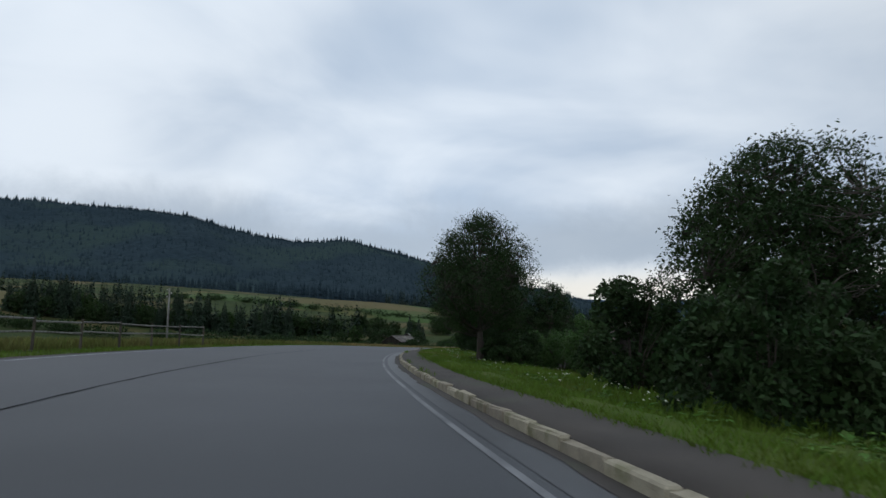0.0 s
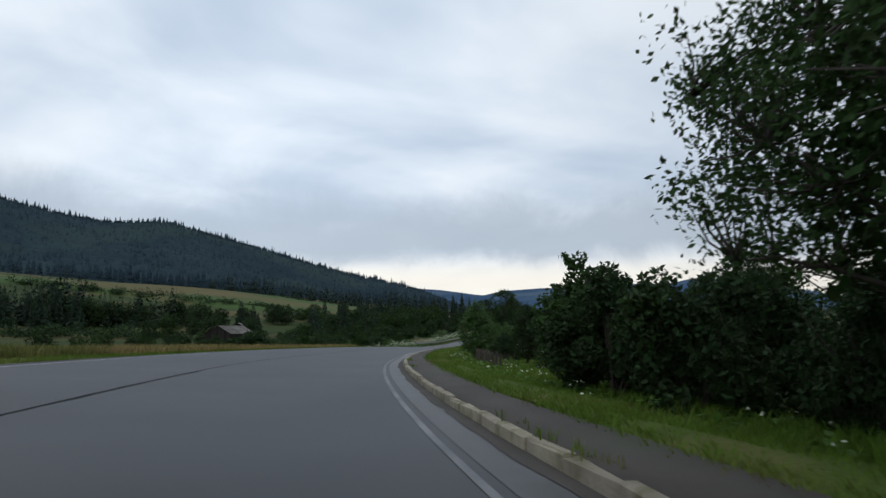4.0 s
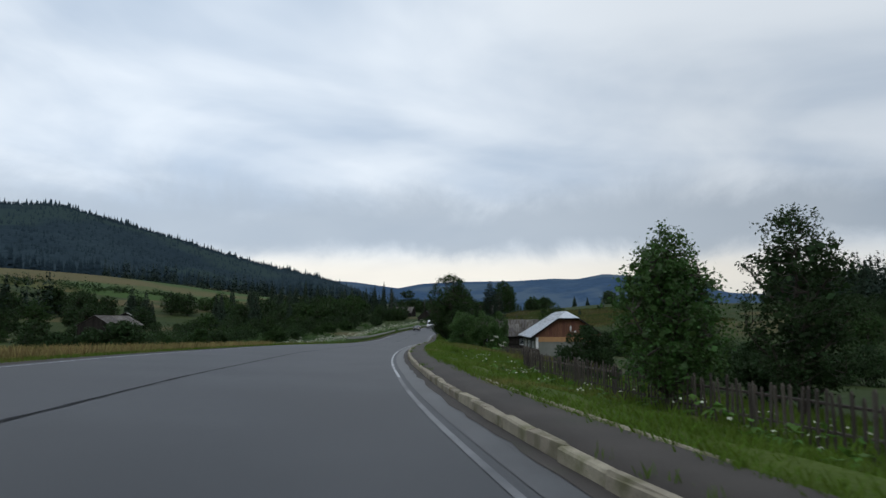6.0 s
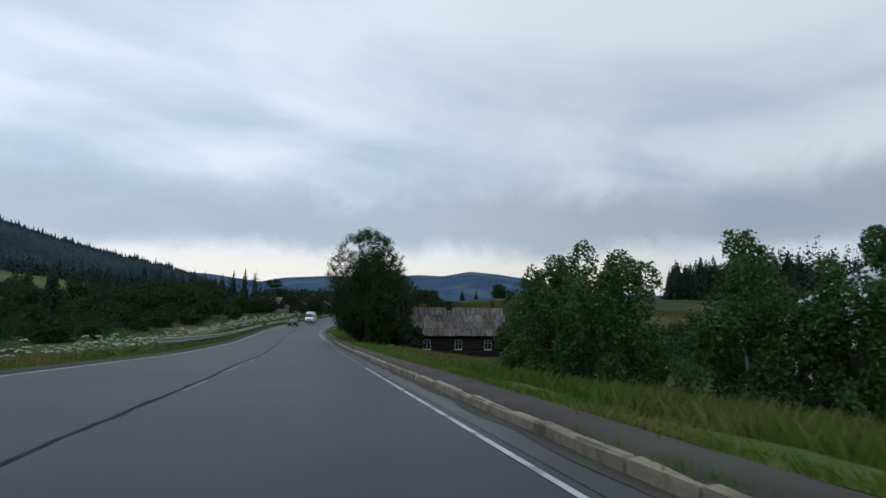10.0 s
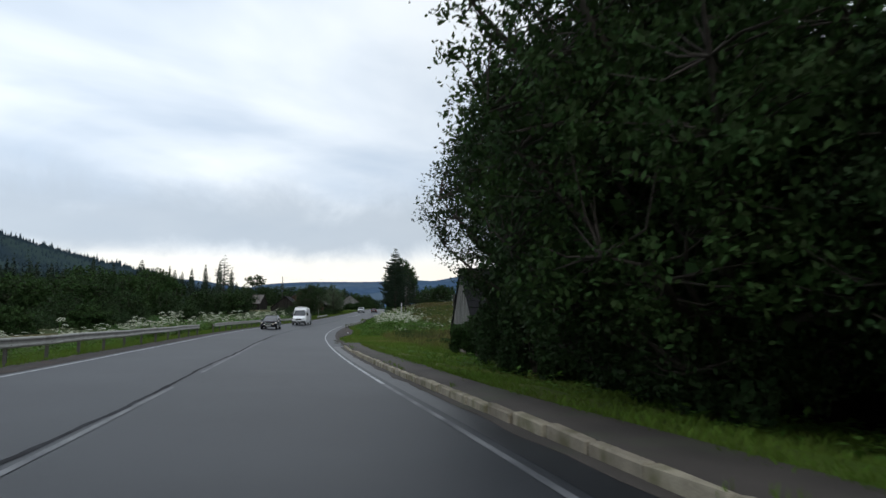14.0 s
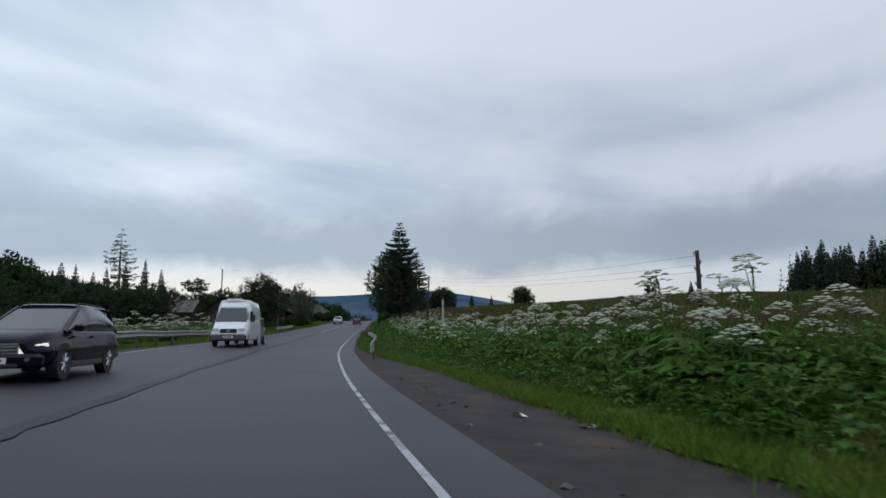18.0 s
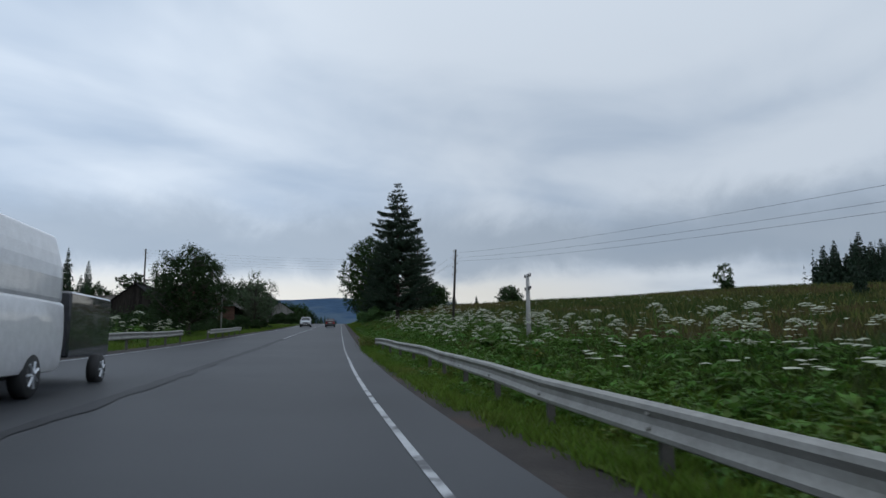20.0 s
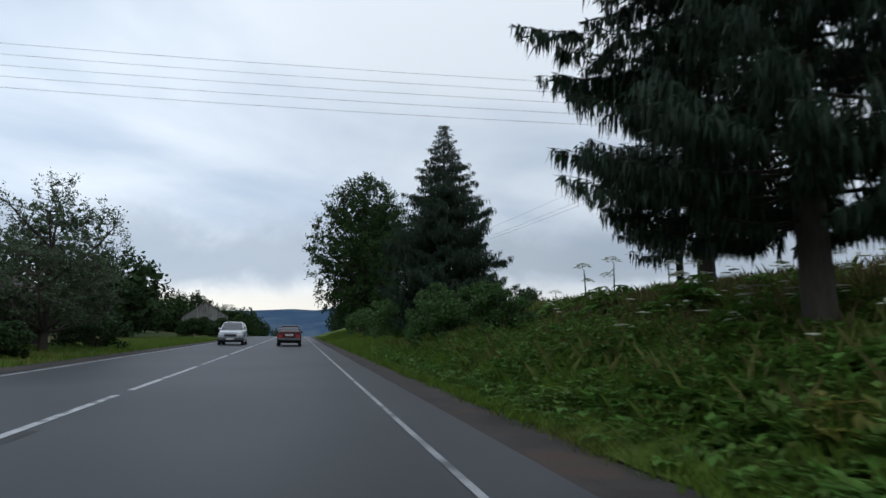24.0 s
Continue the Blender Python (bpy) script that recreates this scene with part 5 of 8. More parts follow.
plant(protos, [(-62 - 153 * u + d, 318 - 58 * u + e) for u, d, e in np.random.default_rng(61).uniform((0, -8, -8), (1, 8, 30), (54, 3))], 6, 12, 222, 7.0, "rounded dark broadleaf tree of the valley copse", "copse broadleaf trees")
plant(protos, [tuple(W(323.0 + a, -32.3 + b)[:2]) for a, b in ((-3.5, 2.5), (1.0, 3.5), (4.0, 0.5), (-2.0, -3.0), (-6.5, 0.5), (3.0, -4.0), (7.0, 3.0))], 5.0, 7.6, 223, 7.0, "dark broadleaf tree round the larch's foot", "trees round the larch")
plant(proto_s, scatter(5, 34, 250, 420, -110, -45), 8, 14, 205, 13.0, "dark spruce near the hamlet", "hamlet spruces")
plant(protos, scatter(23, 22, 290, 345, -74, -45), 7.5, 11, 225, 7.0, "tall dark broadleaf tree beyond the hogweed", "tall valley trees")
plant(protos, scatter(6, 26, 380, 560, -60, -16), 6, 10, 206, 7.0, "dark broadleaf tree along the straight", "roadside trees far on")
plant(protos, scatter(22, 9, 476, 530, -17, -9.5), 5.5, 8, 221, 7.0, "tall dark broadleaf tree beside the far road", "roadside trees far on")
plant(protos, scatter(7, 10, 430, 560, 9, 26), 6, 11, 207, 7.0, "dark broadleaf tree along the straight", "roadside trees far on")
plant(proto_b, scatter(8, 18, 390, 520, -14, -10), 1.8, 3.2, 208, 3.0, "garden hedge far along the road", "far hedge bushes")
plant(protos, scatter(9, 4, 394, 402, 15, 22), 5, 7, 209, 7.0, "round tree behind the roadside spruce", "trees behind the spruce")
plant(protos, [(226, 429), (222, 424)], 9, 11, 210, 7.0, "tall oval tree on the meadow's crest", "crest trees")
for k, (x, y, h, w) in enumerate(((135.5, 293.2, 4.6, 3.4), (132.6, 291.0, 2.2, 2.4))):
    leafy_tree("tree", "small sparse grey-green tree on the meadow", Matrix.Translation((x, y, float(land_xy(x, y)[0]) - 0.1)), h, w, 0.5, 190 + k, 1500, 0.2, (M_LEAF3, M_LEAF)[k], 2, gap=0.45, limbs=14, group="meadow trees")
for k, (x, y, h, w, nl, lf, mt, lb) in enumerate(((70.1, 231.5, 2.8, 1.35, 5200, 0.075, M_LEAF, "slim upright dark juniper bush on the meadow"), (51.8, 214.8, 0.85, 0.7, 1500, 0.06, M_LEAF, "small dark bush in the meadow grass"), (42.6, 203.8, 0.55, 2.2, 1600, 0.1, M_LEAF2, "low sprawling bush by the broken kerb"),
                                          (42.4, 208.4, 0.5, 1.5, 1300, 0.09, M_LEAF2, "low leafy bush in the meadow's edge"), (45.0, 213.1, 0.6, 1.6, 1300, 0.09, M_LEAF2, "low leafy bush in the meadow's edge"), (70.4, 219.5, 0.7, 1.3, 1300, 0.08, M_LEAF, "small dark bush in the meadow grass"), (53.2, 209.2, 0.7, 1.9, 1500, 0.1, M_LEAF2, "low leafy bush in the meadow's edge"))):
    bush("bush", lb, Matrix.Translation((x, y, float(land_xy(x, y)[0]) - 0.1)), h, w, 400 + k, nl, lf, mt, "bushes in the meadow grass")
SKY = ((275, 17.3), (300, 19.5), (325, 21.6), (345, 19.3), (360, 20.9), (382, 22.6), (405, 24.1), (425, 20.9), (240, 22.6), (210, 24.7))
for k, (a, zt) in enumerate(SKY):
    x, y = 46.0 + (a - 275) * 0.228, 437.4 - (a - 275) * 0.04
    z = float(land_xy(x, y)[0]) - 0.3
    c = copy_thing(proto_s[k % 2], Matrix.Translation((x, y, z)) @ pose(0, 0, 0, 0, 0, 50 * k) @ Matrix.Diagonal((0.85, 0.85, (zt - z) / 13.0, 1)))
    tagged(c, "tall dark spruce standing against the sky", group="skyline spruces")
wrng = np.random.default_rng(77)
plant(proto_s, [(193 + 63 * u + d, 232 + 100 * u + e) for u, d, e in zip(wrng.uniform(0, 1, 72), wrng.uniform(-3, 14, 72), wrng.uniform(-6, 6, 72))], 11, 19, 216, 13.0, "tall dark spruce at the wood's edge", "wood edge spruces")
plant(proto_s, [(232, 440), (210, 430), (204, 436), (238, 434)], 6, 8, 212, 13.0, "small spruce on the meadow's crest", "crest spruces")
plant(proto_s, [tuple(W(304.5, 42.4)[:2])], 3.0, 3.3, 213, 13.0, "young spruce standing in the meadow", "young spruces")
plant(proto_b, [tuple(W(250, 30)[:2]), (190, 345), (214, 392)], 1.5, 2.2, 214, 3.0, "lone bush on the meadow", "meadow bushes")
PINE = (95.0, 450.4, float(land_xy(95.0, 450.4)[0]))
leafy_tree("tree", "flat-topped umbrella-shaped pine on the rise", Matrix.Translation(PINE), float(W(456.7, 0).z) + 15.0 - PINE[2], 10.0, float(W(456.7, 0).z) + 10.4 - PINE[2], 180, 3600, 0.4, M_LEAF, 1, limbs=14, tuft=0.6)
plant(protos, [(97.5, 446.0), (100.5, 449.0), (91.0, 447.0)], 8, 10.5, 224, 7.0, "dark round tree under the umbrella-shaped pine", "trees under the pine")

plant(proto_b, [(x, y) for x, y in zip(np.random.default_rng(3).uniform(60, 190, 26), np.random.default_rng(4).uniform(150, 235, 26)) if y < min(165 + 0.5 * x, 76 + 0.9 * x) and y > 110 + 0.3 * x], 2.5, 5.5, 215, 3.0, "wild bush in front of the spruce wood", "bushes before the wood")
# spruce woods
rng = np.random.default_rng(11)


def wood(name, label, poly, count, lo, hi, tiers=6, rad=0.2, seg=7, seed=1, mat=None):
    """A wood of spruces inside a four-cornered piece of land."""
    rng = np.random.default_rng(seed)
    u, v = rng.uniform(size=(2, count))
    a, b, c, d = [np.array(p, float) for p in poly]
    P = (a * (1 - u)[:, None] + b * u[:, None]) * (1 - v)[:, None] + (d * (1 - u)[:, None] + c * u[:, None]) * v[:, None]
    z = land_xy(P[:, 0], P[:, 1]) - 0.4
    P = np.stack([P[:, 0], P[:, 1], z], 1)
    Ht = rng.uniform(lo, hi, count) * np.array([0.88 + 0.55 * noise.noise((x * 0.035, y * 0.035, seed)) for x, y in P[:, :2]])
    if tiers < 6:
        cones(P, Ht, rad, mat or M_FARNEEDLE, name, label, tiers, seg, rng)
        return
    # needle sprays heaped on tapering, uneven crowns
    per = 76
    Hr, Pr = np.repeat(Ht, per), np.repeat(P, per, 0)
    t = 1 - rng.uniform(0, 1, len(Hr)) ** 0.62
    az = rng.uniform(0, 6.283, len(Hr))
    r = (1 - t) * rad * Hr * rng.uniform(0.25, 1.0, len(Hr)) ** 0.5 * (1 + 0.3 * np.sin(az * 3 + t * 30 + Hr))
    C = Pr + np.stack([np.cos(az) * r, np.sin(az) * r, Hr * (t * 0.97 + 0.02) - 0.25 * r], 1)
    d = np.stack([np.cos(az), np.sin(az), np.full(len(az), -0.55)], 1) + rng.normal(size=C.shape) * 0.2
    d /= np.linalg.norm(d, axis=1)[:, None]
    e = np.stack([-np.sin(az), np.cos(az), 0 * az], 1)
    L_ = (Hr * rad * (0.3 + 0.36 * (1 - t)) * rng.uniform(0.6, 1.2, len(Hr)))[:, None]
    V = np.stack([C - d * L_ * 0.5, C + e * L_ * 0.4, C + d * L_ * 0.6, C - e * L_ * 0.4], 1).reshape(-1, 3)
    tip = np.stack([P + [0.12, 0, 0] + np.stack([0 * Ht, 0 * Ht, Ht * 0.86], 1), P + [-0.12, 0, 0] + np.stack([0 * Ht, 0 * Ht, Ht * 0.86], 1), P + np.stack([0 * Ht, 0 * Ht, Ht * 0.99], 1), P + [0, 0.2, 0] + np.stack([0 * Ht, 0 * Ht, Ht * 0.86], 1)], 1).reshape(-1, 3)
    V = np.concatenate([V, tip])
    tagged(new(name, fast(name, V, np.arange(len(V)).reshape(-1, 4), mat or M_FARNEEDLE)), label, "forest", kind="stuff")


wood("spruce_wood", "dense dark spruce wood beyond the meadow", ((256, 332), (200, 178), (300, 140), (340, 340)), 1100, 11, 21, 10, 0.17, 8, 21)
wood("spruce_wood", "dense dark spruce copse across the valley", ((-62, 322), (-215, 262), (-235, 330), (-70, 362)), 190, 7, 18, 10, 0.2, 8, 22)
wood("spruce_wood", "dark spruces at the lower edge of the wood", ((205, 245), (135, 150), (165, 135), (260, 225)), 240, 9, 16, 10, 0.18, 8, 29)
wood("spruce_wood", "tall dark spruces in the middle of the copse", ((-96, 314), (-150, 291), (-158, 330), (-102, 346)), 60, 13, 20, 10, 0.2, 8, 30)
crng = np.random.default_rng(78)
plant(proto_s, [(-62 - 153 * u + d, 322 - 60 * u + e) for u, d, e in zip(crng.uniform(0, 1, 34), crng.uniform(-8, 8, 34), crng.uniform(-10, 8, 34))], 9, 21, 218, 13.0, "dark spruce at the edge of the copse", "copse edge spruces")
wood("spruce_wood", "row of spruces along the far field", ((-120, 640), (160, 690), (175, 740), (-120, 700)), 200, 13, 22, 8, 0.19, 7, 23)
wood("spruce_wood", "thin spruces along the rise beside the hamlet", ((-40, 600), (150, 640), (150, 665), (-40, 630)), 70, 14, 21, 8, 0.18, 7, 24)
# this wood shares the ridge spruces' colour, haze tint included
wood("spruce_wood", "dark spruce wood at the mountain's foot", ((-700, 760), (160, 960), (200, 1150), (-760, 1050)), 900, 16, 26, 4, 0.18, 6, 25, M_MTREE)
wood("spruce_wood", "spruce copse on the near slope", ((-330, 380), (-240, 300), (-190, 380), (-300, 470)), 120, 10, 17, 6, 0.18, 7, 26)
wood("undergrowth", "dark bushes along the foot of the spruce wood", ((252, 324), (190, 176), (205, 172), (262, 330)), 220, 3, 6, 3, 0.42, 7, 28)
wood("spruce_wood", "dark wood along the far road", ((150, 560), (330, 840), (380, 830), (200, 560)), 120, 9, 16, 5, 0.2, 7, 27)


thicket("thicket", "dark tangle of bushes in the hollow beyond the hay meadow", band(301, 72, 152, 190, 20, 46, 2.2, 5.2, 3.0, 5.5), 301, 1100, 0.14)
thicket("thicket", "green tangle of bushes in the hollow", band(302, 34, 148, 190, 19, 50, 1.4, 3.6, 2.5, 5.0), 302, 1300, 0.12, M_LEAF4)
thicket("thicket", "dark hedge beyond the gardens", band(303, 34, 104, 121, 26, 54, 1.4, 3.8, 3, 6), 303, 600, 0.17)
thicket("thicket", "dark scrub before the spruce wood", [(x, y, h, w) for x, y, h, w in zip(*[np.random.default_rng(304 + k).uniform(a, b, 240) for k, (a, b) in enumerate(((95, 215), (120, 250), (2.0, 6.0), (5, 10)))]) if 100 + 0.32 * x < y < min(150 + 0.5 * x, 76 + 0.9 * x)], 304, 420, 0.34)
frng = np.random.default_rng(79)
plant(protos, [(x, y) for x, y in zip(frng.uniform(95, 200, 90), frng.uniform(120, 245, 90)) if 108 + 0.36 * x < y < min(146 + 0.5 * x, 76 + 0.9 * x)], 3.0, 6.5, 219, 7.0, "dark broadleaf tree in the scrub before the wood", "scrub trees")
thicket("thicket", "dark hedge under the trees beyond the footpath", band(305, 34, 52, 76, 7.5, 20, 1.8, 3.4, 2.6, 4.4), 305, 700, 0.15)
thicket("thicket", "dark hedge beside the first bend", band(306, 16, 8, 17, 8.0, 12, 1.8, 3.2, 2.2, 3.6), 306, 330, 0.18)
thicket("thicket", "dark bushes in the valley meadow", band(307, 66, 150, 325, -46, -30, 2.4, 5.6, 3.5, 7), 307, 900, 0.2)
thicket("thicket", "green willow scrub in the valley meadow", band(308, 60, 70, 300, -46, -21, 0.9, 2.2, 2.5, 5.0), 308, 420, 0.17, M_LEAF4)
thicket("thicket", "dark hedge before the old hut and the wooden house", band(311, 30, 297, 331, -17.5, -12.5, 1.4, 3.0, 2.4, 3.6) + band(312, 14, 325, 342, -15.5, -12.0, 2.0, 3.4, 2.4, 3.4), 311, 700, 0.13)
thicket("thicket", "dark hedgerow across the far slope", [(x, 300 + 0.45 * x + d, h, 8) for x, d, h in zip(*[np.random.default_rng(310 + k).uniform(a, b, 110) for k, (a, b) in enumerate(((-260, -70), (-6, 6), (3, 8)))])], 309, 120, 0.8)
thicket("thicket", "dark hedgerow across the far slope", [(x, 470 + 0.1 * x + d, h, 9) for x, d, h in zip(*[np.random.default_rng(320 + k).uniform(a, b, 90) for k, (a, b) in enumerate(((-240, -40), (-8, 8), (3, 8)))])], 310, 120, 0.9)


def field(name, label, x0, x1, y0, y1, shear, mat):
    xs, ys = np.linspace(x0, x1, 24), np.linspace(y0, y1, 12)
    X, Y = np.meshgrid(xs, ys)
    X = X + (Y - y0) * shear
    z = land_xy(X.ravel(), Y.ravel()) + 1.6
    edge = np.zeros(X.shape)
    edge[0], edge[-1], edge[:, 0], edge[:, -1] = -3, -3, -3, -3
    i = np.arange(X.size).reshape(X.shape)
    F = np.stack([i[:-1, :-1], i[:-1, 1:], i[1:, 1:], i[1:, :-1]], -1).reshape(-1, 4)
    tagged(new(name, fast(name, np.stack([X.ravel(), Y.ravel(), z + edge.ravel()], 1), F, mat, True)), label, "field", kind="structure")


field("field", "sloping mown field striped green and straw", -290, 120, 440, 640, -0.15, M_FIELD)
field("field", "sloping mown field beyond the fence", -420, -210, 180, 340, 0.0, M_FIELD)


# ---------------------------------------------------------------- kerb
kerb = thing("kerb", Matrix.Identity(4), "row of weathered concrete kerb stones, chipped and mossy", "kerb", kind="structure")
kb = B().box(-0.07, 0.07, -0.485, 0.485, -0.2, 0.15, bev=0.02)
kmesh = [kb.mesh("kerb_stone", M_KERB)]
for k in range(2):
    rngk = random.Random(k)
    c = B()
    c.v = [(x + rngk.uniform(-0.012, 0.012), y + rngk.uniform(-0.015, 0.015), z + (rngk.uniform(-0.03, 0.005) if z > 0.1 else 0)) for x, y, z in kb.v]
    c.f = kb.f
    kmesh.append(c.mesh("kerb_stone", M_KERB))
krng = random.Random(5)
for i in range(int(KERB_END + 12.5)):
    s = -11.5 + i
    if 199.9 < s < 201.4:
        continue
    sunk = 0.05 if s > 201 else 0.0
    p = W(s, float(table(KERB, s)) + 0.07 + krng.uniform(-0.015, 0.015) * (1 + 40 * sunk), krng.uniform(-0.02, 0.012) - sunk)
    ob = new("kerb_stone", kmesh[krng.randrange(3)])
    ob.parent = kerb
    ob.matrix_world = Matrix.Translation(p) @ pose(0, 0, 0, krng.uniform(-1, 1) * (1 + 50 * sunk), krng.uniform(-2, 2) * (1 + 60 * sunk), heading(s) + krng.uniform(-0.8, 0.8) * (1 + 60 * sunk))


def frame_at(origin, xdir, z):
    """A pose at an origin, with x along a level direction."""
    a = math.degrees(math.atan2(xdir[1], xdir[0]))
    return pose(origin[0], origin[1], z, 0, 0, a)


def window(parent, x0, x1, z0, z1, y, panes=2):
    """A casement in a wall that faces -y: frame with bars, a sill and panes."""
    wroot = part("window", B().rim(x0, x1, z0, z1, 0.06, y - 0.02, y + 0.06), M_WINP, parent, "pale-painted casement window")
    part("mullion", B().box((x0 + x1) / 2 - 0.025, (x0 + x1) / 2 + 0.025, y - 0.015, y + 0.05, z0 + 0.06, z1 - 0.06), M_WINP, wroot)
    part("glazing_bar", B().box(x0 + 0.06, x1 - 0.06, y - 0.012, y + 0.045, z1 - (z1 - z0) * 0.36, z1 - (z1 - z0) * 0.36 + 0.045), M_WINP, wroot)
    part("sill", B().box(x0 - 0.05, x1 + 0.05, y - 0.09, y + 0.02, z0 - 0.05, z0 - 0.002, bev=0.01), M_WHITE, wroot)
    for a, b in ((x0 + 0.06, (x0 + x1) / 2 - 0.025), ((x0 + x1) / 2 + 0.025, x1 - 0.06)):
        part("pane", B().box(a, b, y + 0.012, y + 0.02, z0 + 0.05, z1 - 0.06), M_GLASS, wroot)
    return wroot


# ---------------------------------------------------------------- house with the metal roof
def metal_house():
    h = thing("house", frame_at((17.55, 116.55), (0.948, -0.318), -2.3), "low plastered house with a galvanised half-hipped roof and red-brown gable", "house")
    Wd, Ln, ez, rz, ov = 5.6, 9.0, 2.05, 4.3, 0.5
    c = Wd / 2
    part("wall", B().box(0, Wd, 0, 0.3, 0, ez), M_PLASTER, h, "grey-green plaster gable wall")
    part("wall", B().box(0, 0.3, 0.3, Ln, 0, ez), M_PLASTER, h)
    part("wall", B().box(Wd - 0.3, Wd, 0.3, Ln, 0, ez), M_PLASTER, h)
    part("wall", B().box(0.3, Wd - 0.3, Ln - 0.3, Ln, 0, ez), M_PLASTER, h)
    for x in (-0.03, Wd - 0.2):
        part("corner_pilaster", B().box(x, x + 0.23, -0.05, 0.1, 0, ez), M_WHITE, h, "white-painted corner pilaster")
    part("beam", B().box(0.2, Wd - 0.2, -0.06, 0.1, ez - 0.38, ez + 0.02), M_OCHRE, h, "ochre timber beam")
    # boarded gable above the beam, clipped at the top by the half hip
    sl = (rz - ez) / (c + ov)
    clip = rz - 0.62
    n = 20
    for i in range(n):
        a, b = Wd * i / n + 0.004, Wd * (i + 1) / n - 0.004
        za, zb = [min(ez + sl * (ov + min(x, Wd - x)) - 0.1, clip) for x in (a, b)]
        part("gable_board", B().prism([(a, ez + 0.02), (b, ez + 0.02), (b, zb), (a, za)], -0.02 - 0.006 * (i % 2), 0.05), M_BRICK, h)
    # roof: two slopes, a half hip in front, a full hip behind
    hx = (rz - clip) / sl
    V = [(-ov, -0.45, ez), (-ov, Ln + 0.4, ez), (c, 0.75, rz), (c, Ln - 2.0, rz), (Wd + ov, -0.45, ez), (Wd + ov, Ln + 0.4, ez), (c - hx, -0.45, clip), (c + hx, -0.45, clip)]
    F = [(0, 1, 3, 2, 6), (4, 7, 2, 3, 5), (6, 2, 7), (1, 5, 3)]
    rb = B()
    rb.add(V, [tuple(reversed(f)) for f in F])
    rb.add([(x, y, z - 0.05) for x, y, z in V], F)
    rim = [0, 6, 7, 4, 5, 1]
    for a, b in zip(rim, rim[1:] + rim[:1]):
        rb.add([V[a], V[b], (V[b][0], V[b][1], V[b][2] - 0.05), (V[a][0], V[a][1], V[a][2] - 0.05)], [(0, 1, 2, 3)])
    roof = part("roof", rb, M_TIN, h, "pale galvanised sheet roof")
    part("barge_board", B().tube([(-ov, -0.46, ez - 0.06), (c - hx, -0.46, clip - 0.06)], 0.06, 4), M_WOODD, h)
    part("barge_board", B().tube([(Wd + ov, -0.46, ez - 0.06), (c + hx, -0.46, clip - 0.06)], 0.06, 4), M_WOODD, h)
    part("barge_board", B().tube([(c - hx, -0.46, clip - 0.06), (c + hx, -0.46, clip - 0.06)], 0.06, 4), M_WOODD, h)
    part("eave_board", B().box(-ov + 0.02, -ov + 0.07, -0.4, Ln + 0.3, ez - 0.14, ez - 0.02), M_WOODD, h)
    rs = random.Random(3)
    slope = Vector((c + ov, 0, rz - ez))
    up_ = Vector((-slope.z, 0, slope.x)).normalized() * 0.012
    for k in range(14):
        y = -0.1 + k * 0.66
        top = 1.0 if 0.7 < y < Ln - 2 else (max(0.2, 1 - (0.75 - y) * 0.22) if y < 0.75 else max(0.1, (Ln + 0.4 - y) / 2.4))
        a, b = Vector((-ov, y, ez)) + up_, Vector((-ov, y, ez)) + slope * min(top, 0.99) + up_
        part("seam", B().tube([a, b], 0.013, 4), M_TIN, roof, "raised sheet seam")
        for q in (0.3, 0.62, 0.9):
            q += rs.uniform(-0.09, 0.09)
            if q < top - 0.04:
                p = Vector((-ov, y, ez)) + slope * q + up_ * 0.8
                part("lap", B().tube([p, p + Vector((0, 0.64, 0))], 0.009, 4), M_RAIL, roof)
    # windows in the side towards the road
    for y0 in (1.2, 3.9, 6.4):
        turned = pose(0, 0, 0, 0, 0, -90)
        r = B().rim(-y0 - 1.0, -y0, 0.62, 1.66, 0.07, -0.04, 0.03)
        r.v = [tuple(turned @ Vector(v)) for v in r.v]
        win = part("side_window", r, M_WHITE, h, "white window frame")
        part("mullion", B().box(-0.035, 0.03, y0 + 0.47, y0 + 0.53, 0.69, 1.59), M_WHITE, win)
        part("glazing_bar", B().box(-0.03, 0.025, y0 + 0.07, y0 + 0.93, 1.2, 1.25), M_WHITE, win)
        part("pane", B().box(-0.015, -0.005, y0 + 0.06, y0 + 0.94, 0.66, 1.62), M_GLASS, win)
    d = B()
    ring = []
    for r, yy in ((0.0, 0.1), (0.14, 0.075), (0.26, 0.0), (0.27, -0.01)):
        ring.append([(c + 0.15 - yy, -0.32 + r * math.cos(t), 2.78 + r * math.sin(t) * 1.05) for t in np.linspace(0, 2 * math.pi, 17)[:-1]])
    vs = [v for r in ring for v in r]
    d.add(vs, [(i * 16 + k, i * 16 + (k + 1) % 16, i * 16 + 16 + (k + 1) % 16, i * 16 + 16 + k) for i in range(3) for k in range(16)])
    dish = tagged(part("satellite_dish", d, M_WHITE, h, "white satellite dish on a bracket", True), "white satellite dish on a bracket")
    part("bracket", B().tube([(c + 0.15, -0.2, 2.75), (c + 0.15, 0.02, 2.5)], 0.02, 6).tube([(c + 0.15, -0.28, 2.5), (c + 0.45, -0.62, 2.52)], 0.015, 6), M_RAIL, dish)
    part("receiver", B().box(c + 0.4, c + 0.52, -0.68, -0.58, 2.47, 2.6, bev=0.02), M_WHITE, dish)


metal_house()


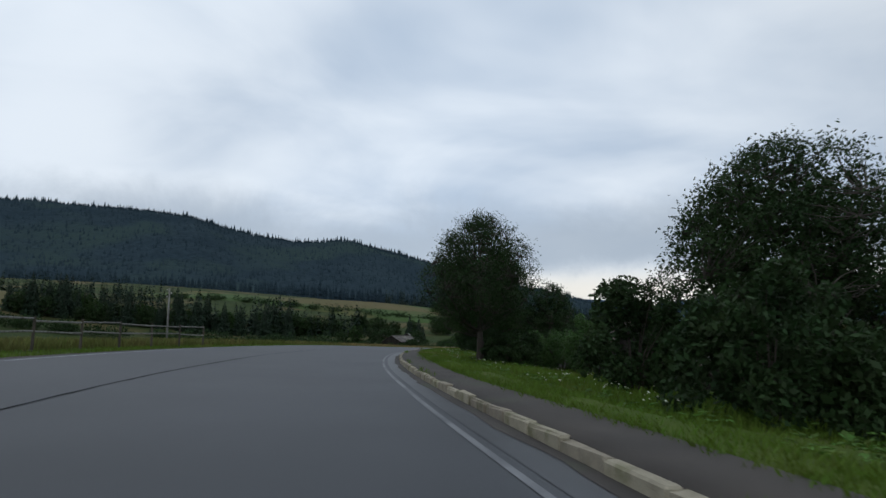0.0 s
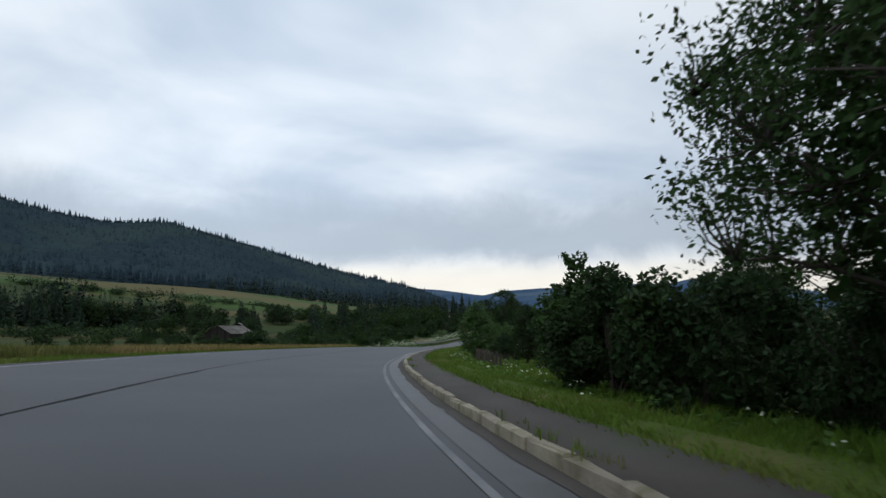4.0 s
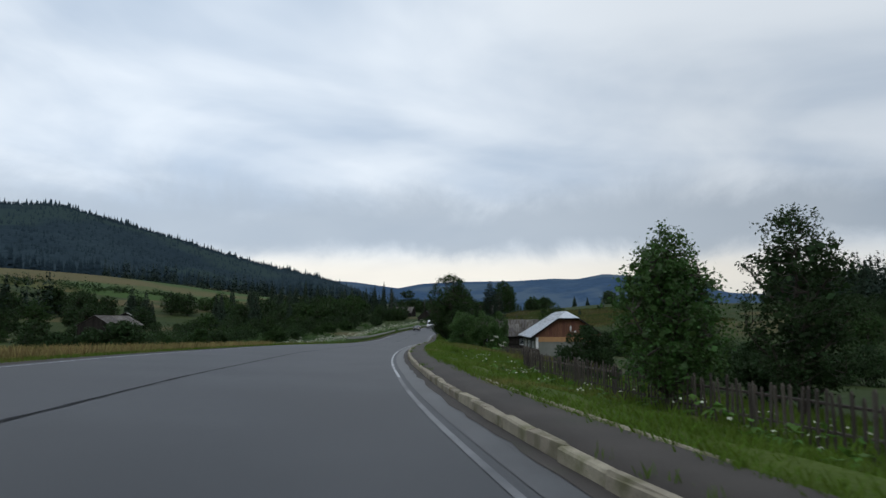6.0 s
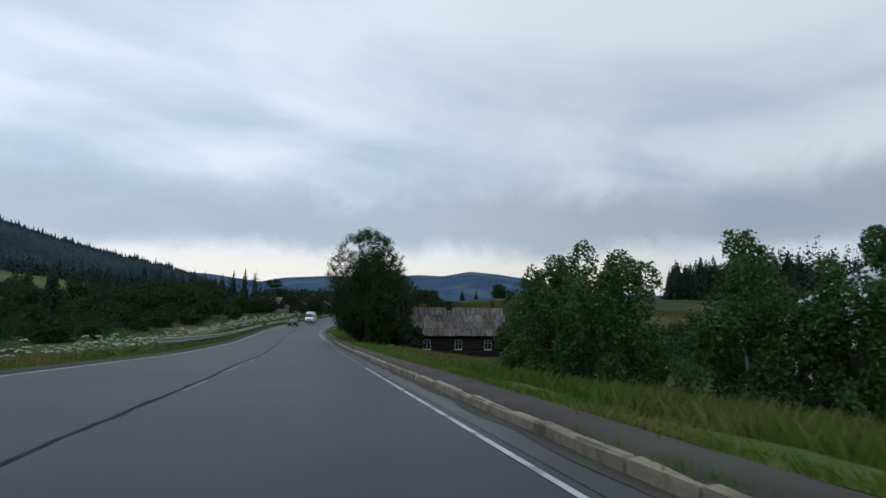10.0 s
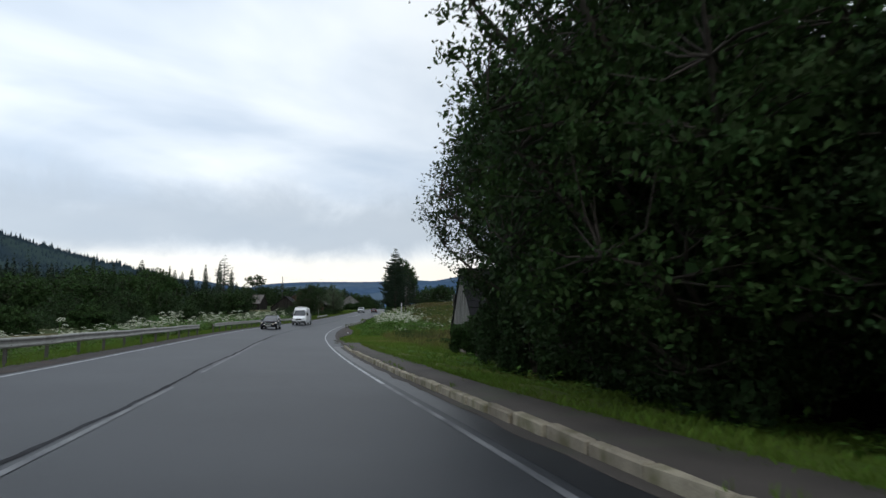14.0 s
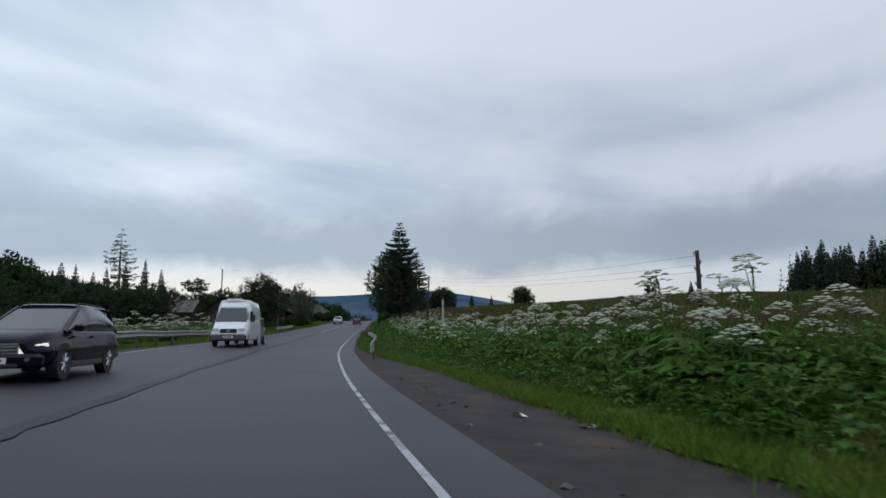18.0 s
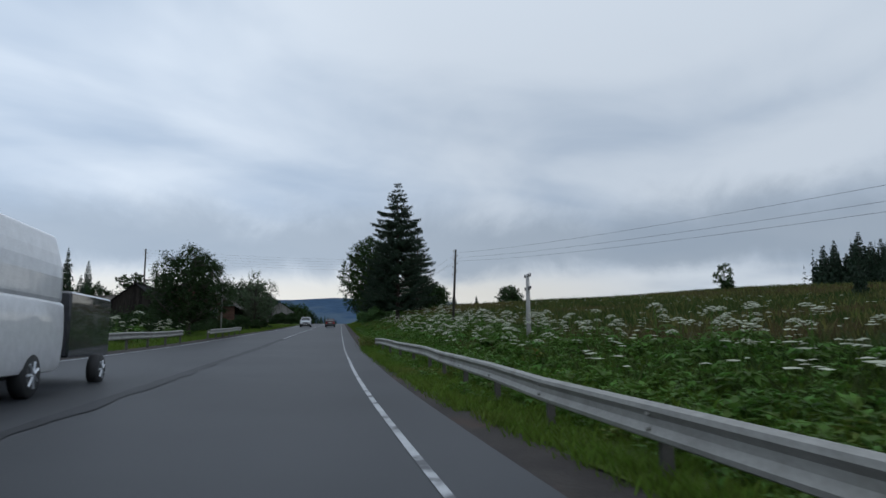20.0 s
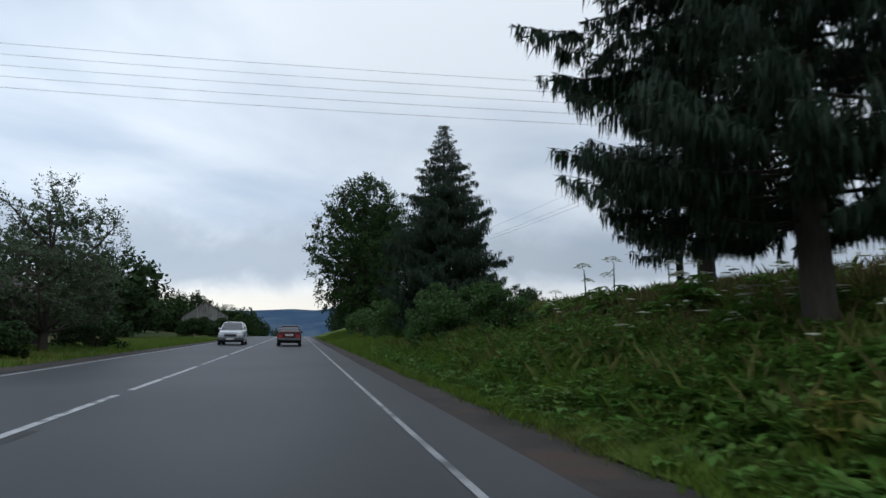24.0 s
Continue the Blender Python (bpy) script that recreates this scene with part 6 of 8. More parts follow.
# ---------------------------------------------------------------- the old log house
def log_house():
    ex, ey = Vector((0.907, -0.42, 0)), Vector((0.42, 0.907, 0))
    o = Vector((42.8, 166.2, 0)) - ex * 0.45 + ey * 0.5
    h = thing("house", frame_at(o, ex, -4.25), "old dark log house with a mossy corrugated roof and white windows", "house")
    Ln, Dp, ez, rz, base = 11.0, 5.2, 2.65, 5.5, 0.45
    part("foundation", B().box(-Ln - 0.05, 0.05, -0.05, Dp + 0.05, -0.3, base, bev=0.05), M_CONC, h, "pale rubble foundation")
    wins = ((-5.95, -5.2), (-2.9, -2.15), (-9.2, -8.45))
    zs = (1.3, 2.3)
    nl = 9
    dz = (ez - base) / nl
    for k in range(nl):
        z = base + dz * (k + 0.5)
        runs, x = [], -Ln
        cut = zs[0] - 0.06 < z < zs[1] + 0.06
        for a, b in sorted(wins):
            if cut:
                runs.append((x, a - 0.02))
                x = b + 0.02
        runs.append((x, 0.0))
        for a, b in runs:
            part("log", B().tube([(a, 0.1, z), (b, 0.1, z)], dz * 0.53, 7, flat=1.0), M_WOODD, h)
        part("log", B().tube([(-0.1, 0.1, z + dz * 0.2), (-0.1, Dp, z + dz * 0.2)], dz * 0.53, 7), M_WOODD, h)
        part("log", B().tube([(-Ln + 0.1, 0.1, z + dz * 0.2), (-Ln + 0.1, Dp, z + dz * 0.2)], dz * 0.53, 7), M_WOODD, h)
    part("back_wall", B().box(-Ln, 0, Dp - 0.2, Dp, base, ez), M_WOODD, h)
    part("room_floor", B().box(-Ln + 0.2, -0.2, 0.2, Dp - 0.2, base, base + 0.1), M_WOODD, h)
    for a, b in wins:
        window(h, a, b, *zs, 0.02)
    c = Dp / 2
    for x in (-0.05, -Ln - 0.02):
        n = 16
        for i in range(n):
            a, b = Dp * i / n + 0.004, Dp * (i + 1) / n - 0.004
            za, zb = [ez + (rz - ez) * (1 - abs(y - c) / (c + 0.5)) - 0.12 for y in (a, b)]
            part("gable_board", B().prism([(a, ez - 0.05), (b, ez - 0.05), (b, zb), (a, za)], x, x + 0.06, "x"), M_WOODD, h)
    part("purlin", B().tube([(-Ln - 0.4, c, rz - 0.12), (0.4, c, rz - 0.12)], 0.08, 6), M_WOODD, h)
    # corrugated sheets, lapped in rows
    sh_l = math.hypot(c + 0.5, rz - ez)
    rows, cols_ = 4, 11
    pl, pw = sh_l / rows, (Ln + 0.9) / cols_
    g = B()
    nxx = 22
    top_, bot_ = [], []
    for j in (0, 1):
        for i in range(nxx + 1):
            top_.append(((i / nxx) * (pw + 0.04), j * (pl + 0.09), 0.022 * math.cos(i / nxx * 2 * math.pi * 7)))
    g.add(top_, [(i, i + 1, nxx + 2 + i, nxx + 1 + i) for i in range(nxx)])
    g.add([(x, y, z - 0.012) for x, y, z in top_], [(nxx + 1 + i, nxx + 2 + i, i + 1, i) for i in range(nxx)])
    g.add([top_[i] for i in range(nxx + 1)] + [(x, y, z - 0.012) for x, y, z in top_[:nxx + 1]], [(i, nxx + 1 + i, nxx + 2 + i, i + 1) for i in range(nxx)])
    sm = g.mesh("roof_sheet", M_SLATE)
    rs = random.Random(8)
    roof = part("roof", B().prism([(-0.42, ez - 0.02), (c, rz - 0.06), (Dp + 0.42, ez - 0.02), (Dp + 0.42, ez - 0.06), (c, rz - 0.12), (-0.42, ez - 0.06)], -Ln - 0.35, 0.35, "x"), M_WOODD, h, "dark roof boarding under the sheets")
    for sgn, y0 in ((1, -0.5), (-1, Dp + 0.5)):
        tilt = math.degrees(math.atan2(rz - ez, c + 0.5))
        for r in range(rows):
            for q in range(cols_):
                ob = new("roof_sheet", sm)
                ob.parent = roof
                m = pose(-Ln - 0.45 + q * pw if sgn > 0 else -Ln - 0.45 + (q + 1) * pw, y0, ez + 0.035, 0, 0, 0 if sgn > 0 else 180) @ pose(0, 0, 0, tilt) @ pose(rs.uniform(-0.012, 0.012), r * pl - 0.05 + rs.uniform(-0.02, 0.02), 0.075 + rs.uniform(0, 0.016) + (q % 2) * 0.01, rs.uniform(-2.9, -1.9), 0, rs.uniform(-0.7, 0.7))
                ob.matrix_local = m
    part("ridge_cap", B().tube([(-Ln - 0.45, c, rz + 0.03), (0.42, c, rz + 0.03)], 0.1, 8), M_SLATE, h, "rounded ridge capping", True)
    ch = part("chimney", B().box(-6.62, -6.0, c - 0.3, c + 0.3, rz - 0.7, rz + 0.62, bev=0.02), M_WOODD, h, "short dark brick chimney")
    part("cap", B().box(-6.7, -5.92, c - 0.38, c + 0.38, rz + 0.62, rz + 0.72, bev=0.02), M_WOODD, ch)


log_house()


# ---------------------------------------------------------------- the grey barn
def barn():
    h = thing("barn", at_road(203.4, 7.75, 0, -0.55), "grey weathered barn with a boarded gable and log walls", "barn")
    half, near, ez, rz, dp = 2.15, 2.85, 1.55, 4.55, 8.0
    n = 18
    rs = random.Random(4)
    for i in range(n):
        a, b = -near + (near + half) * i / n + 0.006, -near + (near + half) * (i + 1) / n - 0.006
        za, zb = [max(ez + 0.05, rz - (y / half if y > 0 else -y / near) * (rz - ez) - 0.1) for y in (a, b)]
        part("gable_board", B().prism([(a, ez - rs.uniform(0, 0.05)), (b, ez - rs.uniform(0, 0.05)), (b, zb), (a, za)], -0.12 - 0.02 * (i % 2), -0.07 + 0.02, "x"), M_WOODG, h)
    for k in range(8):
        z = 0.1 + k * 0.185
        part("log", B().tube([(0.06, -2.65, z), (0.06, 1.2, z + rs.uniform(-0.01, 0.01))], 0.098, 7), M_LOG, h)
        part("log", B().tube([(0.1, -2.6, z + 0.05), (dp, -2.6, z + 0.05)], 0.098, 7), M_WOODD, h)
        part("log", B().tube([(0.3, 1.2, z + 0.05), (dp, 1.2, z + 0.05)], 0.098, 7), M_WOODD, h)
    for i in range(4):
        part("porch_board", B().box(0.02, 0.06, 1.32 + i * 0.17, 1.47 + i * 0.17, -0.05, ez - 0.02), M_WOODG, h)
    part("corner_post", B().box(-0.02, 0.14, 1.9, 2.02, -0.1, ez + 0.1), M_WOODD, h)
    part("tie_beam", B().box(-0.06, 0.1, -near, half, ez - 0.16, ez - 0.03), M_WOODD, h)
    for x in (1.6, 3.4, 5.2):
        part("eave_post", B().box(x, x + 0.1, -3.1, -3.0, -0.3, 1.15), M_WOODG, h)
    roof = part("roof", B().prism([(-near - 0.35, ez - 0.38), (0, rz), (half + 0.2, ez - 0.25), (half + 0.2, ez - 0.33), (0, rz - 0.09), (-near - 0.35, ez - 0.46)], -0.2, dp, "x"), M_ROOFD, h, "steep tarred board roof")
    # shingle boards on both slopes
    sb = [B().box(0, w - 0.012, 0, 0.62, 0, 0.022).mesh("shingle", M_ROOFD) for w in (0.42, 0.55)]
    grey = B().box(0, 0.55 - 0.012, 0, 0.62, 0, 0.026).mesh("shingle", M_SLATE)
    for sgn, reach in ((-1, 4.6), (1, 3.7)):
        tilt = math.degrees(math.atan2(rz - ez + 0.38, near + 0.35)) if sgn < 0 else math.degrees(math.atan2(rz - ez + 0.25, half + 0.2))
        y0, z0 = (-near - 0.38, ez - 0.41) if sgn < 0 else (half + 0.23, ez - 0.28)
        ln = math.hypot(y0, rz - z0)
        for r in range(int(ln / 0.48)):
            x = -0.24 + rs.uniform(0, 0.05)
            while x < (dp - 0.3 if sgn < 0 else 1.2):
                k = rs.randrange(2)
                w = (0.42, 0.55)[k]
                ob = new("shingle", grey if sgn < 0 and 2.9 + (8 - r) * 0.12 < x < 3.7 + (8 - r) * 0.12 and rs.random() < 0.7 else sb[k])
                ob.parent = roof
                m = pose(x, y0, z0, 0, 0, 0) @ (pose(0, 0, 0, tilt) if sgn < 0 else pose(w, 0, 0, 0, 0, 180) @ pose(0, 0, 0, tilt)) @ pose(0, r * 0.48 + rs.uniform(-0.02, 0.02), 0.035 + rs.uniform(0, 0.012), -2.2, 0, rs.uniform(-1, 1))
                ob.matrix_local = m
                x += w
    part("ridge_board", B().box(-0.3, dp, -0.12, 0.12, rz + 0.01, rz + 0.06), M_ROOFD, h)


barn()


# ---------------------------------------------------------------- sheds below the first bend
def shed(name, label, m, wd, ln, ez, rz, roofmat, wallmat, c=None, er=None):
    """c: where the ridge stands across the gable; er: the other eave's height, where it is not the same."""
    h = thing(name, m, label, "shed")
    c, er = c or wd / 2, er or ez
    n = int(wd / 0.28)
    rs = random.Random(int(wd * 10))
    top = lambda x: ez + (rz - ez) * x / c if x < c else er + (rz - er) * (wd - x) / (wd - c)
    for i in range(n):
        a, b = wd * i / n + 0.006, wd * (i + 1) / n - 0.006
        za, zb = top(a) - 0.06, top(b) - 0.06
        part("gable_board", B().prism([(a, -0.3), (b, -0.3), (b, zb), (a, za)], -0.02 * (i % 2), 0.04), wallmat, h)
    part("side_wall", B().box(0, 0.1, 0.05, ln, -0.3, ez), wallmat, h)
    part("side_wall", B().box(wd - 0.1, wd, 0.05, ln, -0.3, er), wallmat, h)
    part("back_wall", B().box(0.1, wd - 0.1, ln - 0.1, ln, -0.3, min(ez, er)), wallmat, h)
    ov = 0.3
    for sgn in (-1, 1):
        k = 9
        for i in range(k):
            y0, y1 = -0.25 + (ln + 0.5) * i / k, -0.25 + (ln + 0.5) * (i + 1) / k - 0.015
            x0, x1 = (-ov, c) if sgn < 0 else (wd + ov, c)
            z0 = ez - (rz - ez) / c * ov if sgn < 0 else er - (rz - er) / (wd - c) * ov
            d = 0.02 + 0.012 * (i % 2)
            part("roof_sheet", B().add([(x0, y0, z0 + d), (x1, y0, rz + d), (x1, y1, rz + d), (x0, y1, z0 + d), (x0, y0, z0 - 0.02), (x1, y0, rz - 0.02), (x1, y1, rz - 0.02), (x0, y1, z0 - 0.02)], [(0, 1, 2, 3), (7, 6, 5, 4), (0, 4, 5, 1), (3, 2, 6, 7), (0, 3, 7, 4), (1, 5, 6, 2)]), roofmat, h)
    part("ridge_board", B().box(c - 0.1, c + 0.1, -0.3, ln + 0.3, rz + 0.02, rz + 0.07), M_WOODD, h)


shed("shed", "tumbledown dark board shed with a rusty tin roof", at_road(29.7, 12.0, 0, -1.25), 4.4, 3.0, 2.0, 3.1, M_RUST, M_WOODD, 1.6, 0.7)
shed("shed", "low board lean-to against the tumbledown shed", at_road(29.9, 16.05, 0, -1.3), 2.4, 3.6, 0.9, 1.5, M_WOODG, M_WOODD)
# a sagging sheet of tin on posts, and a broken paling, before the shed
sheet = thing("tin_sheet", at_road(28.7, 11.5, 0, -1.25), "sagging blue-grey tin sheet propped on posts before the shed", "tin sheet")
cols_ = [(2.4 * u, v * 0.9, 1.32 - 0.72 * u ** 0.7 + (0.34 + 0.09 * math.sin(5 * u)) * v + 0.03 * math.sin(22 * u)) for v in (0, 0.5, 1) for u in np.linspace(0, 1, 19)]
sb_ = B().add(cols_ + [(x, y, z - 0.015) for x, y, z in cols_], [f for r in (0, 19) for i in range(18) for f in ((r + i, r + i + 1, r + i + 20, r + i + 19), (r + i + 57, r + i + 76, r + i + 77, r + i + 58))])
part("sheet", sb_, M_DULLTIN, sheet, smooth=True)
for x, y, z in ((0.15, 0.1, 1.1), (0.15, 0.8, 1.1), (2.2, 0.1, 0.5), (2.2, 0.8, 0.5)):
    part("post", B().tube([(x, y, -0.4), (x + 0.03, y, z)], 0.04, 6), M_WOODD, sheet)
paling = thing("board_fence", at_road(28.9, 13.5, 0, -1.25), "low dark broken board fence before the shed", "fence")
prs = random.Random(44)
for k in range(19):
    if k not in (5, 11, 12):
        part("board", B().box(0.24 * k, 0.24 * k + 0.17, 0, 0.025, -0.5, 0.42 + prs.uniform(-0.14, 0.06), pose(0, 0, 0, prs.uniform(-4, 4), prs.uniform(-3, 3))), M_PICKET, paling)
part("rail", B().box(-0.1, 4.7, 0.03, 0.08, 0.16, 0.24), M_WOODD, paling)
shed("shed", "low collapsed lean-to with grey boards", at_road(34.6, 10.9, 30, -1.25), 1.8, 1.6, 0.8, 1.4, M_WOODG, M_WOODD)
shed("house", "long grey-roofed farmhouse among the valley trees", at_road(199.5, -72, 0, float(land(205, -69)) - 0.1), 7, 13.5, 3.4, 5.4, M_SLATE, M_WOODD)
shed("barn", "grey hay barn in the valley", at_road(244, -96, 25, float(land(244, -96))), 9, 7, 2.6, 5.0, M_WOODG, M_WOODD)
shed("barn", "grey-roofed farm shed in the hamlet", at_road(331, -62, 70, float(land(331, -62))), 8, 6, 2.6, 4.8, M_WOODG, M_WOODG)
shed("barn", "long low farm shed in the hamlet", at_road(300, -84, 40, float(land(300, -84))), 7, 12, 2.2, 4.4, M_SLATE, M_WOODG)
shed("house", "low grey-roofed house behind the larch", at_road(376, -37, 82, float(land(376, -40)) - 0.2), 6.5, 9.5, 2.3, 5.0, M_SLATE, M_WOODD)
shed("house", "small farmhouse far along the straight road", at_road(430, -18, 10, float(land(430, -18))), 7, 8, 2.8, 5.2, M_SLATE, M_WOODG)
shed("house", "brick farmhouse far along the straight road", at_road(462, -24, 5, float(land(462, -24))), 7, 8, 2.8, 5.4, M_RUST, M_WOODG)


shed("shed", "dark old hut beside the round tree", at_road(324, -21.5, 0, 0.3), 6.5, 7, 2.0, 4.6, M_ROOFD, M_WOODD)


def wooden_house():
    h = thing("house", at_road(349.0, -24.2, 0, 0.7), "wooden house with an orange-brown gable and a grey steep roof", "house")
    wd, ln, ez, rz = 11.2, 10.0, 2.5, 6.2
    c = wd / 2
    n = 12
    for k in range(n):
        part("plank", B().box(0, wd, 0.0 + 0.006 * (k % 2), 0.12, ez * k / n + 0.005, ez * (k + 1) / n - 0.005), M_BRICKW, h)
    part("side_wall", B().box(wd - 0.15, wd, 0.13, ln, 0, ez), M_WOODD, h)
    part("side_wall", B().box(0, 0.15, 0.13, ln, 0, ez), M_WOODD, h)
    part("back_wall", B().box(0.15, wd - 0.15, ln - 0.2, ln, 0, ez), M_WOODD, h)
    m = 26
    for i in range(m):
        a, b = wd * i / m + 0.006, wd * (i + 1) / m - 0.006
        za, zb = [ez + (rz - ez) * (1 - abs(x - c) / (c + 0.6)) - 0.12 for x in (a, b)]
        part("gable_board", B().prism([(a, ez + 0.12), (b, ez + 0.12), (b, zb), (a, za)], -0.1 - 0.012 * (i % 2), -0.02), M_BRICKW, h)
    part("beam", B().box(-0.3, wd + 0.3, -0.3, 0.0, ez + 0.0, ez + 0.13), plain("green_paint", (0.05, 0.12, 0.07)), h, "green-painted ledge")
    rb = B().prism([(-0.8, ez - 0.35), (c, rz), (wd + 0.8, ez - 0.35), (wd + 0.8, ez - 0.47), (c, rz - 0.16), (-0.8, ez - 0.47)], -0.6, ln + 0.5)
    part("roof", rb, M_SLATE, h, "grey sheet roof with wide eaves")
    part("chimney", B().box(c + 0.5, c + 1.0, 3.0, 3.5, rz - 1.2, rz + 0.3, bev=0.02), M_WOODD, h)
    for x in (2.0, 5.0, 8.0):
        window(h, x, x + 1.0, 0.9, 2.1, -0.03)


wooden_house()

# ---------------------------------------------------------------- haystack
def haystack():
    h = thing("haystack", Matrix.Translation((38.2, 161.0, float(land_xy(38.2, 161.0)[0]) - 0.05)), "tall brown haystack round a pole on the meadow", "haystack")
    rs = np.random.default_rng(5)
    prof = [(0.62, 0), (0.72, 0.35), (0.74, 0.8), (0.62, 1.25), (0.38, 1.62), (0.14, 1.86), (0.02, 1.95)]
    b = B()
    seg = 18
    vs = [(r * math.cos(6.283 * k / seg) * (1 + rs.normal() * 0.05), r * math.sin(6.283 * k / seg) * (1 + rs.normal() * 0.05), z) for r, z in prof for k in range(seg)]
    b.add(vs, [(i * seg + k, i * seg + (k + 1) % seg, i * seg + seg + (k + 1) % seg, i * seg + seg + k) for i in range(len(prof) - 1) for k in range(seg)])
    part("hay", b, M_HAY, h, smooth=True)
    C = []
    for _ in range(1500):
        k = rs.integers(0, len(prof) - 1)
        u = rs.uniform()
        r, z = prof[k][0] * (1 - u) + prof[k + 1][0] * u, prof[k][1] * (1 - u) + prof[k + 1][1] * u
        a = rs.uniform(0, 6.283)
        C.append((r * math.cos(a), r * math.sin(a), z))
    V, F = rhombs(np.array(C), 0.2, rs, 1.2, 0.08)
    part("loose_straw", fast("loose_straw", V, F, M_HAY), None, h)
    part("pole", B().tube([(0, 0, 1.2), (0.02, 0, 2.15)], 0.035, 6), M_WOODG, h)


haystack()


def heap():
    """A heap under a pale sheet, sagging between what lies beneath."""
    h = thing("covered_heap", at_road(190.6, 11.4, 20), "pale tarpaulin heap under the roadside trees", "tarpaulin")
    n, m_ = 14, 8
    vs = []
    for j in range(m_ + 1):
        for i in range(n + 1):
            u, v = i / n * 2 - 1, j / m_ * 2 - 1
            z = 0.62 * (1 - abs(u) ** 4) * (1 - abs(v) ** 3) + 0.09 * noise.noise((u * 2.2, v * 2.0, 2.0)) + 0.02
            vs.append((u * 0.85, v * 0.6, max(z, 0.0)))
    b = B().add(vs, [(j * (n + 1) + i, j * (n + 1) + i + 1, (j + 1) * (n + 1) + i + 1, (j + 1) * (n + 1) + i) for j in range(m_) for i in range(n)])
    part("tarpaulin", b, M_CONC, h, smooth=True)


heap()


# ---------------------------------------------------------------- fences
def line_points(pts, step):
    """Even steps of (s, n) along a bent line."""
    out = []
    carry = 0.0
    for (s0, n0), (s1, n1) in zip(pts, pts[1:]):
        d = math.hypot(s1 - s0, n1 - n0)
        t = carry
        while t < d:
            out.append((s0 + (s1 - s0) * t / d, n0 + (n1 - n0) * t / d))
            t += step
        carry = t - d
    return out


def picket_fence(pts, label, seed):
    f = thing("picket_fence", Matrix.Identity(4), label, "fence")
    rs = random.Random(seed)
    ms = []
    for k in range(3):
        w, hh = (0.042, 0.052, 0.046)[k], (1.02, 1.08, 0.96)[k]
        ms.append(B().prism([(-w / 2, -0.1), (w / 2, -0.1), (w / 2, hh - 0.06), (0, hh), (-w / 2, hh - 0.06)], -0.011, 0.011).mesh("picket", M_PICKET))
    P = line_points(pts, 0.135)
    tall = lambda s: float(np.interp(s, (66, 88, 98, 108, 120), (0.62, 0.68, 0.95, 0.9, 0.75)))
    for s, n in P[:299]:
        if rs.random() < 0.03:
            continue
        ob = new("picket", ms[rs.randrange(3)])
        ob.parent = f
        ob.matrix_world = Matrix.Translation(G(s, n)) @ pose(0, 0, 0, rs.uniform(-3, 3), rs.uniform(-3.5, 3.5), heading(s) + 78 + rs.uniform(-6, 6)) @ Matrix.Diagonal((1, 1, tall(s) * rs.uniform(0.94, 1.05), 1))
    for (s0, n0), (s1, n1) in zip(pts, pts[1:]):
        for hh in (0.3, 0.78):
            part("rail", B().tube([G(s0, n0 + 0.04) + Vector((0, 0, hh * tall(s0))), G(s1, n1 + 0.04) + Vector((0, 0, hh * tall(s1)))], 0.022, 5), M_PICKET, f)
    for s, n in line_points(pts, 2.4):
        part("post", B().tube([G(s, n + 0.09) - Vector((0, 0, 0.3)), G(s, n + 0.09) + Vector((0, 0, 0.95 * tall(s)))], 0.045, 6), M_PICKET, f)


picket_fence(((68, 5.5), (78, 5.7), (86, 6.1), (92, 6.9), (98, 8.2), (104, 9.7), (108, 10.7)), "leaning grey picket fence along the gardens", 9)
picket_fence(((108.6, 10.6), (114, 10.2), (120, 9.4)), "low dark picket fence before the metal-roofed house", 19)


def rail_fence(label, pts, step, heights, r=0.045, lean=0, mat=None):
    f = thing("rail_fence", Matrix.Identity(4), label, "fence")
    P = line_points(pts, step)
    rs = random.Random(len(P))
    tops = []
    for s, n in P:
        g = G(s, n)
        part("post", B().tube([g - Vector((0, 0, 0.3)), g + Vector((rs.uniform(-0.04, 0.04), 0, max(heights) + 0.12))], [0.06, 0.05], 6), M_PICKET, f)
        tops.append(g)
    for a, b in zip(tops, tops[1:]):
        for hh in heights:
            part("rail", B().tube([a + Vector((0, 0, hh + rs.uniform(-0.05, 0.05))), b + Vector((0, 0, hh + rs.uniform(-0.05, 0.05)))], r, 6), mat or M_WOODG, f)


rail_fence("weathered pole fence along the far verge", ((12, -11.6), (24, -11.6), (42, -11.3)), 3.3, (0.7, 1.15), 0.045)
rail_fence("low pole fence below the broad tree", ((38, 8.2), (46, 9.0), (58, 10.5)), 2.6, (0.35, 0.7), 0.035, mat=M_PICKET)


# ---------------------------------------------------------------- guard rails
RAIL_S, RAIL_N = (255.5, 264, 272, 280, 288, 297.4), (2.25, 2.8, 3.3, 3.6, 3.2, 2.85)


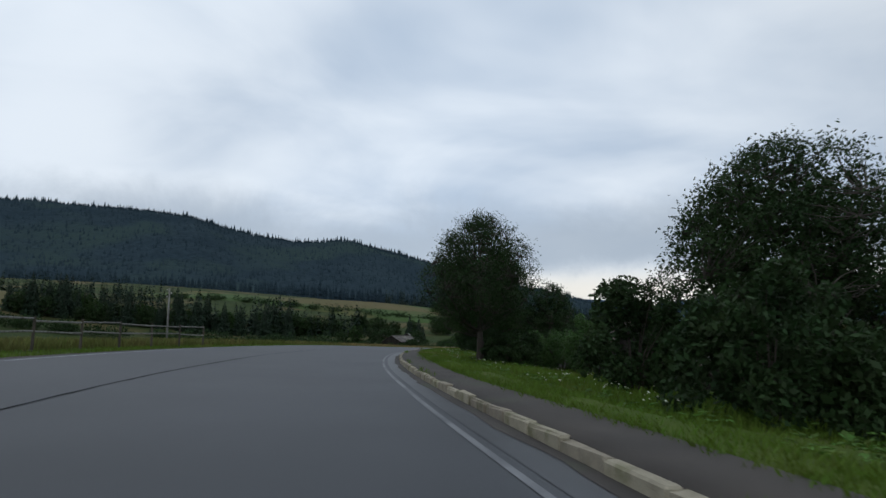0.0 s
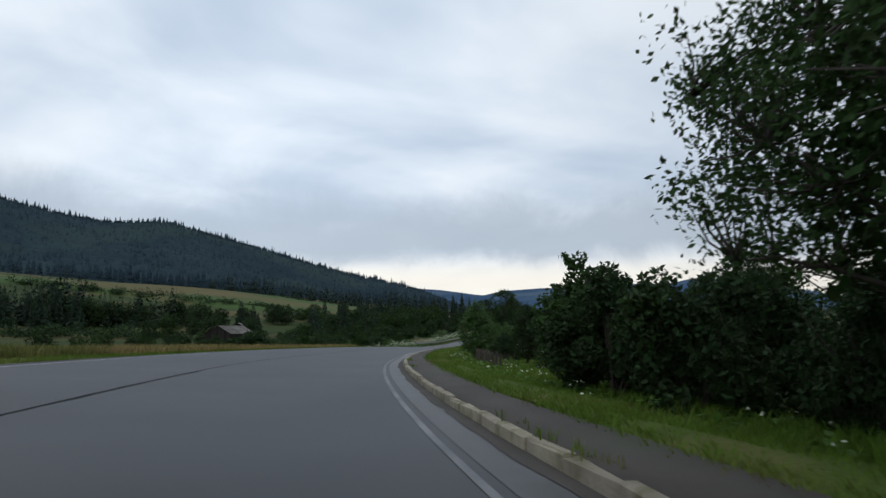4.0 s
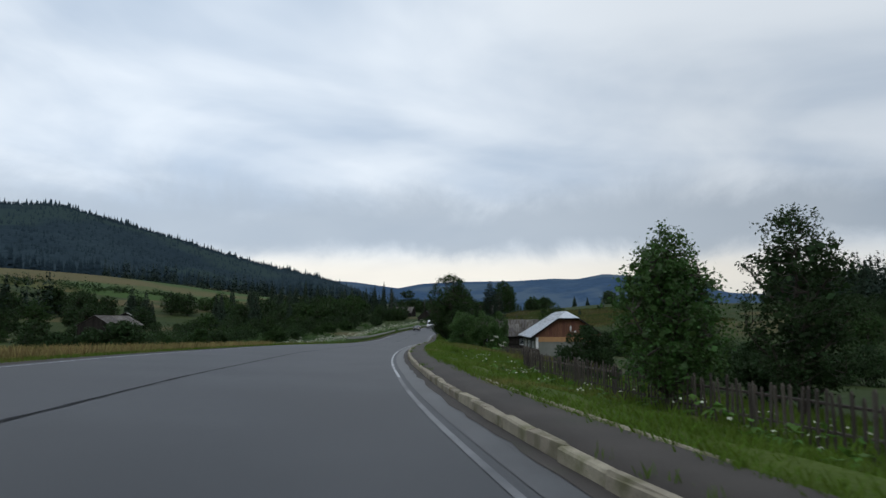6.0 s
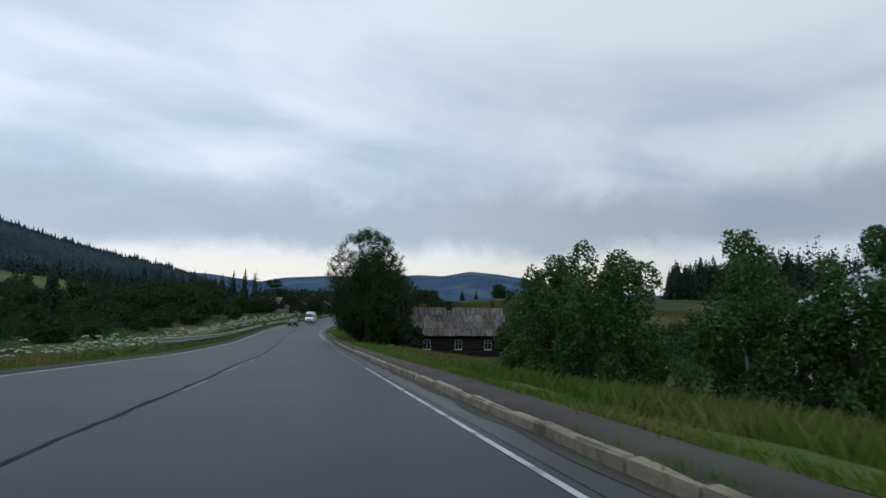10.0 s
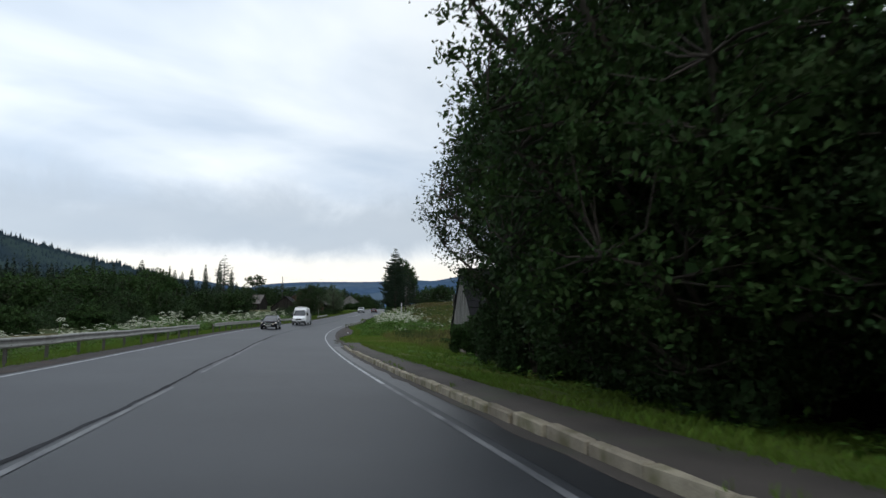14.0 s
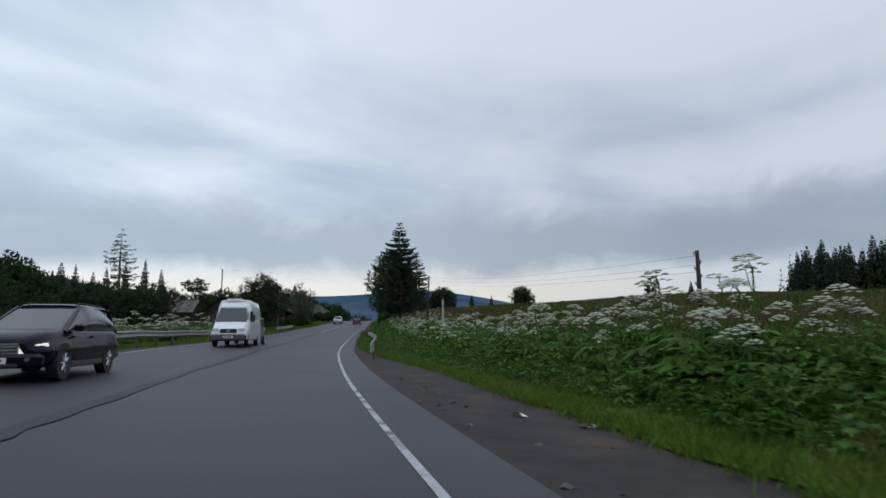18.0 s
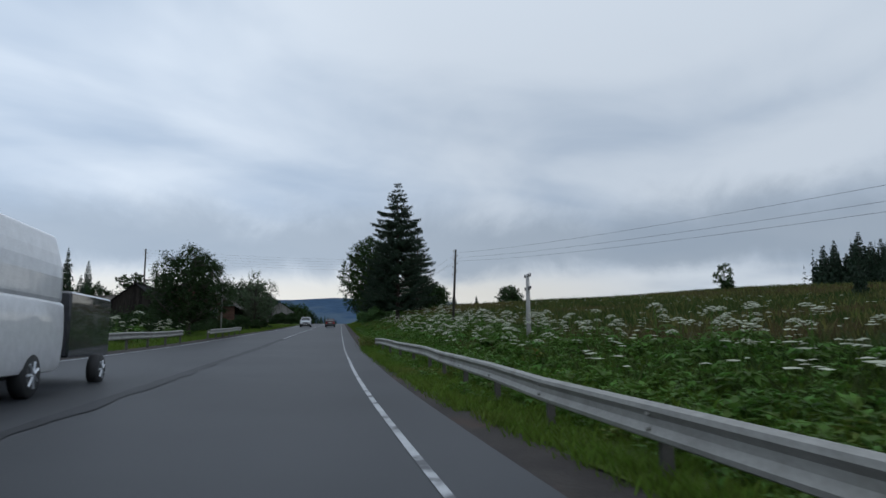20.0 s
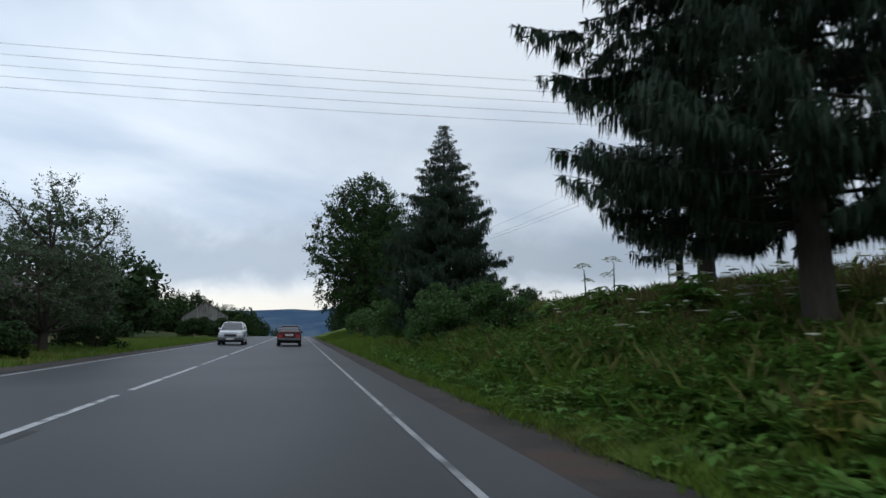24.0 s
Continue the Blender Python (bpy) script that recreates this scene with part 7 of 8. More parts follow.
def guard_rail(label, pts, step=3.0, top=0.68, dip=0.0):
    f = thing("guard_rail", Matrix.Identity(4), label, "guard rail")
    prof = [(0.0, 0.155), (0.05, 0.13), (0.06, 0.09), (0.012, 0.03), (0.012, -0.03), (0.06, -0.09), (0.05, -0.13), (0.0, -0.155)]
    sgn = 1 if pts[0][1] < 0 else -1
    P = line_points(pts, step)
    B0 = [W(s, n, float(cross(s, n)) + top - 0.155 + 0.015 * math.sin(s * 0.7) - dip * max(0.0, min(1.0, (s - pts[-1][0] + 7) / 7))) for s, n in P]
    for i in range(len(P) - 1):
        b = B()
        fs = []
        for j, (p, (s, n)) in enumerate(((B0[i], P[i]), (B0[i + 1], P[i + 1]))):
            _, nr = line(float(s))
            for d in (0.0, -0.012):
                b.v += [(p.x + nr[0] * sgn * (x + d + 0.003 * (i % 2)), p.y + nr[1] * sgn * (x + d + 0.003 * (i % 2)), p.z + z) for x, z in prof]
        k = len(prof)
        for q in range(k - 1):
            fs += [(q, q + 1, 2 * k + q + 1, 2 * k + q), (k + q + 1, k + q, 3 * k + q, 3 * k + q + 1)]
        fs += [(0, 2 * k, 3 * k, k), (k - 1, 2 * k - 1, 4 * k - 1, 3 * k - 1)]
        b.f = fs
        beam = part("beam", b, M_RAIL, f)
        for dz_ in (0.06, -0.06):
            _, nr = line(float(P[i + 1][0]))
            c = B0[i + 1] + Vector((nr[0] * sgn * 0.035, nr[1] * sgn * 0.035, dz_))
            part("bolt", B().tube([c, c + Vector((nr[0] * sgn * 0.035, nr[1] * sgn * 0.035, 0))], 0.018, 6), M_RAIL, beam)
    for (s, n), p in zip(P, B0):
        _, nr = line(float(s))
        q = p - Vector((nr[0] * sgn * 0.1, nr[1] * sgn * 0.1, 0))
        part("post", B().box(-0.05, 0.05, -0.03, 0.03, -0.9, 0.1, Matrix.Translation(q) @ pose(0, 0, 0, 0, 0, heading(s))), M_POST, f)
        part("spacer", B().box(-0.06, 0.06, -0.04, 0.04, -0.08, 0.08, Matrix.Translation((p + q) / 2) @ pose(0, 0, 0, 0, 0, heading(s))), M_RAIL, f)


guard_rail("galvanised guard rail along the outer edge", ((154, -8.1), (180, -8.1), (205, -8.2), (223, -8.3)), top=0.77)
guard_rail("galvanised guard rail along the outer edge", ((229.6, -8.4), (262, -8.5), (299, -7.9)), top=0.76)
guard_rail("short galvanised guard rail before the houses", ((304.3, -7.5), (321, -7.7)), top=0.72)
guard_rail("dull galvanised guard rail beside the hogweed bank", tuple(zip(RAIL_S, RAIL_N)), top=0.56, dip=0.16)


# ---------------------------------------------------------------- poles and wires
def pole(label, p, top, r=0.11, mat=None, arms=0, pins=5, turn=0.0, name="utility_pole", lean=(0, 0)):
    g = float(land_xy(p[0], p[1])[0]) - 0.3
    m = pose(p[0], p[1], g, 0, 0, turn)
    m[0][2], m[1][2] = lean[0] / (top - g), lean[1] / (top - g)
    h = thing(name, m, label, "utility pole")
    Ht = top - g
    part("shaft", B().tube([(0, 0, 0), (0.02, 0, Ht * 0.5), (0, 0, Ht)], [r, r * 0.9, r * 0.72], 10 if mat is None else 8), mat or M_POLE, h, smooth=True)
    if arms:
        for k in range(arms):
            z = Ht - 0.12 - k * 0.62
            arm = part("cross_arm", B().box(-0.5, 0.5, -0.03, 0.03, z - 0.025, z + 0.025, bev=0.005), M_POST, h, "thin steel cross-arm")
            for x in (-0.48, -0.2, 0.2, 0.48):
                part("insulator", B().tube([(x, 0, z + 0.02), (x, 0, z + 0.08), (x, 0, z + 0.14)], [0.02, 0.038, 0.018], 8), M_TRIM, arm)
    else:
        for k in range(pins):
            z = Ht - 0.25 - k * 0.32
            sx = 1 if k % 2 else -1
            pin = part("insulator_pin", B().tube([(0, 0, z), (sx * 0.2, 0, z), (sx * 0.22, 0, z + 0.1)], 0.015, 5), M_WIRE, h)
            part("insulator", B().tube([(sx * 0.22, 0, z + 0.06), (sx * 0.22, 0, z + 0.13), (sx * 0.22, 0, z + 0.19)], [0.03, 0.045, 0.02], 8), M_CONC, pin)
    return h


pole("dark tarred wooden pole standing in the meadow", (64.8, 237.5), 2.75)
pole("dark tarred wooden pole among the meadow grass", (58.6, 209.8), 2.78, 0.1, pins=3)
pole("dark tarred wooden pole on the bank, leaning a little", (84.8, 289.2), 6.95, pins=7, lean=(0.45, -0.4))
pole("short pale concrete post in the meadow", (33.4, 119.7), 0.05, 0.055, M_CONC, pins=0, name="post")
pole("pale concrete pole with two cross-arms", (74.1, 270.2), 2.65, 0.12, M_CONC, 2, turn=60)
pole("dark wooden pole beyond the far verge", tuple(W(57.6, -22.8)[:2]), float(W(57.6, 0).z) + 5.7, 0.1, M_WOODG, pins=3)
pole("grey wooden pole in front of the wooden house", tuple(W(330, -11.3)[:2]), float(W(330, 0).z) + 5.7, 0.09, M_WOODG, pins=3)
pole("dark wooden pole further along the bank", tuple(W(372, 12)[:2]), float(W(372, 0).z) + 8.6, pins=5)
pole("wooden pole beside the gardens", tuple(W(343, -23)[:2]), float(W(343, 0).z) + 10.2, pins=4)
pole("wooden pole behind the spruces", tuple(W(338.5, 11.0)[:2]), float(W(338.5, 0).z) + 8.9, pins=4)


def wire(a, b, sag, group):
    a, b = Vector(a), Vector(b)
    pts = [a.lerp(b, u) - Vector((0, 0, sag * 4 * u * (1 - u))) for u in np.linspace(0, 1, 14)]
    o = new("overhead_wire", B().tube(pts, 0.005, 4).mesh("overhead_wire", M_WIRE))
    tagged(o, "thin dark overhead wire between two poles", "wire", group)


for dz_, sx in ((-0.25, -0.2), (-0.6, 0.2), (-0.95, -0.2)):
    wire((64.8 + sx, 237.5, 2.75 + dz_), (85.25 + sx, 288.8, 6.95 + dz_), 0.5, "wires along the bank")
    q = W(372, 12)
    wire((85.25 + sx, 288.8, 6.95 + dz_), (q.x + sx, q.y, float(W(372, 0).z) + 8.5 + dz_), 0.6, "wires along the bank")
for k in range(5):
    a, b = W(343, -23), W(338.5, 11.0)
    wire((a.x, a.y, a.z + 10.0 - 0.33 * k), (b.x, b.y, b.z + 8.7 - 0.33 * k), 0.25, "wires over the road")


# ---------------------------------------------------------------- vehicles
def loft(b, rings):
    n = len(rings[0])
    vs = [p for r in rings for p in r]
    fs = [(i * n + k, i * n + (k + 1) % n, i * n + n + (k + 1) % n, i * n + n + k) for i in range(len(rings) - 1) for k in range(n)]
    fs += [tuple(range(n - 1, -1, -1)), tuple(range((len(rings) - 1) * n, len(rings) * n))]
    return b.add(vs, fs)


def ring(y, z0, z1, w0, w1, r=0.1):
    """A cross-section across the car at y, from z0 to z1, with half-widths at the foot and at the top, rounded at sill and shoulder."""
    half = [(w0 - r, z0), (w0 - r * 0.35, z0 + r * 0.2), (w0, z0 + r)]
    for u in (0.35, 0.55, 0.75):
        half.append((w0 + (w1 - w0) * u * u + 0.025 * math.sin(math.pi * u), z0 + r + (z1 - z0 - 1.7 * r) * u))
    half += [(w1, z1 - r * 0.7), (w1 - r * 0.12, z1 - r * 0.35), (w1 - r * 0.4, z1 - r * 0.1), (w1 - r, z1), (w1 * 0.45, z1 + 0.012)]
    return [(x, y, z) for x, z in half] + [(-x, y, z) for x, z in reversed(half)]


def dense(rows, k=5):
    """More sections between the given ones, on a smooth curve through them."""
    P = np.array(rows, float)
    P = np.vstack([2 * P[0] - P[1], P, 2 * P[-1] - P[-2]])
    out = []
    for i in range(1, len(P) - 2):
        for u in np.arange(k) / k:
            c = 0.5 * (2 * P[i] + (P[i + 1] - P[i - 1]) * u + (2 * P[i - 1] - 5 * P[i] + 4 * P[i + 1] - P[i + 2]) * u * u + (3 * P[i] - P[i - 1] - 3 * P[i + 1] + P[i + 2]) * u ** 3)
            out.append(tuple(np.clip(c, np.minimum(P[i], P[i + 1]) - 0.03, np.maximum(P[i], P[i + 1]) + 0.03)))
    return out + [tuple(P[-2])]


def wheel(parent, x, y, r, w=0.2):
    ty = part("wheel", B().tube([(x - w / 2, y, r), (x - w / 2 + 0.03, y, r), (x + w / 2 - 0.03, y, r), (x + w / 2, y, r)], [r * 0.88, r, r, r * 0.88], 20), M_BLACK, parent, "black tyre", True)
    sx = 1 if x > 0 else -1
    part("rim", B().tube([(x + sx * (w / 2 - 0.01), y, r), (x + sx * (w / 2 + 0.004), y, r)], [r * 0.64, r * 0.6], 16), M_TRIM, ty)
    sp = B()
    for k in range(7):
        a = 6.283 * k / 7
        c0, c1 = (x + sx * (w / 2 + 0.012), y + math.cos(a) * r * 0.1, r + math.sin(a) * r * 0.1), (x + sx * (w / 2 + 0.008), y + math.cos(a) * r * 0.6, r + math.sin(a) * r * 0.6)
        sp.tube([c0, c1], 0.022, 4)
    part("wheel_spokes", sp, M_SILVER, ty)


def crease(ob, deg=38):
    ob.data.shade_smooth()
    ob.data.set_sharp_from_angle(angle=radians(deg))
    return ob


def vehicle(name, label, m, paint, L_, Wd, Ht, body, cabin, wheels, wr, bonnet=None, wagon=False, category="car"):
    """body: rings (y, z0, z1, w0, w1) from the tail to the nose; cabin the same for the glasshouse; the nose points to +y."""
    h = thing(name, m, label, category)
    crease(part("body", loft(B(), [ring(*r) for r in dense(body)]), paint, h))
    part("sill", B().box(-Wd / 2 - 0.005, Wd / 2 + 0.005, wheels[0] + 0.4, wheels[1] - 0.4, 0.2, 0.36, bev=0.03), M_TRIM, h)
    for sx in (-1, 1):
        for y in wheels:
            part("wheel_arch", B().tube([(sx * (Wd / 2 - 0.2), y, wr + 0.02), (sx * (Wd / 2 + 0.012), y, wr + 0.02)], wr * 1.17, 20), M_BLACK, h)
    crease(part("glasshouse", loft(B(), [ring(*r, 0.06) for r in dense(cabin)]), M_SCREEN, h, "dark window band"))
    # roof skin and pillars over the glass
    top = [r for r in cabin if r[2] > Ht - 0.16]
    y0, y1 = top[0][0], top[-1][0]
    w = top[0][4]
    part("roof", loft(B(), [ring(y0 - 0.05, Ht - 0.1, Ht - 0.01, w - 0.02, w - 0.06, 0.04), ring(y0 + 0.1, Ht - 0.09, Ht + 0.02, w, w - 0.04, 0.04), ring(y1 - 0.1, Ht - 0.09, Ht + 0.02, w, w - 0.04, 0.04), ring(y1 + 0.05, Ht - 0.1, Ht - 0.01, w - 0.02, w - 0.06, 0.04)]), paint, h)
    zb = cabin[0][1]
    a, z = cabin[0], cabin[-1]
    for sx in (-1, 1):
        for (ya, yb) in ((a[0], y0), (z[0], y1), ((y0 + y1) / 2, (y0 + y1) / 2)):
            part("pillar", B().tube([(sx * (a[3] - 0.01), ya, zb), (sx * (w - 0.0), yb, Ht - 0.05)], 0.04, 5), paint, h)
        part("mirror", B().box(sx * (Wd / 2 + 0.02) - 0.09, sx * (Wd / 2 + 0.02) + 0.09, z[0] - 0.45, z[0] - 0.33, zb + 0.02, zb + 0.16, bev=0.03), paint, h)
        for y in wheels:
            wheel(h, sx * (Wd / 2 - 0.1), y, wr)
    yt, yn = body[0][0], body[-1][0]
    part("rear_bumper", B().box(-Wd / 2 + 0.04, Wd / 2 - 0.04, yt - 0.1, yt + 0.15, 0.3, 0.52, bev=0.05), M_TRIM, h)
    part("front_bumper", B().box(-Wd / 2 + 0.04, Wd / 2 - 0.04, yn - 0.15, yn + 0.1, 0.24, 0.5, bev=0.06), paint if wagon else M_TRIM, h)
    zr, zf = body[0][2] - 0.24, body[-1][2] - (0.12 if wagon else 0.2)
    for sx in (-1, 1):
        part("tail_lamp", B().box(sx * (Wd / 2 - 0.22) - 0.16, sx * (Wd / 2 - 0.22) + 0.16, yt - 0.03, yt + 0.1, zr - 0.08, zr + 0.1, bev=0.02), M_LAMPR, h, "red tail lamp")
        if wagon:
            # swept lamps, drawn back and up along the wings
            part("headlamp", B().add([(sx * 0.42, yn + 0.03, zf - 0.08), (sx * 0.72, yn - 0.08, zf - 0.05), (sx * 0.8, yn - 0.3, zf + 0.06), (sx * 0.78, yn - 0.3, zf + 0.12), (sx * 0.66, yn - 0.12, zf + 0.09), (sx * 0.42, yn + 0.0, zf + 0.04), (sx * 0.42, yn - 0.25, zf - 0.02), (sx * 0.7, yn - 0.4, zf + 0.05)],
                                             [(0, 1, 4, 5), (1, 2, 3, 4), (5, 4, 7, 6), (4, 3, 7), (0, 6, 7, 1), (1, 7, 2), (2, 7, 3), (0, 5, 6)]), M_LIT, h, "lit headlamp")
        else:
            part("headlamp", B().box(sx * (Wd / 2 - 0.26) - 0.18, sx * (Wd / 2 - 0.26) + 0.18, yn - 0.12, yn + 0.05, zf - 0.07, zf + 0.09, bev=0.03), M_LAMPW, h, "clear headlamp")
    gr = part("grille", B().box(-Wd / 2 + 0.48, Wd / 2 - 0.48, yn - 0.05, yn + 0.02, zf - 0.1, zf + 0.08, bev=0.01), M_BLACK, h)
    if wagon:
        part("grille_frame", B().rim(-Wd / 2 + 0.44, Wd / 2 - 0.44, zf - 0.13, zf + 0.11, 0.03, yn - 0.02, yn + 0.035), M_CHROME, gr, "chrome grille surround")
        for z_ in (-0.07, -0.01, 0.05):
            part("grille_bar", B().box(-Wd / 2 + 0.47, Wd / 2 - 0.47, yn + 0.012, yn + 0.032, zf + z_ - 0.014, zf + z_ + 0.014), M_CHROME, gr)
        part("air_intake", B().box(-0.45, 0.45, yn + 0.06, yn + 0.106, 0.26, 0.33, bev=0.01), M_BLACK, h)
        for sx in (-1, 1):
            part("roof_rail", B().tube([(sx * (w - 0.1), y0 + 0.1, Ht), (sx * (w - 0.1), y0 + 0.2, Ht + 0.05), (sx * (w - 0.1), y1 - 0.2, Ht + 0.05), (sx * (w - 0.1), y1 - 0.1, Ht)], 0.018, 6), M_BLACK, h)
            for yy in (-0.35, 0.75):
                part("door_handle", B().box(sx * Wd / 2 - 0.01, sx * Wd / 2 + 0.03, yy, yy + 0.2, 0.8, 0.835, bev=0.008), paint, h)
            part("fog_lamp", B().tube([(sx * 0.6, yn + 0.08, 0.4), (sx * 0.6, yn + 0.112, 0.4)], 0.045, 10), M_TRIM, h)
    for y, s in ((yt - 0.045, -1), (yn + 0.105, 1)):
        zz = 0.7 if s < 0 else 0.38
        pl = part("number_plate", B().box(-0.26, 0.26, y - 0.012, y + 0.012, zz - 0.055, zz + 0.055), M_PLATE, h, "white number plate")
        part("plate_bar", B().box(-0.2, 0.2, y + s * 0.013, y + s * 0.016, zz - 0.022, zz + 0.022), M_BLACK, pl)
    return h


SEDAN_BODY = ((-2.05, 0.36, 0.86, 0.74, 0.7), (-1.95, 0.25, 0.96, 0.8, 0.75), (-1.2, 0.2, 0.98, 0.83, 0.8), (0.4, 0.2, 0.95, 0.83, 0.8), (1.2, 0.2, 0.9, 0.83, 0.78), (1.9, 0.25, 0.8, 0.8, 0.73), (2.05, 0.34, 0.7, 0.74, 0.68))
SEDAN_CAB = ((-1.45, 0.92, 0.97, 0.74, 0.7), (-0.95, 0.92, 1.36, 0.75, 0.58), (-0.3, 0.92, 1.4, 0.76, 0.6), (0.35, 0.92, 1.36, 0.75, 0.58), (1.0, 0.9, 0.95, 0.73, 0.7))
SUV_BODY = ((-2.2, 0.42, 1.05, 0.82, 0.78), (-2.1, 0.32, 1.12, 0.88, 0.84), (-1.0, 0.28, 1.14, 0.92, 0.88), (0.8, 0.28, 1.12, 0.92, 0.88), (1.4, 0.28, 1.06, 0.92, 0.86), (2.1, 0.32, 0.96, 0.88, 0.8), (2.25, 0.42, 0.84, 0.8, 0.72))
SUV_CAB = ((-2.1, 1.08, 1.14, 0.82, 0.78), (-1.85, 1.08, 1.64, 0.83, 0.66), (-0.6, 1.08, 1.7, 0.84, 0.68), (0.3, 1.08, 1.66, 0.83, 0.66), (1.15, 1.06, 1.12, 0.82, 0.78))
WAGON_BODY = ((-2.25, 0.34, 0.86, 0.72, 0.66, 0.14), (-2.15, 0.26, 0.95, 0.82, 0.77, 0.14), (-1.6, 0.22, 0.97, 0.86, 0.81, 0.12), (0.5, 0.22, 0.96, 0.87, 0.8, 0.12), (0.95, 0.22, 0.97, 0.87, 0.78, 0.16), (1.6, 0.24, 0.93, 0.86, 0.75, 0.2), (1.95, 0.27, 0.86, 0.83, 0.69, 0.2), (2.15, 0.31, 0.78, 0.76, 0.62, 0.18), (2.24, 0.36, 0.7, 0.66, 0.54, 0.15))
WAGON_CAB = ((-2.2, 0.9, 0.96, 0.76, 0.72), (-1.92, 0.9, 1.36, 0.77, 0.6), (-1.3, 0.9, 1.47, 0.79, 0.62), (-0.4, 0.9, 1.51, 0.79, 0.63), (-0.05, 0.9, 1.46, 0.78, 0.59), (0.48, 0.9, 1.24, 0.77, 0.64), (1.1, 0.88, 0.95, 0.76, 0.7))
VAN_BODY = ((-2.9, 0.4, 1.45, 0.9, 0.9), (-2.8, 0.35, 1.5, 0.94, 0.94), (1.2, 0.35, 1.5, 0.95, 0.94), (1.95, 0.35, 1.38, 0.95, 0.88), (2.6, 0.35, 1.1, 0.93, 0.82), (2.8, 0.4, 0.92, 0.88, 0.78))


def van(label, m):
    h = thing("van", m, label, "van")
    crease(part("body", loft(B(), [ring(*r) for r in dense(VAN_BODY, 3)]), M_VANW, h))
    part("cargo_box", loft(B(), [ring(-2.88, 1.4, 2.5, 0.9, 0.78, 0.12), ring(-2.7, 1.4, 2.6, 0.94, 0.82, 0.14), ring(0.7, 1.4, 2.62, 0.94, 0.82, 0.14), ring(0.95, 1.4, 2.58, 0.93, 0.8, 0.14)]), M_VANW, h, "tall white cargo body")
    part("cab_shell", loft(B(), [ring(0.9, 1.38, 2.5, 0.93, 0.78, 0.1), ring(1.25, 1.3, 2.3, 0.92, 0.74, 0.1), ring(1.35, 1.3, 2.2, 0.92, 0.73, 0.1)]), M_VANW, h)
    part("windscreen", B().add([(-0.83, 2.0, 1.36), (0.83, 2.0, 1.36), (0.7, 1.38, 2.14), (-0.7, 1.38, 2.14), (-0.85, 1.3, 1.36), (0.85, 1.3, 1.36), (0.72, 1.3, 2.14), (-0.72, 1.3, 2.14)], [(0, 1, 2, 3), (1, 5, 6, 2), (4, 0, 3, 7), (5, 4, 7, 6), (3, 2, 6, 7), (0, 4, 5, 1)]), M_SCREEN, h, "large dark windscreen")
    for sx in (-1, 1):
        part("door_window", B().box(sx * 0.955 - 0.012, sx * 0.955 + 0.012, 0.75, 1.5, 1.4, 1.95, bev=0.004), M_GLASS, h)
        part("mirror", B().box(sx * 1.12 - 0.1, sx * 1.12 + 0.1, 1.55, 1.66, 1.35, 1.75, bev=0.03), M_BLACK, h, "black door mirror")
        part("headlamp", B().box(sx * 0.66 - 0.2, sx * 0.66 + 0.2, 2.62, 2.8, 0.78, 1.0, bev=0.05), M_LAMPW, h, "clear headlamp")
        for y in (-1.8, 1.9):
            wheel(h, sx * 0.85, y, 0.34, 0.22)
    part("grille", B().box(-0.44, 0.44, 2.72, 2.83, 0.72, 0.95, bev=0.03), M_BLACK, h)
    part("badge", B().tube([(0, 2.83, 0.84), (0, 2.85, 0.84)], 0.09, 16), M_CHROME, h, "round chrome badge")
    part("front_bumper", B().box(-0.93, 0.93, 2.6, 2.92, 0.3, 0.66, bev=0.08), M_TRIM, h)
    pl = part("number_plate", B().box(-0.26, 0.26, 2.92, 2.94, 0.46, 0.57), M_PLATE, h, "white number plate")
    part("plate_bar", B().box(-0.2, 0.2, 2.94, 2.944, 0.49, 0.54), M_BLACK, pl)
    part("cowl", B().box(-0.8, 0.8, 1.96, 2.06, 1.33, 1.39, bev=0.015), M_BLACK, h, "black cowl under the windscreen")
    part("roof_bar", B().box(-0.42, 0.42, 1.0, 1.12, 2.6, 2.68, bev=0.025), M_VANW, h)
    for sx in (-0.4, 0.4):
        part("roof_vent", B().box(sx - 0.08, sx + 0.08, 0.2, 0.4, 2.62, 2.68, bev=0.02), M_TRIM, h)
    t = thing("trailer", m @ pose(0, -5.0, 0), "small dark box trailer hitched behind the white van", "trailer")
    part("box", B().box(-0.75, 0.75, -1.2, 1.2, 0.55, 1.75, bev=0.04), M_DARKP, t)
    part("drawbar", B().tube([(0, 1.2, 0.5), (0, 2.05, 0.5)], 0.04, 6), M_BLACK, t)
    for sx in (-1, 1):
        wheel(t, sx * 0.85, -0.1, 0.3)


def on_road(s, n, back=False):
    return at_road(s, n, 180 if back else 0, float(cross(s, n)) + 0.004)


vehicle("car", "dark red saloon car driving ahead in the lane", on_road(370.2, -0.55), M_RED, 4.1, 1.66, 1.4, SEDAN_BODY, SEDAN_CAB, (-1.25, 1.3), 0.29)
vehicle("car", "silver off-road car coming the other way", on_road(373.5, -4.8, True), M_SILVER, 4.5, 1.84, 1.7, SUV_BODY, SUV_CAB, (-1.35, 1.4), 0.35)
vehicle("car", "shiny black estate car coming the other way with lit headlamps", on_road(244.9, -5.5, True), M_BLACKP, 4.5, 1.72, 1.5, WAGON_BODY, WAGON_CAB, (-1.35, 1.35), 0.31, wagon=True)
van("white high-roofed delivery van coming the other way", on_road(268.5, -4.9, True))


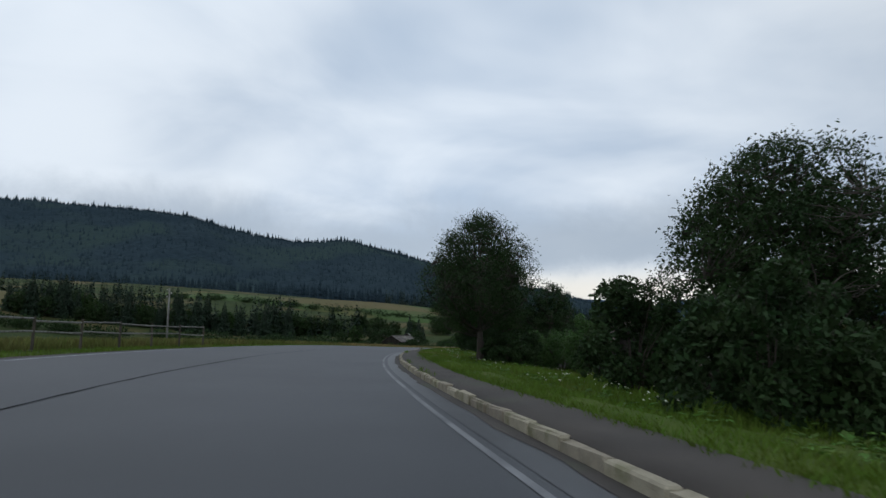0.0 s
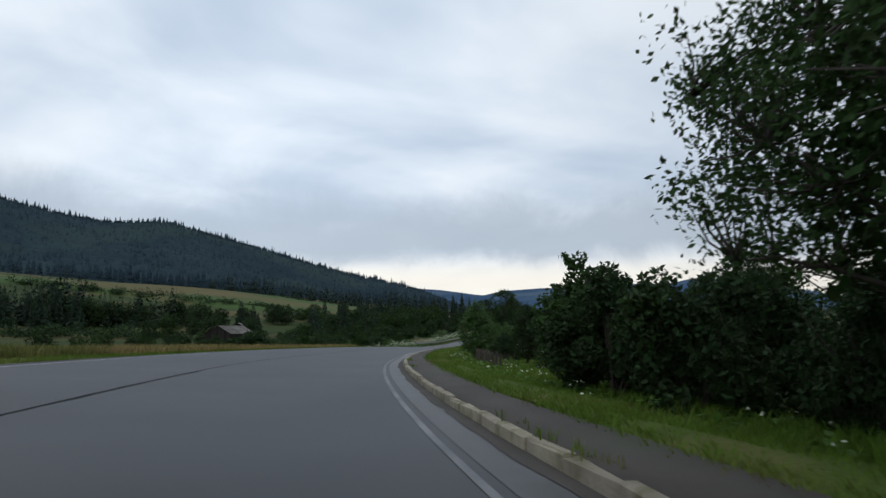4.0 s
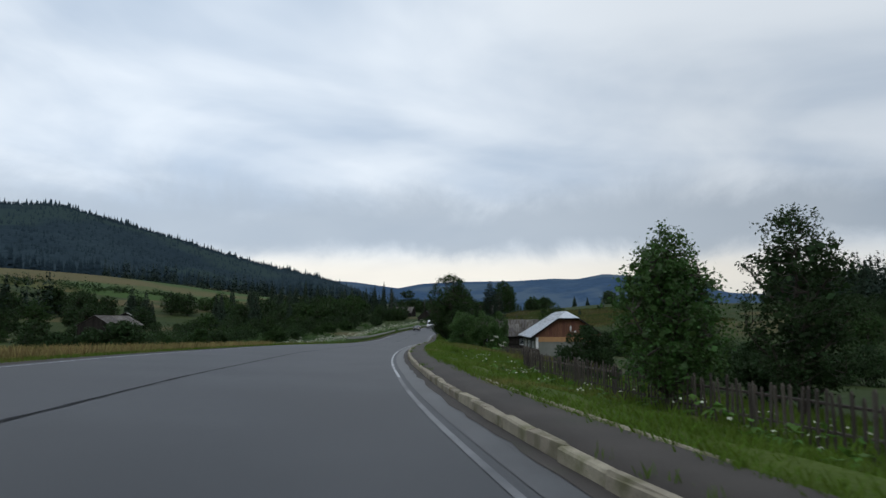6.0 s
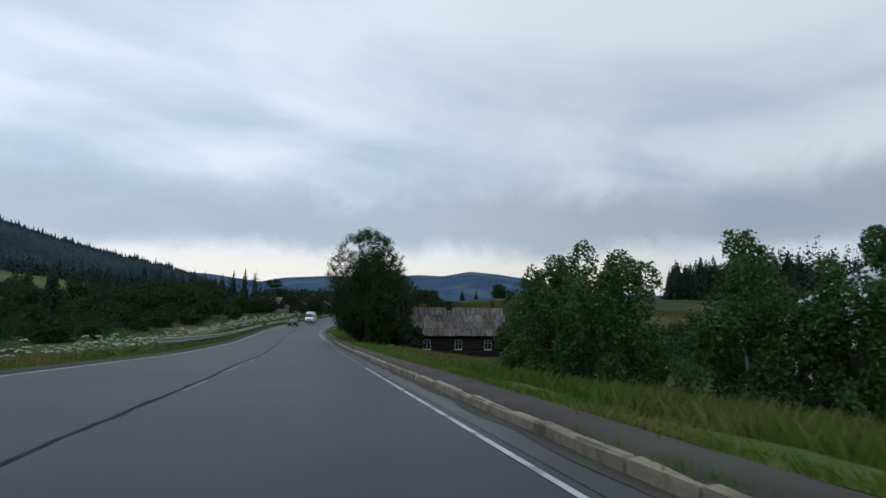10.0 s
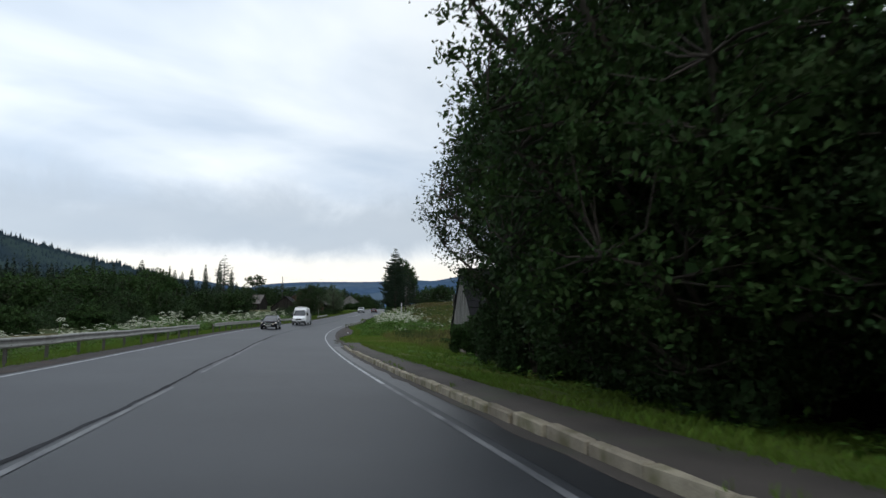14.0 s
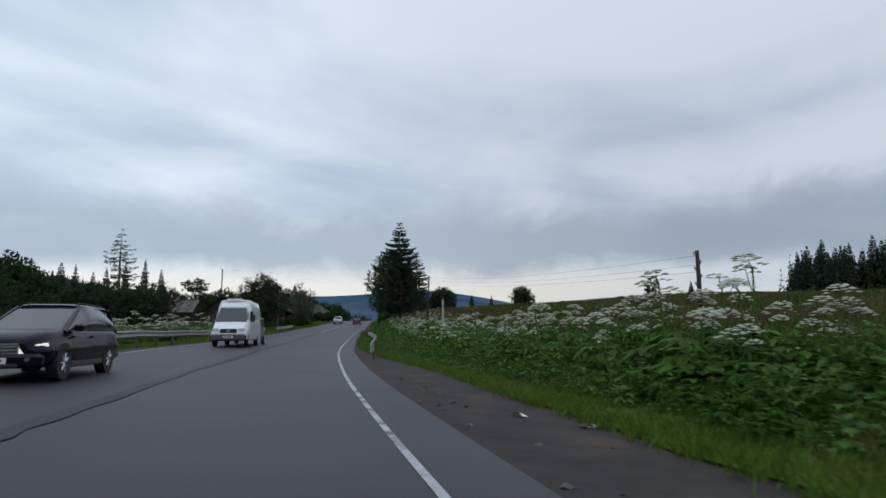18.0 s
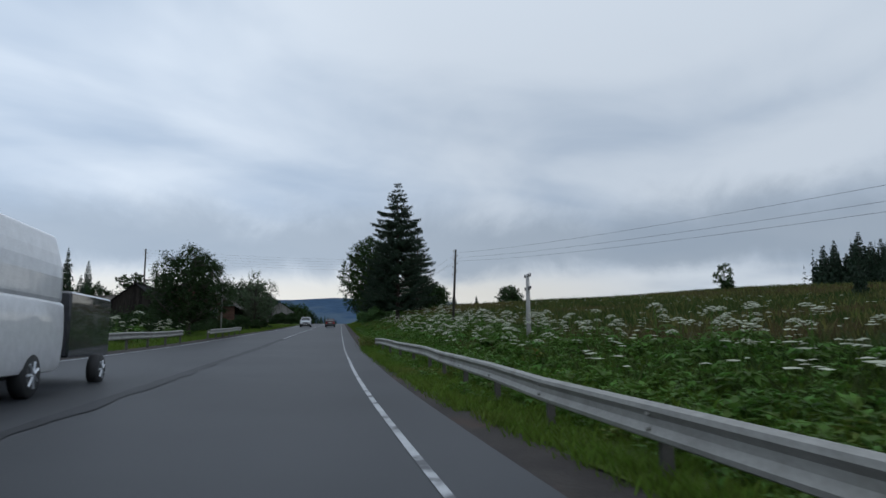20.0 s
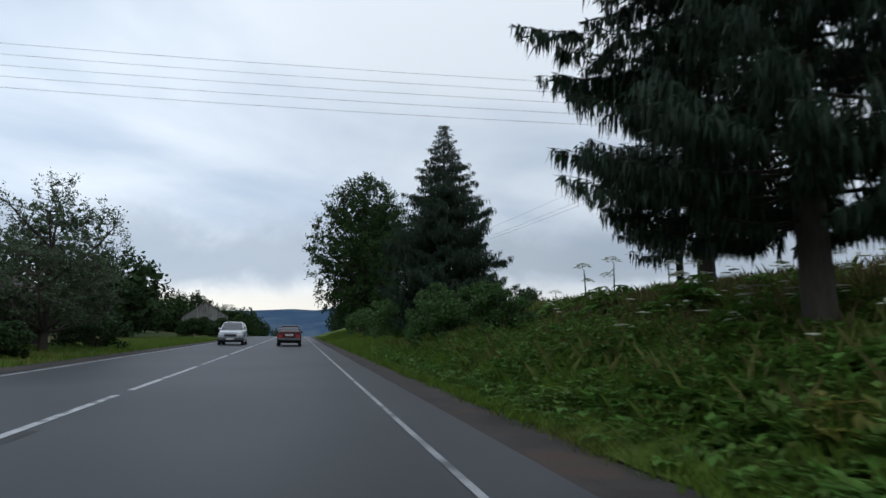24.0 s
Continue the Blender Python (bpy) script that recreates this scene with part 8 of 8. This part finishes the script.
# ---------------------------------------------------------------- grass, weeds and flowers
def surface(s, n):
    """World points on the verges and the land."""
    s, n = np.asarray(s, float), np.asarray(n, float)
    p, nr = line(s)
    r0, l0 = vr0(s), table(LEFT, s) - 1.5
    hr = np.where(s < KERB_END, 0.11, -0.02)
    ur = np.clip((n - r0) / 9, 0, 1)
    h = np.where(n > 0, np.where(ur < 0.15, hr * (1 - ur / 0.15) + land(s, n) * ur / 0.15, land(s, n)), 0)
    ul = np.clip((l0 - n) / 7.5, 0, 1)
    hl = np.where(ul < 1, cross(s, table(LEFT, s)) * (1 - ul) - 0.02 + ul * land(s, table(LEFT, s) - 9.0), land(s, n))
    h = np.where(n > 0, h, hl)
    return np.stack([p[:, 0] + nr[:, 0] * n, p[:, 1] + nr[:, 1] * n, p[:, 2] + h - 0.03], 1)


def blades(name, label, s, n, height, width, per, mat, seed, spread=0.08, lean=0.35):
    """Tufts of bent blades, two triangles each, as one mesh."""
    rng = np.random.default_rng(seed)
    P = np.repeat(surface(s, n), per, 0)
    Ht = np.repeat(np.broadcast_to(height, np.shape(s)), per) * rng.uniform(0.5, 1.3, len(P))
    P = P + np.concatenate([rng.normal(size=(len(P), 2)) * spread, np.zeros((len(P), 1))], 1)
    a = rng.uniform(0, 6.283, len(P))
    d = np.stack([np.cos(a), np.sin(a), 0 * a], 1)
    e = np.stack([-np.sin(a), np.cos(a), 0 * a], 1)
    ln = (rng.uniform(0.1, 1, len(P)) * lean * Ht)[:, None]
    w = (width * rng.uniform(0.6, 1.4, len(P)))[:, None]
    z = np.array([0, 0, 1.0])
    V = np.stack([P - e * w, P + e * w, P + z * (Ht * 0.6)[:, None] + d * ln * 0.35 + e * w * 0.7, P + z * Ht[:, None] + d * ln], 1).reshape(-1, 3)
    F = np.arange(len(V)).reshape(-1, 4)
    return tagged(new(name, fast(name, V, F, mat)), label, "grass", kind="stuff")


rng = np.random.default_rng(31)


def spot(count, s0, s1, off0, off1, right=True, near=1.6):
    """Random places beside the road; off: metres beyond the verge's edge."""
    s = rng.uniform(s0, s1, count)
    o = off0 + (off1 - off0) * rng.uniform(0, 1, count) ** near
    return (s, vr0(s) + o) if right else (s, table(LEFT, s) - 1.5 - o)


blades("grass", "bright green grass on the verge", *spot(30000, -6, KERB_END, -0.06, 4.5), 0.12, 0.007, 7, M_GRASS, 1, 0.1, 0.8)
blades("grass", "bright green grass on the meadow's edge", *spot(30000, KERB_END, 345, -0.08, 6.5), 0.14, 0.008, 7, M_GRASS, 2, 0.1, 0.8)
blades("grass", "bright green grass on the bank", *spot(5000, 345, 420, -0.1, 4.0), 0.25, 0.014, 5, M_GRASS, 3)
blades("grass", "grass on the far verge", *spot(16000, 10, 200, -0.1, 7.0, False), 0.16, 0.011, 5, M_GRASS, 4)
blades("grass", "grass on the far verge", *spot(12000, 200, 400, -0.1, 6.0, False), 0.22, 0.011, 5, M_GRASS, 5)
blades("tall_grass", "rank yellow-green grass before the metal-roofed house", *spot(900, 106, 134, 1.0, 4.6, True, 1.0), 0.4, 0.005, 7, M_DRY, 19, 0.14, 0.7)
blades("tall_grass", "long green grass before the metal-roofed house", *spot(2600, 104, 134, 0.8, 4.6, True, 1.0), 0.36, 0.006, 7, M_GRASS, 20, 0.14, 0.7)
blades("tall_grass", "dry yellowing tall grass", *spot(7500, 108, 163, 2.2, 12, True, 1.0), 0.42, 0.008, 6, M_DRY, 6, 0.12, 0.5)
blades("tall_grass", "dry yellowing tall grass", *spot(2600, 206, 250, 3.0, 14, True, 1.0), 0.4, 0.009, 6, M_DRY, 7, 0.12, 0.5)
blades("tall_grass", "straw-coloured tall grass beyond the far verge", *spot(9000, 8, 96, 3.0, 12, False, 1.0), 0.55, 0.012, 6, M_DRY, 17, 0.14, 0.5)
blades("tall_grass", "straw-coloured grass along the far verge", *spot(5000, 76, 124, 1.6, 8, False, 1.0), 0.5, 0.009, 7, M_STRAW, 21, 0.14, 0.5)
blades("tall_grass", "dry yellowing tall grass of the far field", *spot(9000, 70, 165, 2.6, 14, False, 1.0), 0.5, 0.012, 6, M_DRY, 8, 0.14, 0.5)
blades("tall_grass", "green tall grass of the meadow", *spot(16000, 215, 345, 4.0, 30, True, 1.2), 0.5, 0.013, 5, M_MEADOW, 9, 0.15, 0.5)
blades("tall_grass", "tall grass over the hill meadow", *spot(13000, 236, 352, 20, 75, True, 1.0), 0.55, 0.03, 5, M_MEADOW, 13, 0.25, 0.5)
blades("tall_grass", "dry tall grass over the hill meadow", *spot(9000, 225, 352, 10, 70, True, 1.0), 0.6, 0.026, 4, M_DRY, 14, 0.3, 0.5)
blades("tall_grass", "rank green grass on the steep bank", *spot(9000, 316, 352, 0.9, 9, True, 1.0), 0.3, 0.0055, 10, M_GRASS, 15, 0.12, 0.7)
blades("tall_grass", "dry grass stalks on the steep bank", *spot(1000, 316, 352, 1.2, 9, True, 1.0), 0.5, 0.005, 9, M_DRY, 16, 0.1, 0.6)
blades("tall_grass", "tall grass at the gardens", *spot(15000, 8, 110, 1.8, 10, True, 1.0), 0.24, 0.0055, 6, M_GRASS, 10, 0.12, 0.5)
blades("tall_grass", "tall grass along the hill's crest", *spot(9000, 300, 420, 6, 34, True, 1.0), 0.42, 0.012, 5, M_MEADOW, 11, 0.16, 0.5)
# tufts growing along the kerb
ks = rng.uniform(0, KERB_END, 900)
ks = ks[np.sin(ks * 0.9) + np.sin(ks * 0.37 + 1) > 0.75]
blades("kerb_weeds", "weeds growing behind the kerb stones", ks, table(KERB, ks) + 0.2 + rng.normal(size=len(ks)) * 0.05, 0.14, 0.009, 6, M_GRASS, 12, 0.05)


def off_rail(s, n):
    """Leaves out the places where plants would grow through the right-hand guard rail."""
    keep = (s < 254.5) | (s > 298.2) | (np.abs(n - np.interp(s, RAIL_S, RAIL_N)) > 0.3)
    return s[keep], n[keep]


def weeds(name, label, s, n, height, size, per, mat, seed, spread=0.2):
    """Leafy weeds: round each root a rosette of three-lobed leaves, hanging outwards below and lifted above."""
    rng = np.random.default_rng(seed)
    P = surface(s, n)
    clump = np.array([0.75 + 0.7 * noise.noise((q[0] * 0.55, q[1] * 0.55, seed)) for q in P])
    tall = np.repeat(height * np.clip(clump, 0.35, 1.3) * rng.uniform(0.75, 1.2, len(P)), per)
    P = np.repeat(P, per, 0)
    az, u = rng.uniform(0, 6.283, len(P)), rng.uniform(0.08, 1, len(P))
    rad = np.stack([np.cos(az), np.sin(az), 0 * az], 1)
    C = P + rad * (spread * (1.15 - 0.7 * u) * rng.uniform(0.15, 1.2, len(P)))[:, None]
    C[:, 2] += tall * u + 0.03
    el = -0.45 + 0.95 * u + rng.normal(size=len(P)) * 0.35
    L_ = (size * rng.uniform(0.6, 1.35, len(P)))[:, None]
    z = np.array([0, 0, 1.0])
    V = []
    for turn, k, wide in ((0.0, 1.0, 0.26), (0.85, 0.72, 0.24), (-0.85, 0.72, 0.24)):
        a = az + turn + rng.normal(size=len(P)) * 0.12
        d = np.stack([np.cos(a) * np.cos(el), np.sin(a) * np.cos(el), np.sin(el)], 1)
        e = np.stack([-np.sin(a), np.cos(a), 0 * a], 1)
        mid = C + d * L_ * k * 0.45
        V.append(np.stack([C, mid + e * L_ * k * wide + z * L_ * 0.05, C + d * L_ * k - z * L_ * k * 0.16, mid - e * L_ * k * wide + z * L_ * 0.05], 1))
    V = np.stack(V, 1).reshape(-1, 3)
    return tagged(new(name, fast(name, V, np.arange(len(V)).reshape(-1, 4), mat)), label, "weeds", kind="stuff")


for label, where, tall, size, per, mat, seed in (
        ("bright broad-leaved weeds on the bank", (1700, 300, 336, 0.9, 8, True, 1.1), 0.5, 0.18, 17, M_WEED, 64),
        ("lush broad-leaved weeds on the bank", (2200, 226, 302, 0.9, 9, True, 1.2), 0.5, 0.15, 15, M_WEED, 41),
        ("tall leafy weeds among the hogweed", (520, 232, 262, 1.3, 6.5, True, 1.0), 0.95, 0.17, 24, M_WEED, 61),
        ("bright leafy weeds behind the guard rail", (900, 258, 304, 2.4, 7.5, True, 1.0), 0.55, 0.17, 18, M_WEED, 62),
        ("low bright weeds at the foot of the bank", (1100, 298, 352, 0.1, 2.2, True, 1.0), 0.3, 0.15, 12, M_WEED, 63),
        ("dense nettles under the spruces", (500, 322, 350, 1.0, 3.5, True, 1.0), 0.6, 0.11, 22, M_WEED, 42),
        ("low green weeds under the guard rail", (1500, 246, 296, 0.4, 3.2, True, 1.0), 0.24, 0.11, 12, M_WEED, 43),
        ("lush weeds behind the far guard rail", (1500, 150, 312, 2.0, 8, False, 1.0), 0.55, 0.16, 11, M_WEED, 44),
        ("scattered plantain and dock on the verge", (600, 4, 120, 1.2, 5, True, 1.0), 0.22, 0.15, 7, M_WEED, 45),
        ("scattered dock leaves on the verge", (700, 120, 200, 1.2, 6, True, 1.0), 0.3, 0.15, 7, M_WEED, 46)):
    s1, n1 = off_rail(*spot(*where))
    weeds("weed_patch", label, s1, n1, tall, size, per, mat, seed)
s1, n1 = off_rail(*spot(7000, 226, 334, 1.4, 9, True, 1.0))
blades("tall_grass", "green grass growing up among the weeds of the bank", s1, n1, 0.34, 0.005, 7, M_GRASS, 18, 0.14, 0.6)
s1 = rng.uniform(293.5, 298.4, 70)
n1 = np.interp(s1, (291, 300), (2.75, 2.55)) + rng.normal(size=70) * 0.16
weeds("weed_patch", "rank weeds grown up round the guard rail's end", s1, n1, 0.5, 0.085, 22, M_GRASS, 47)
blades("tall_grass", "seeding grass round the guard rail's end", s1[:36], n1[:36] - 0.08, 0.5, 0.004, 6, M_DRY, 48, 0.16, 0.5)


# giant hogweed: stems, lobed leaves and flat white umbels
def hogweed_mesh(seed, height, heads):
    rng = np.random.default_rng(seed)
    stem, leaf, heads_ = B(), B(), []
    stem.tube([(0, 0, -0.1), (0.02, 0, height * 0.6), (0.03, 0.02, height * 0.93)], [0.026, 0.018, 0.012], 6)
    for k in range(heads):
        az = rng.uniform(0, 6.283)
        z0 = height * (0.93 if k == 0 else rng.uniform(0.55, 0.85))
        reach = 0.02 if k == 0 else rng.uniform(0.15, 0.4)
        top = np.array([math.cos(az) * reach, math.sin(az) * reach, height * (1.0 if k == 0 else rng.uniform(0.74, 0.95))])
        stem.tube([(0.02, 0, z0), tuple(top)], [0.01, 0.007], 5)
        umb = B()
        heads_.append(umb)
        R = 0.23 if k == 0 else rng.uniform(0.14, 0.2)
        tl = rng.normal(size=2) * 0.12
        for j in range(15):
            a, r = j * 2.4, R * math.sqrt((j + 0.5) / 15)
            c = top + np.array([math.cos(a) * r, math.sin(a) * r, 0.07 - 0.9 * r * r / R * 0.6 + tl[0] * math.cos(a) * r + tl[1] * math.sin(a) * r])
            q = R * 0.27
            umb.add([c + (math.cos(t) * q * rng.uniform(0.8, 1.1), math.sin(t) * q * rng.uniform(0.8, 1.1), rng.uniform(-0.01, 0.006)) for t in np.linspace(0, 6.283, 7)[:-1]] + [c + (0, 0, 0.022)], [(i, (i + 1) % 6, 6) for i in range(6)])
            if j % 3 == 0:
                umb.tube([tuple(top), tuple(c)], 0.003, 3, cap=False)
    for k in range(15):
        az, z0 = rng.uniform(0, 6.283), (0.03 + 0.45 * rng.uniform() ** 1.3) * height
        d, e = np.array([math.cos(az), math.sin(az), 0]), np.array([-math.sin(az), math.cos(az), 0])
        b0 = np.array([0, 0, z0])
        L_ = rng.uniform(0.38, 0.62) * (1.15 - 0.5 * z0 / height)
        rise = rng.uniform(0.1, 0.3)
        root_ = b0 + d * L_ * 0.55 + (0, 0, rise)
        leaf.tube([tuple(b0), tuple(root_)], 0.008, 4)
        fall = rng.uniform(-0.55, 0.05)
        # a broad leaf of five jagged lobes, drooping at its tips
        rim = []
        for j in range(11):
            ang = radians(-100 + 20 * j)
            r = L_ * (0.95 if j % 2 else 0.52) * (1.0 - 0.28 * abs(j - 5) / 5) * rng.uniform(0.85, 1.12)
            rim.append(root_ + d * r * math.cos(ang) + e * r * math.sin(ang) + np.array([0, 0, fall * r * r / L_ - 0.1 * (j % 2) * r]))
        leaf.add([root_] + rim, [(0, i, i + 1) for i in range(1, 11)])
    return stem.mesh("stem", M_WEED), leaf.mesh("leaf", M_WEED), [u.mesh("umbel", M_UMBEL) for u in heads_]


hog = []
for k in range(5):
    st, lf, um = hogweed_mesh(300 + k, (1.5, 1.75, 1.25, 1.6, 1.1)[k], (2, 3, 2, 3, 1)[k])
    root = thing("hogweed", at_road(232 + 2 * k, 7.5 + k), "flowering giant hogweed with white umbels on the bank", "hogweed", "hogweed beside the road")
    part("stem", st, None, root)
    tagged(part("leaf", lf, None, root), kind="stuff")
    for u in um:
        tagged(part("umbel", u, None, root), kind="stuff")
    hog.append(root)
hs, hn, hk = [], [], []
for cnt, a, b, o0, o1, rt, *sz in ((34, 236, 257, 2.2, 7.0, True, 0.85, 1.15), (18, 228, 262, 4.5, 10, True), (90, 250, 302, 3.3, 9.5, True, 0.65, 0.95), (64, 300, 331, 2.6, 9.0, True, 0.5, 0.75), (12, 239, 247, 2.6, 4.6, True, 1.1, 1.35), (3, 282.5, 286, 4.0, 5.5, True, 1.1, 1.35), (20, 333, 372, 3.0, 6, True), (8, 118, 142, 3.5, 7, True)):
    s2, n2 = spot(cnt, a, b, o0, o1, rt, 1.0)
    hs += list(s2)
    hn += list(n2)
    hk += list(rng.uniform(*(sz or (0.65, 1.1)), len(s2)))
for i, (s, n) in enumerate(zip(hs, hn)):
    p = surface([s], [n])[0]
    c = copy_thing(hog[i % 5], Matrix.Translation(p) @ pose(0, 0, 0, rng.uniform(-5, 5), rng.uniform(-5, 5), rng.uniform(0, 360)) @ Matrix.Scale(hk[i], 4))


def stand(name, label, spots_, mat, keys):
    """Many hogweeds of a far stand as one mesh, out of the same pieces."""
    V, F, o = [], [], 0
    for i, (s, n, k, turn) in enumerate(spots_):
        m = np.array(Matrix.Translation(surface([s], [n])[0]) @ pose(0, 0, 0, 0, 0, turn) @ Matrix.Scale(k, 4))
        for ob in hog[i % 5].children:
            if ob.name.split(".")[0] in keys:
                co = np.array([v.co for v in ob.data.vertices])
                V.append(co @ m[:3, :3].T + m[:3, 3])
                for f in ob.data.polygons:
                    q = [v + o for v in f.vertices]
                    F += [(q[0], q[j], q[j + 1]) for j in range(1, len(q) - 1)]
                o += len(co)
    tagged(new(name, fast(name, np.concatenate(V), F, mat)), label, "hogweed", kind="stuff")


far_hog = []
for cnt, a, b, o0, o1, k0, k1 in ((42, 150, 225, 1.7, 6.0, 0.65, 1.0), (95, 222, 300, 1.6, 6.0, 0.8, 1.3), (12, 300, 316, 1.5, 4.5, 0.6, 0.9)):
    s2, n2 = spot(cnt, a, b, o0, o1, False, 1.0)
    far_hog += list(zip(s2, n2, rng.uniform(k0, k1, cnt), rng.uniform(0, 360, cnt)))
stand("hogweed_leaves", "green leaves and stems of hogweed behind the far guard rail", far_hog, M_WEED, ("stem", "leaf"))
stand("hogweed_flowers", "white umbels of hogweed behind the far guard rail", far_hog, M_UMBEL, ("umbel",))


def umbels(name, label, s, n, lo, hi, seed, k=1.0):
    """Smaller white flower heads on thin stalks, too many to count."""
    rng = np.random.default_rng(seed)
    P = surface(s, n)
    V, F = [], []
    for p in P:
        h = rng.uniform(lo, hi)
        for j in range(rng.integers(1, 4)):
            c = p + np.array([rng.normal() * 0.12, rng.normal() * 0.12, h * rng.uniform(0.8, 1.0)])
            o = len(V)
            r = rng.uniform(0.05, 0.12) * k
            for t in np.linspace(0, 6.283, 8)[:-1]:
                V.append(c + np.array([math.cos(t) * r, math.sin(t) * r, rng.uniform(-0.015, 0.01)]))
            V.append(c + np.array([0, 0, 0.02]))
            F += [(o + i, o + (i + 1) % 7, o + 7) for i in range(7)]
    tagged(new(name, fast(name, V, F, M_UMBEL)), label, "flowers", kind="stuff")


umbels("wild_flowers", "white umbel flowers scattered over the meadow", *spot(460, 222, 345, 4, 30, True, 1.3), 0.5, 1.0, 51)
umbels("wild_flowers", "white umbel flowers crowding the bank before the spruces", *spot(200, 304, 336, 2.6, 11, True, 1.0), 0.55, 0.95, 54, 1.4)
umbels("wild_flowers", "white umbel flowers behind the guard rail", *spot(130, 254, 304, 3.4, 11, True, 1.0), 0.5, 0.9, 56, 1.4)
frg = np.random.default_rng(58)
fc = np.repeat(np.array(((55.5, 216.3), (54.5, 221.0), (57.0, 215.4), (79.0, 246.5), (62.0, 230.0), (51.5, 206.5))), 12, 0) + frg.normal(size=(72, 2)) * 0.9
fs_, fn_, _ = nearest(fc[:, 0], fc[:, 1])
umbels("wild_flowers", "clusters of white umbel flowers in the meadow grass", fs_, fn_, 0.45, 0.75, 55, 0.9)
umbels("wild_flowers", "white umbel flowers behind the far guard rail", *spot(700, 150, 312, 1.8, 9, False, 1.0), 0.7, 1.35, 52, 1.5)
umbels("wild_flowers", "white daisies dotted over the verge", *spot(260, 8, 112, 1.0, 5, True, 1.0), 0.15, 0.4, 53, 0.3)

# broken stones on the shoulder where the kerb ends
sb = B()
srng = random.Random(12)
for k in range(420):
    s = srng.uniform(KERB_END + 0.3, 218) if k % 3 else srng.uniform(KERB_END + 0.3, 246)
    n = float(paved_r(np.array([s]))[0]) + 0.15 + abs(srng.gauss(0, 0.25 if s < 224 else 0.8))
    p = W(s, n, -0.02)
    r = srng.uniform(0.02, 0.075) * (2.2 if s < 218 and srng.random() < 0.22 else 1)
    vs = [(srng.uniform(0.7, 1.2) * x * r, srng.uniform(0.7, 1.2) * y * r, srng.uniform(0.5, 0.9) * z * r) for x, y, z in ((1, 0, 0), (0, 1, 0), (-1, 0, 0), (0, -1, 0), (0.3, 0.2, 1), (0, 0, -1), (0.7, 0.7, 0.5), (-0.6, 0.6, 0.4))]
    m = Matrix.Translation(p) @ pose(0, 0, 0, 0, 0, srng.uniform(0, 360))
    sb.add([m @ Vector(v) for v in vs], [(0, 6, 4), (6, 1, 4), (1, 7, 4), (7, 2, 4), (2, 3, 4), (3, 0, 4), (0, 1, 6), (1, 2, 7), (1, 0, 5), (2, 1, 5), (3, 2, 5), (0, 3, 5)])
tagged(new("loose_stones", sb.mesh("loose_stones", M_STONE)), "loose broken stones along the road's edge", "stones", kind="stuff")

# slabs of the broken kerb, scattered where it ends
rubble = thing("broken_kerb", Matrix.Translation(W(213, 2.2, -0.02)), "scattered slabs of broken concrete kerb at the road's edge", "rubble")
frag = []
for k in range(4):
    fr = random.Random(70 + k)
    q = 7
    out = [(math.cos(6.283 * i / q) * fr.uniform(0.11, 0.2), math.sin(6.283 * i / q) * fr.uniform(0.08, 0.14)) for i in range(q)]
    frag.append(B().prism(out, -0.05, fr.uniform(0.015, 0.035), "z").mesh("fragment", M_STONE))
frng_ = random.Random(91)
base_inv = rubble.matrix_world.inverted()
for k in range(90):
    s = frng_.uniform(208.0, 218.5)
    n = 2.0 + 0.08 * (213 - s) * 0.4 + frng_.gauss(0.22, 0.2)
    ob = new("fragment", frag[k % 4])
    ob.parent = rubble
    ob.matrix_local = base_inv @ Matrix.Translation(W(s, n, 0.0)) @ pose(0, 0, 0, frng_.uniform(-14, 14), frng_.uniform(-14, 14), frng_.uniform(0, 360)) @ Matrix.Scale(frng_.uniform(0.4, 1.0), 4)
for s, n, k in ((238.3, 2.95, 1.0), (237.2, 3.5, 0.6), (316.0, 4.4, 0.8)):
    scrap = B().add([(-0.12, -0.05, 0.0), (0.02, -0.07, 0.03), (0.13, -0.02, 0.005), (0.1, 0.06, 0.04), (-0.03, 0.04, 0.055), (-0.11, 0.05, 0.01), (-0.12, -0.05, -0.012), (0.13, -0.02, -0.01), (0.1, 0.06, -0.01), (-0.11, 0.05, -0.012)], [(0, 1, 4, 5), (1, 2, 3, 4), (6, 9, 8, 7)])
    tagged(new("litter", scrap.mesh("litter", M_WHITE)), "crumpled white scrap of paper on the roadside gravel", "litter", "litter on the shoulder").matrix_world = at_road(s, n, 40 * n, float(land(s, n)) + 0.01 if n > 4 else -0.02, scale=k)
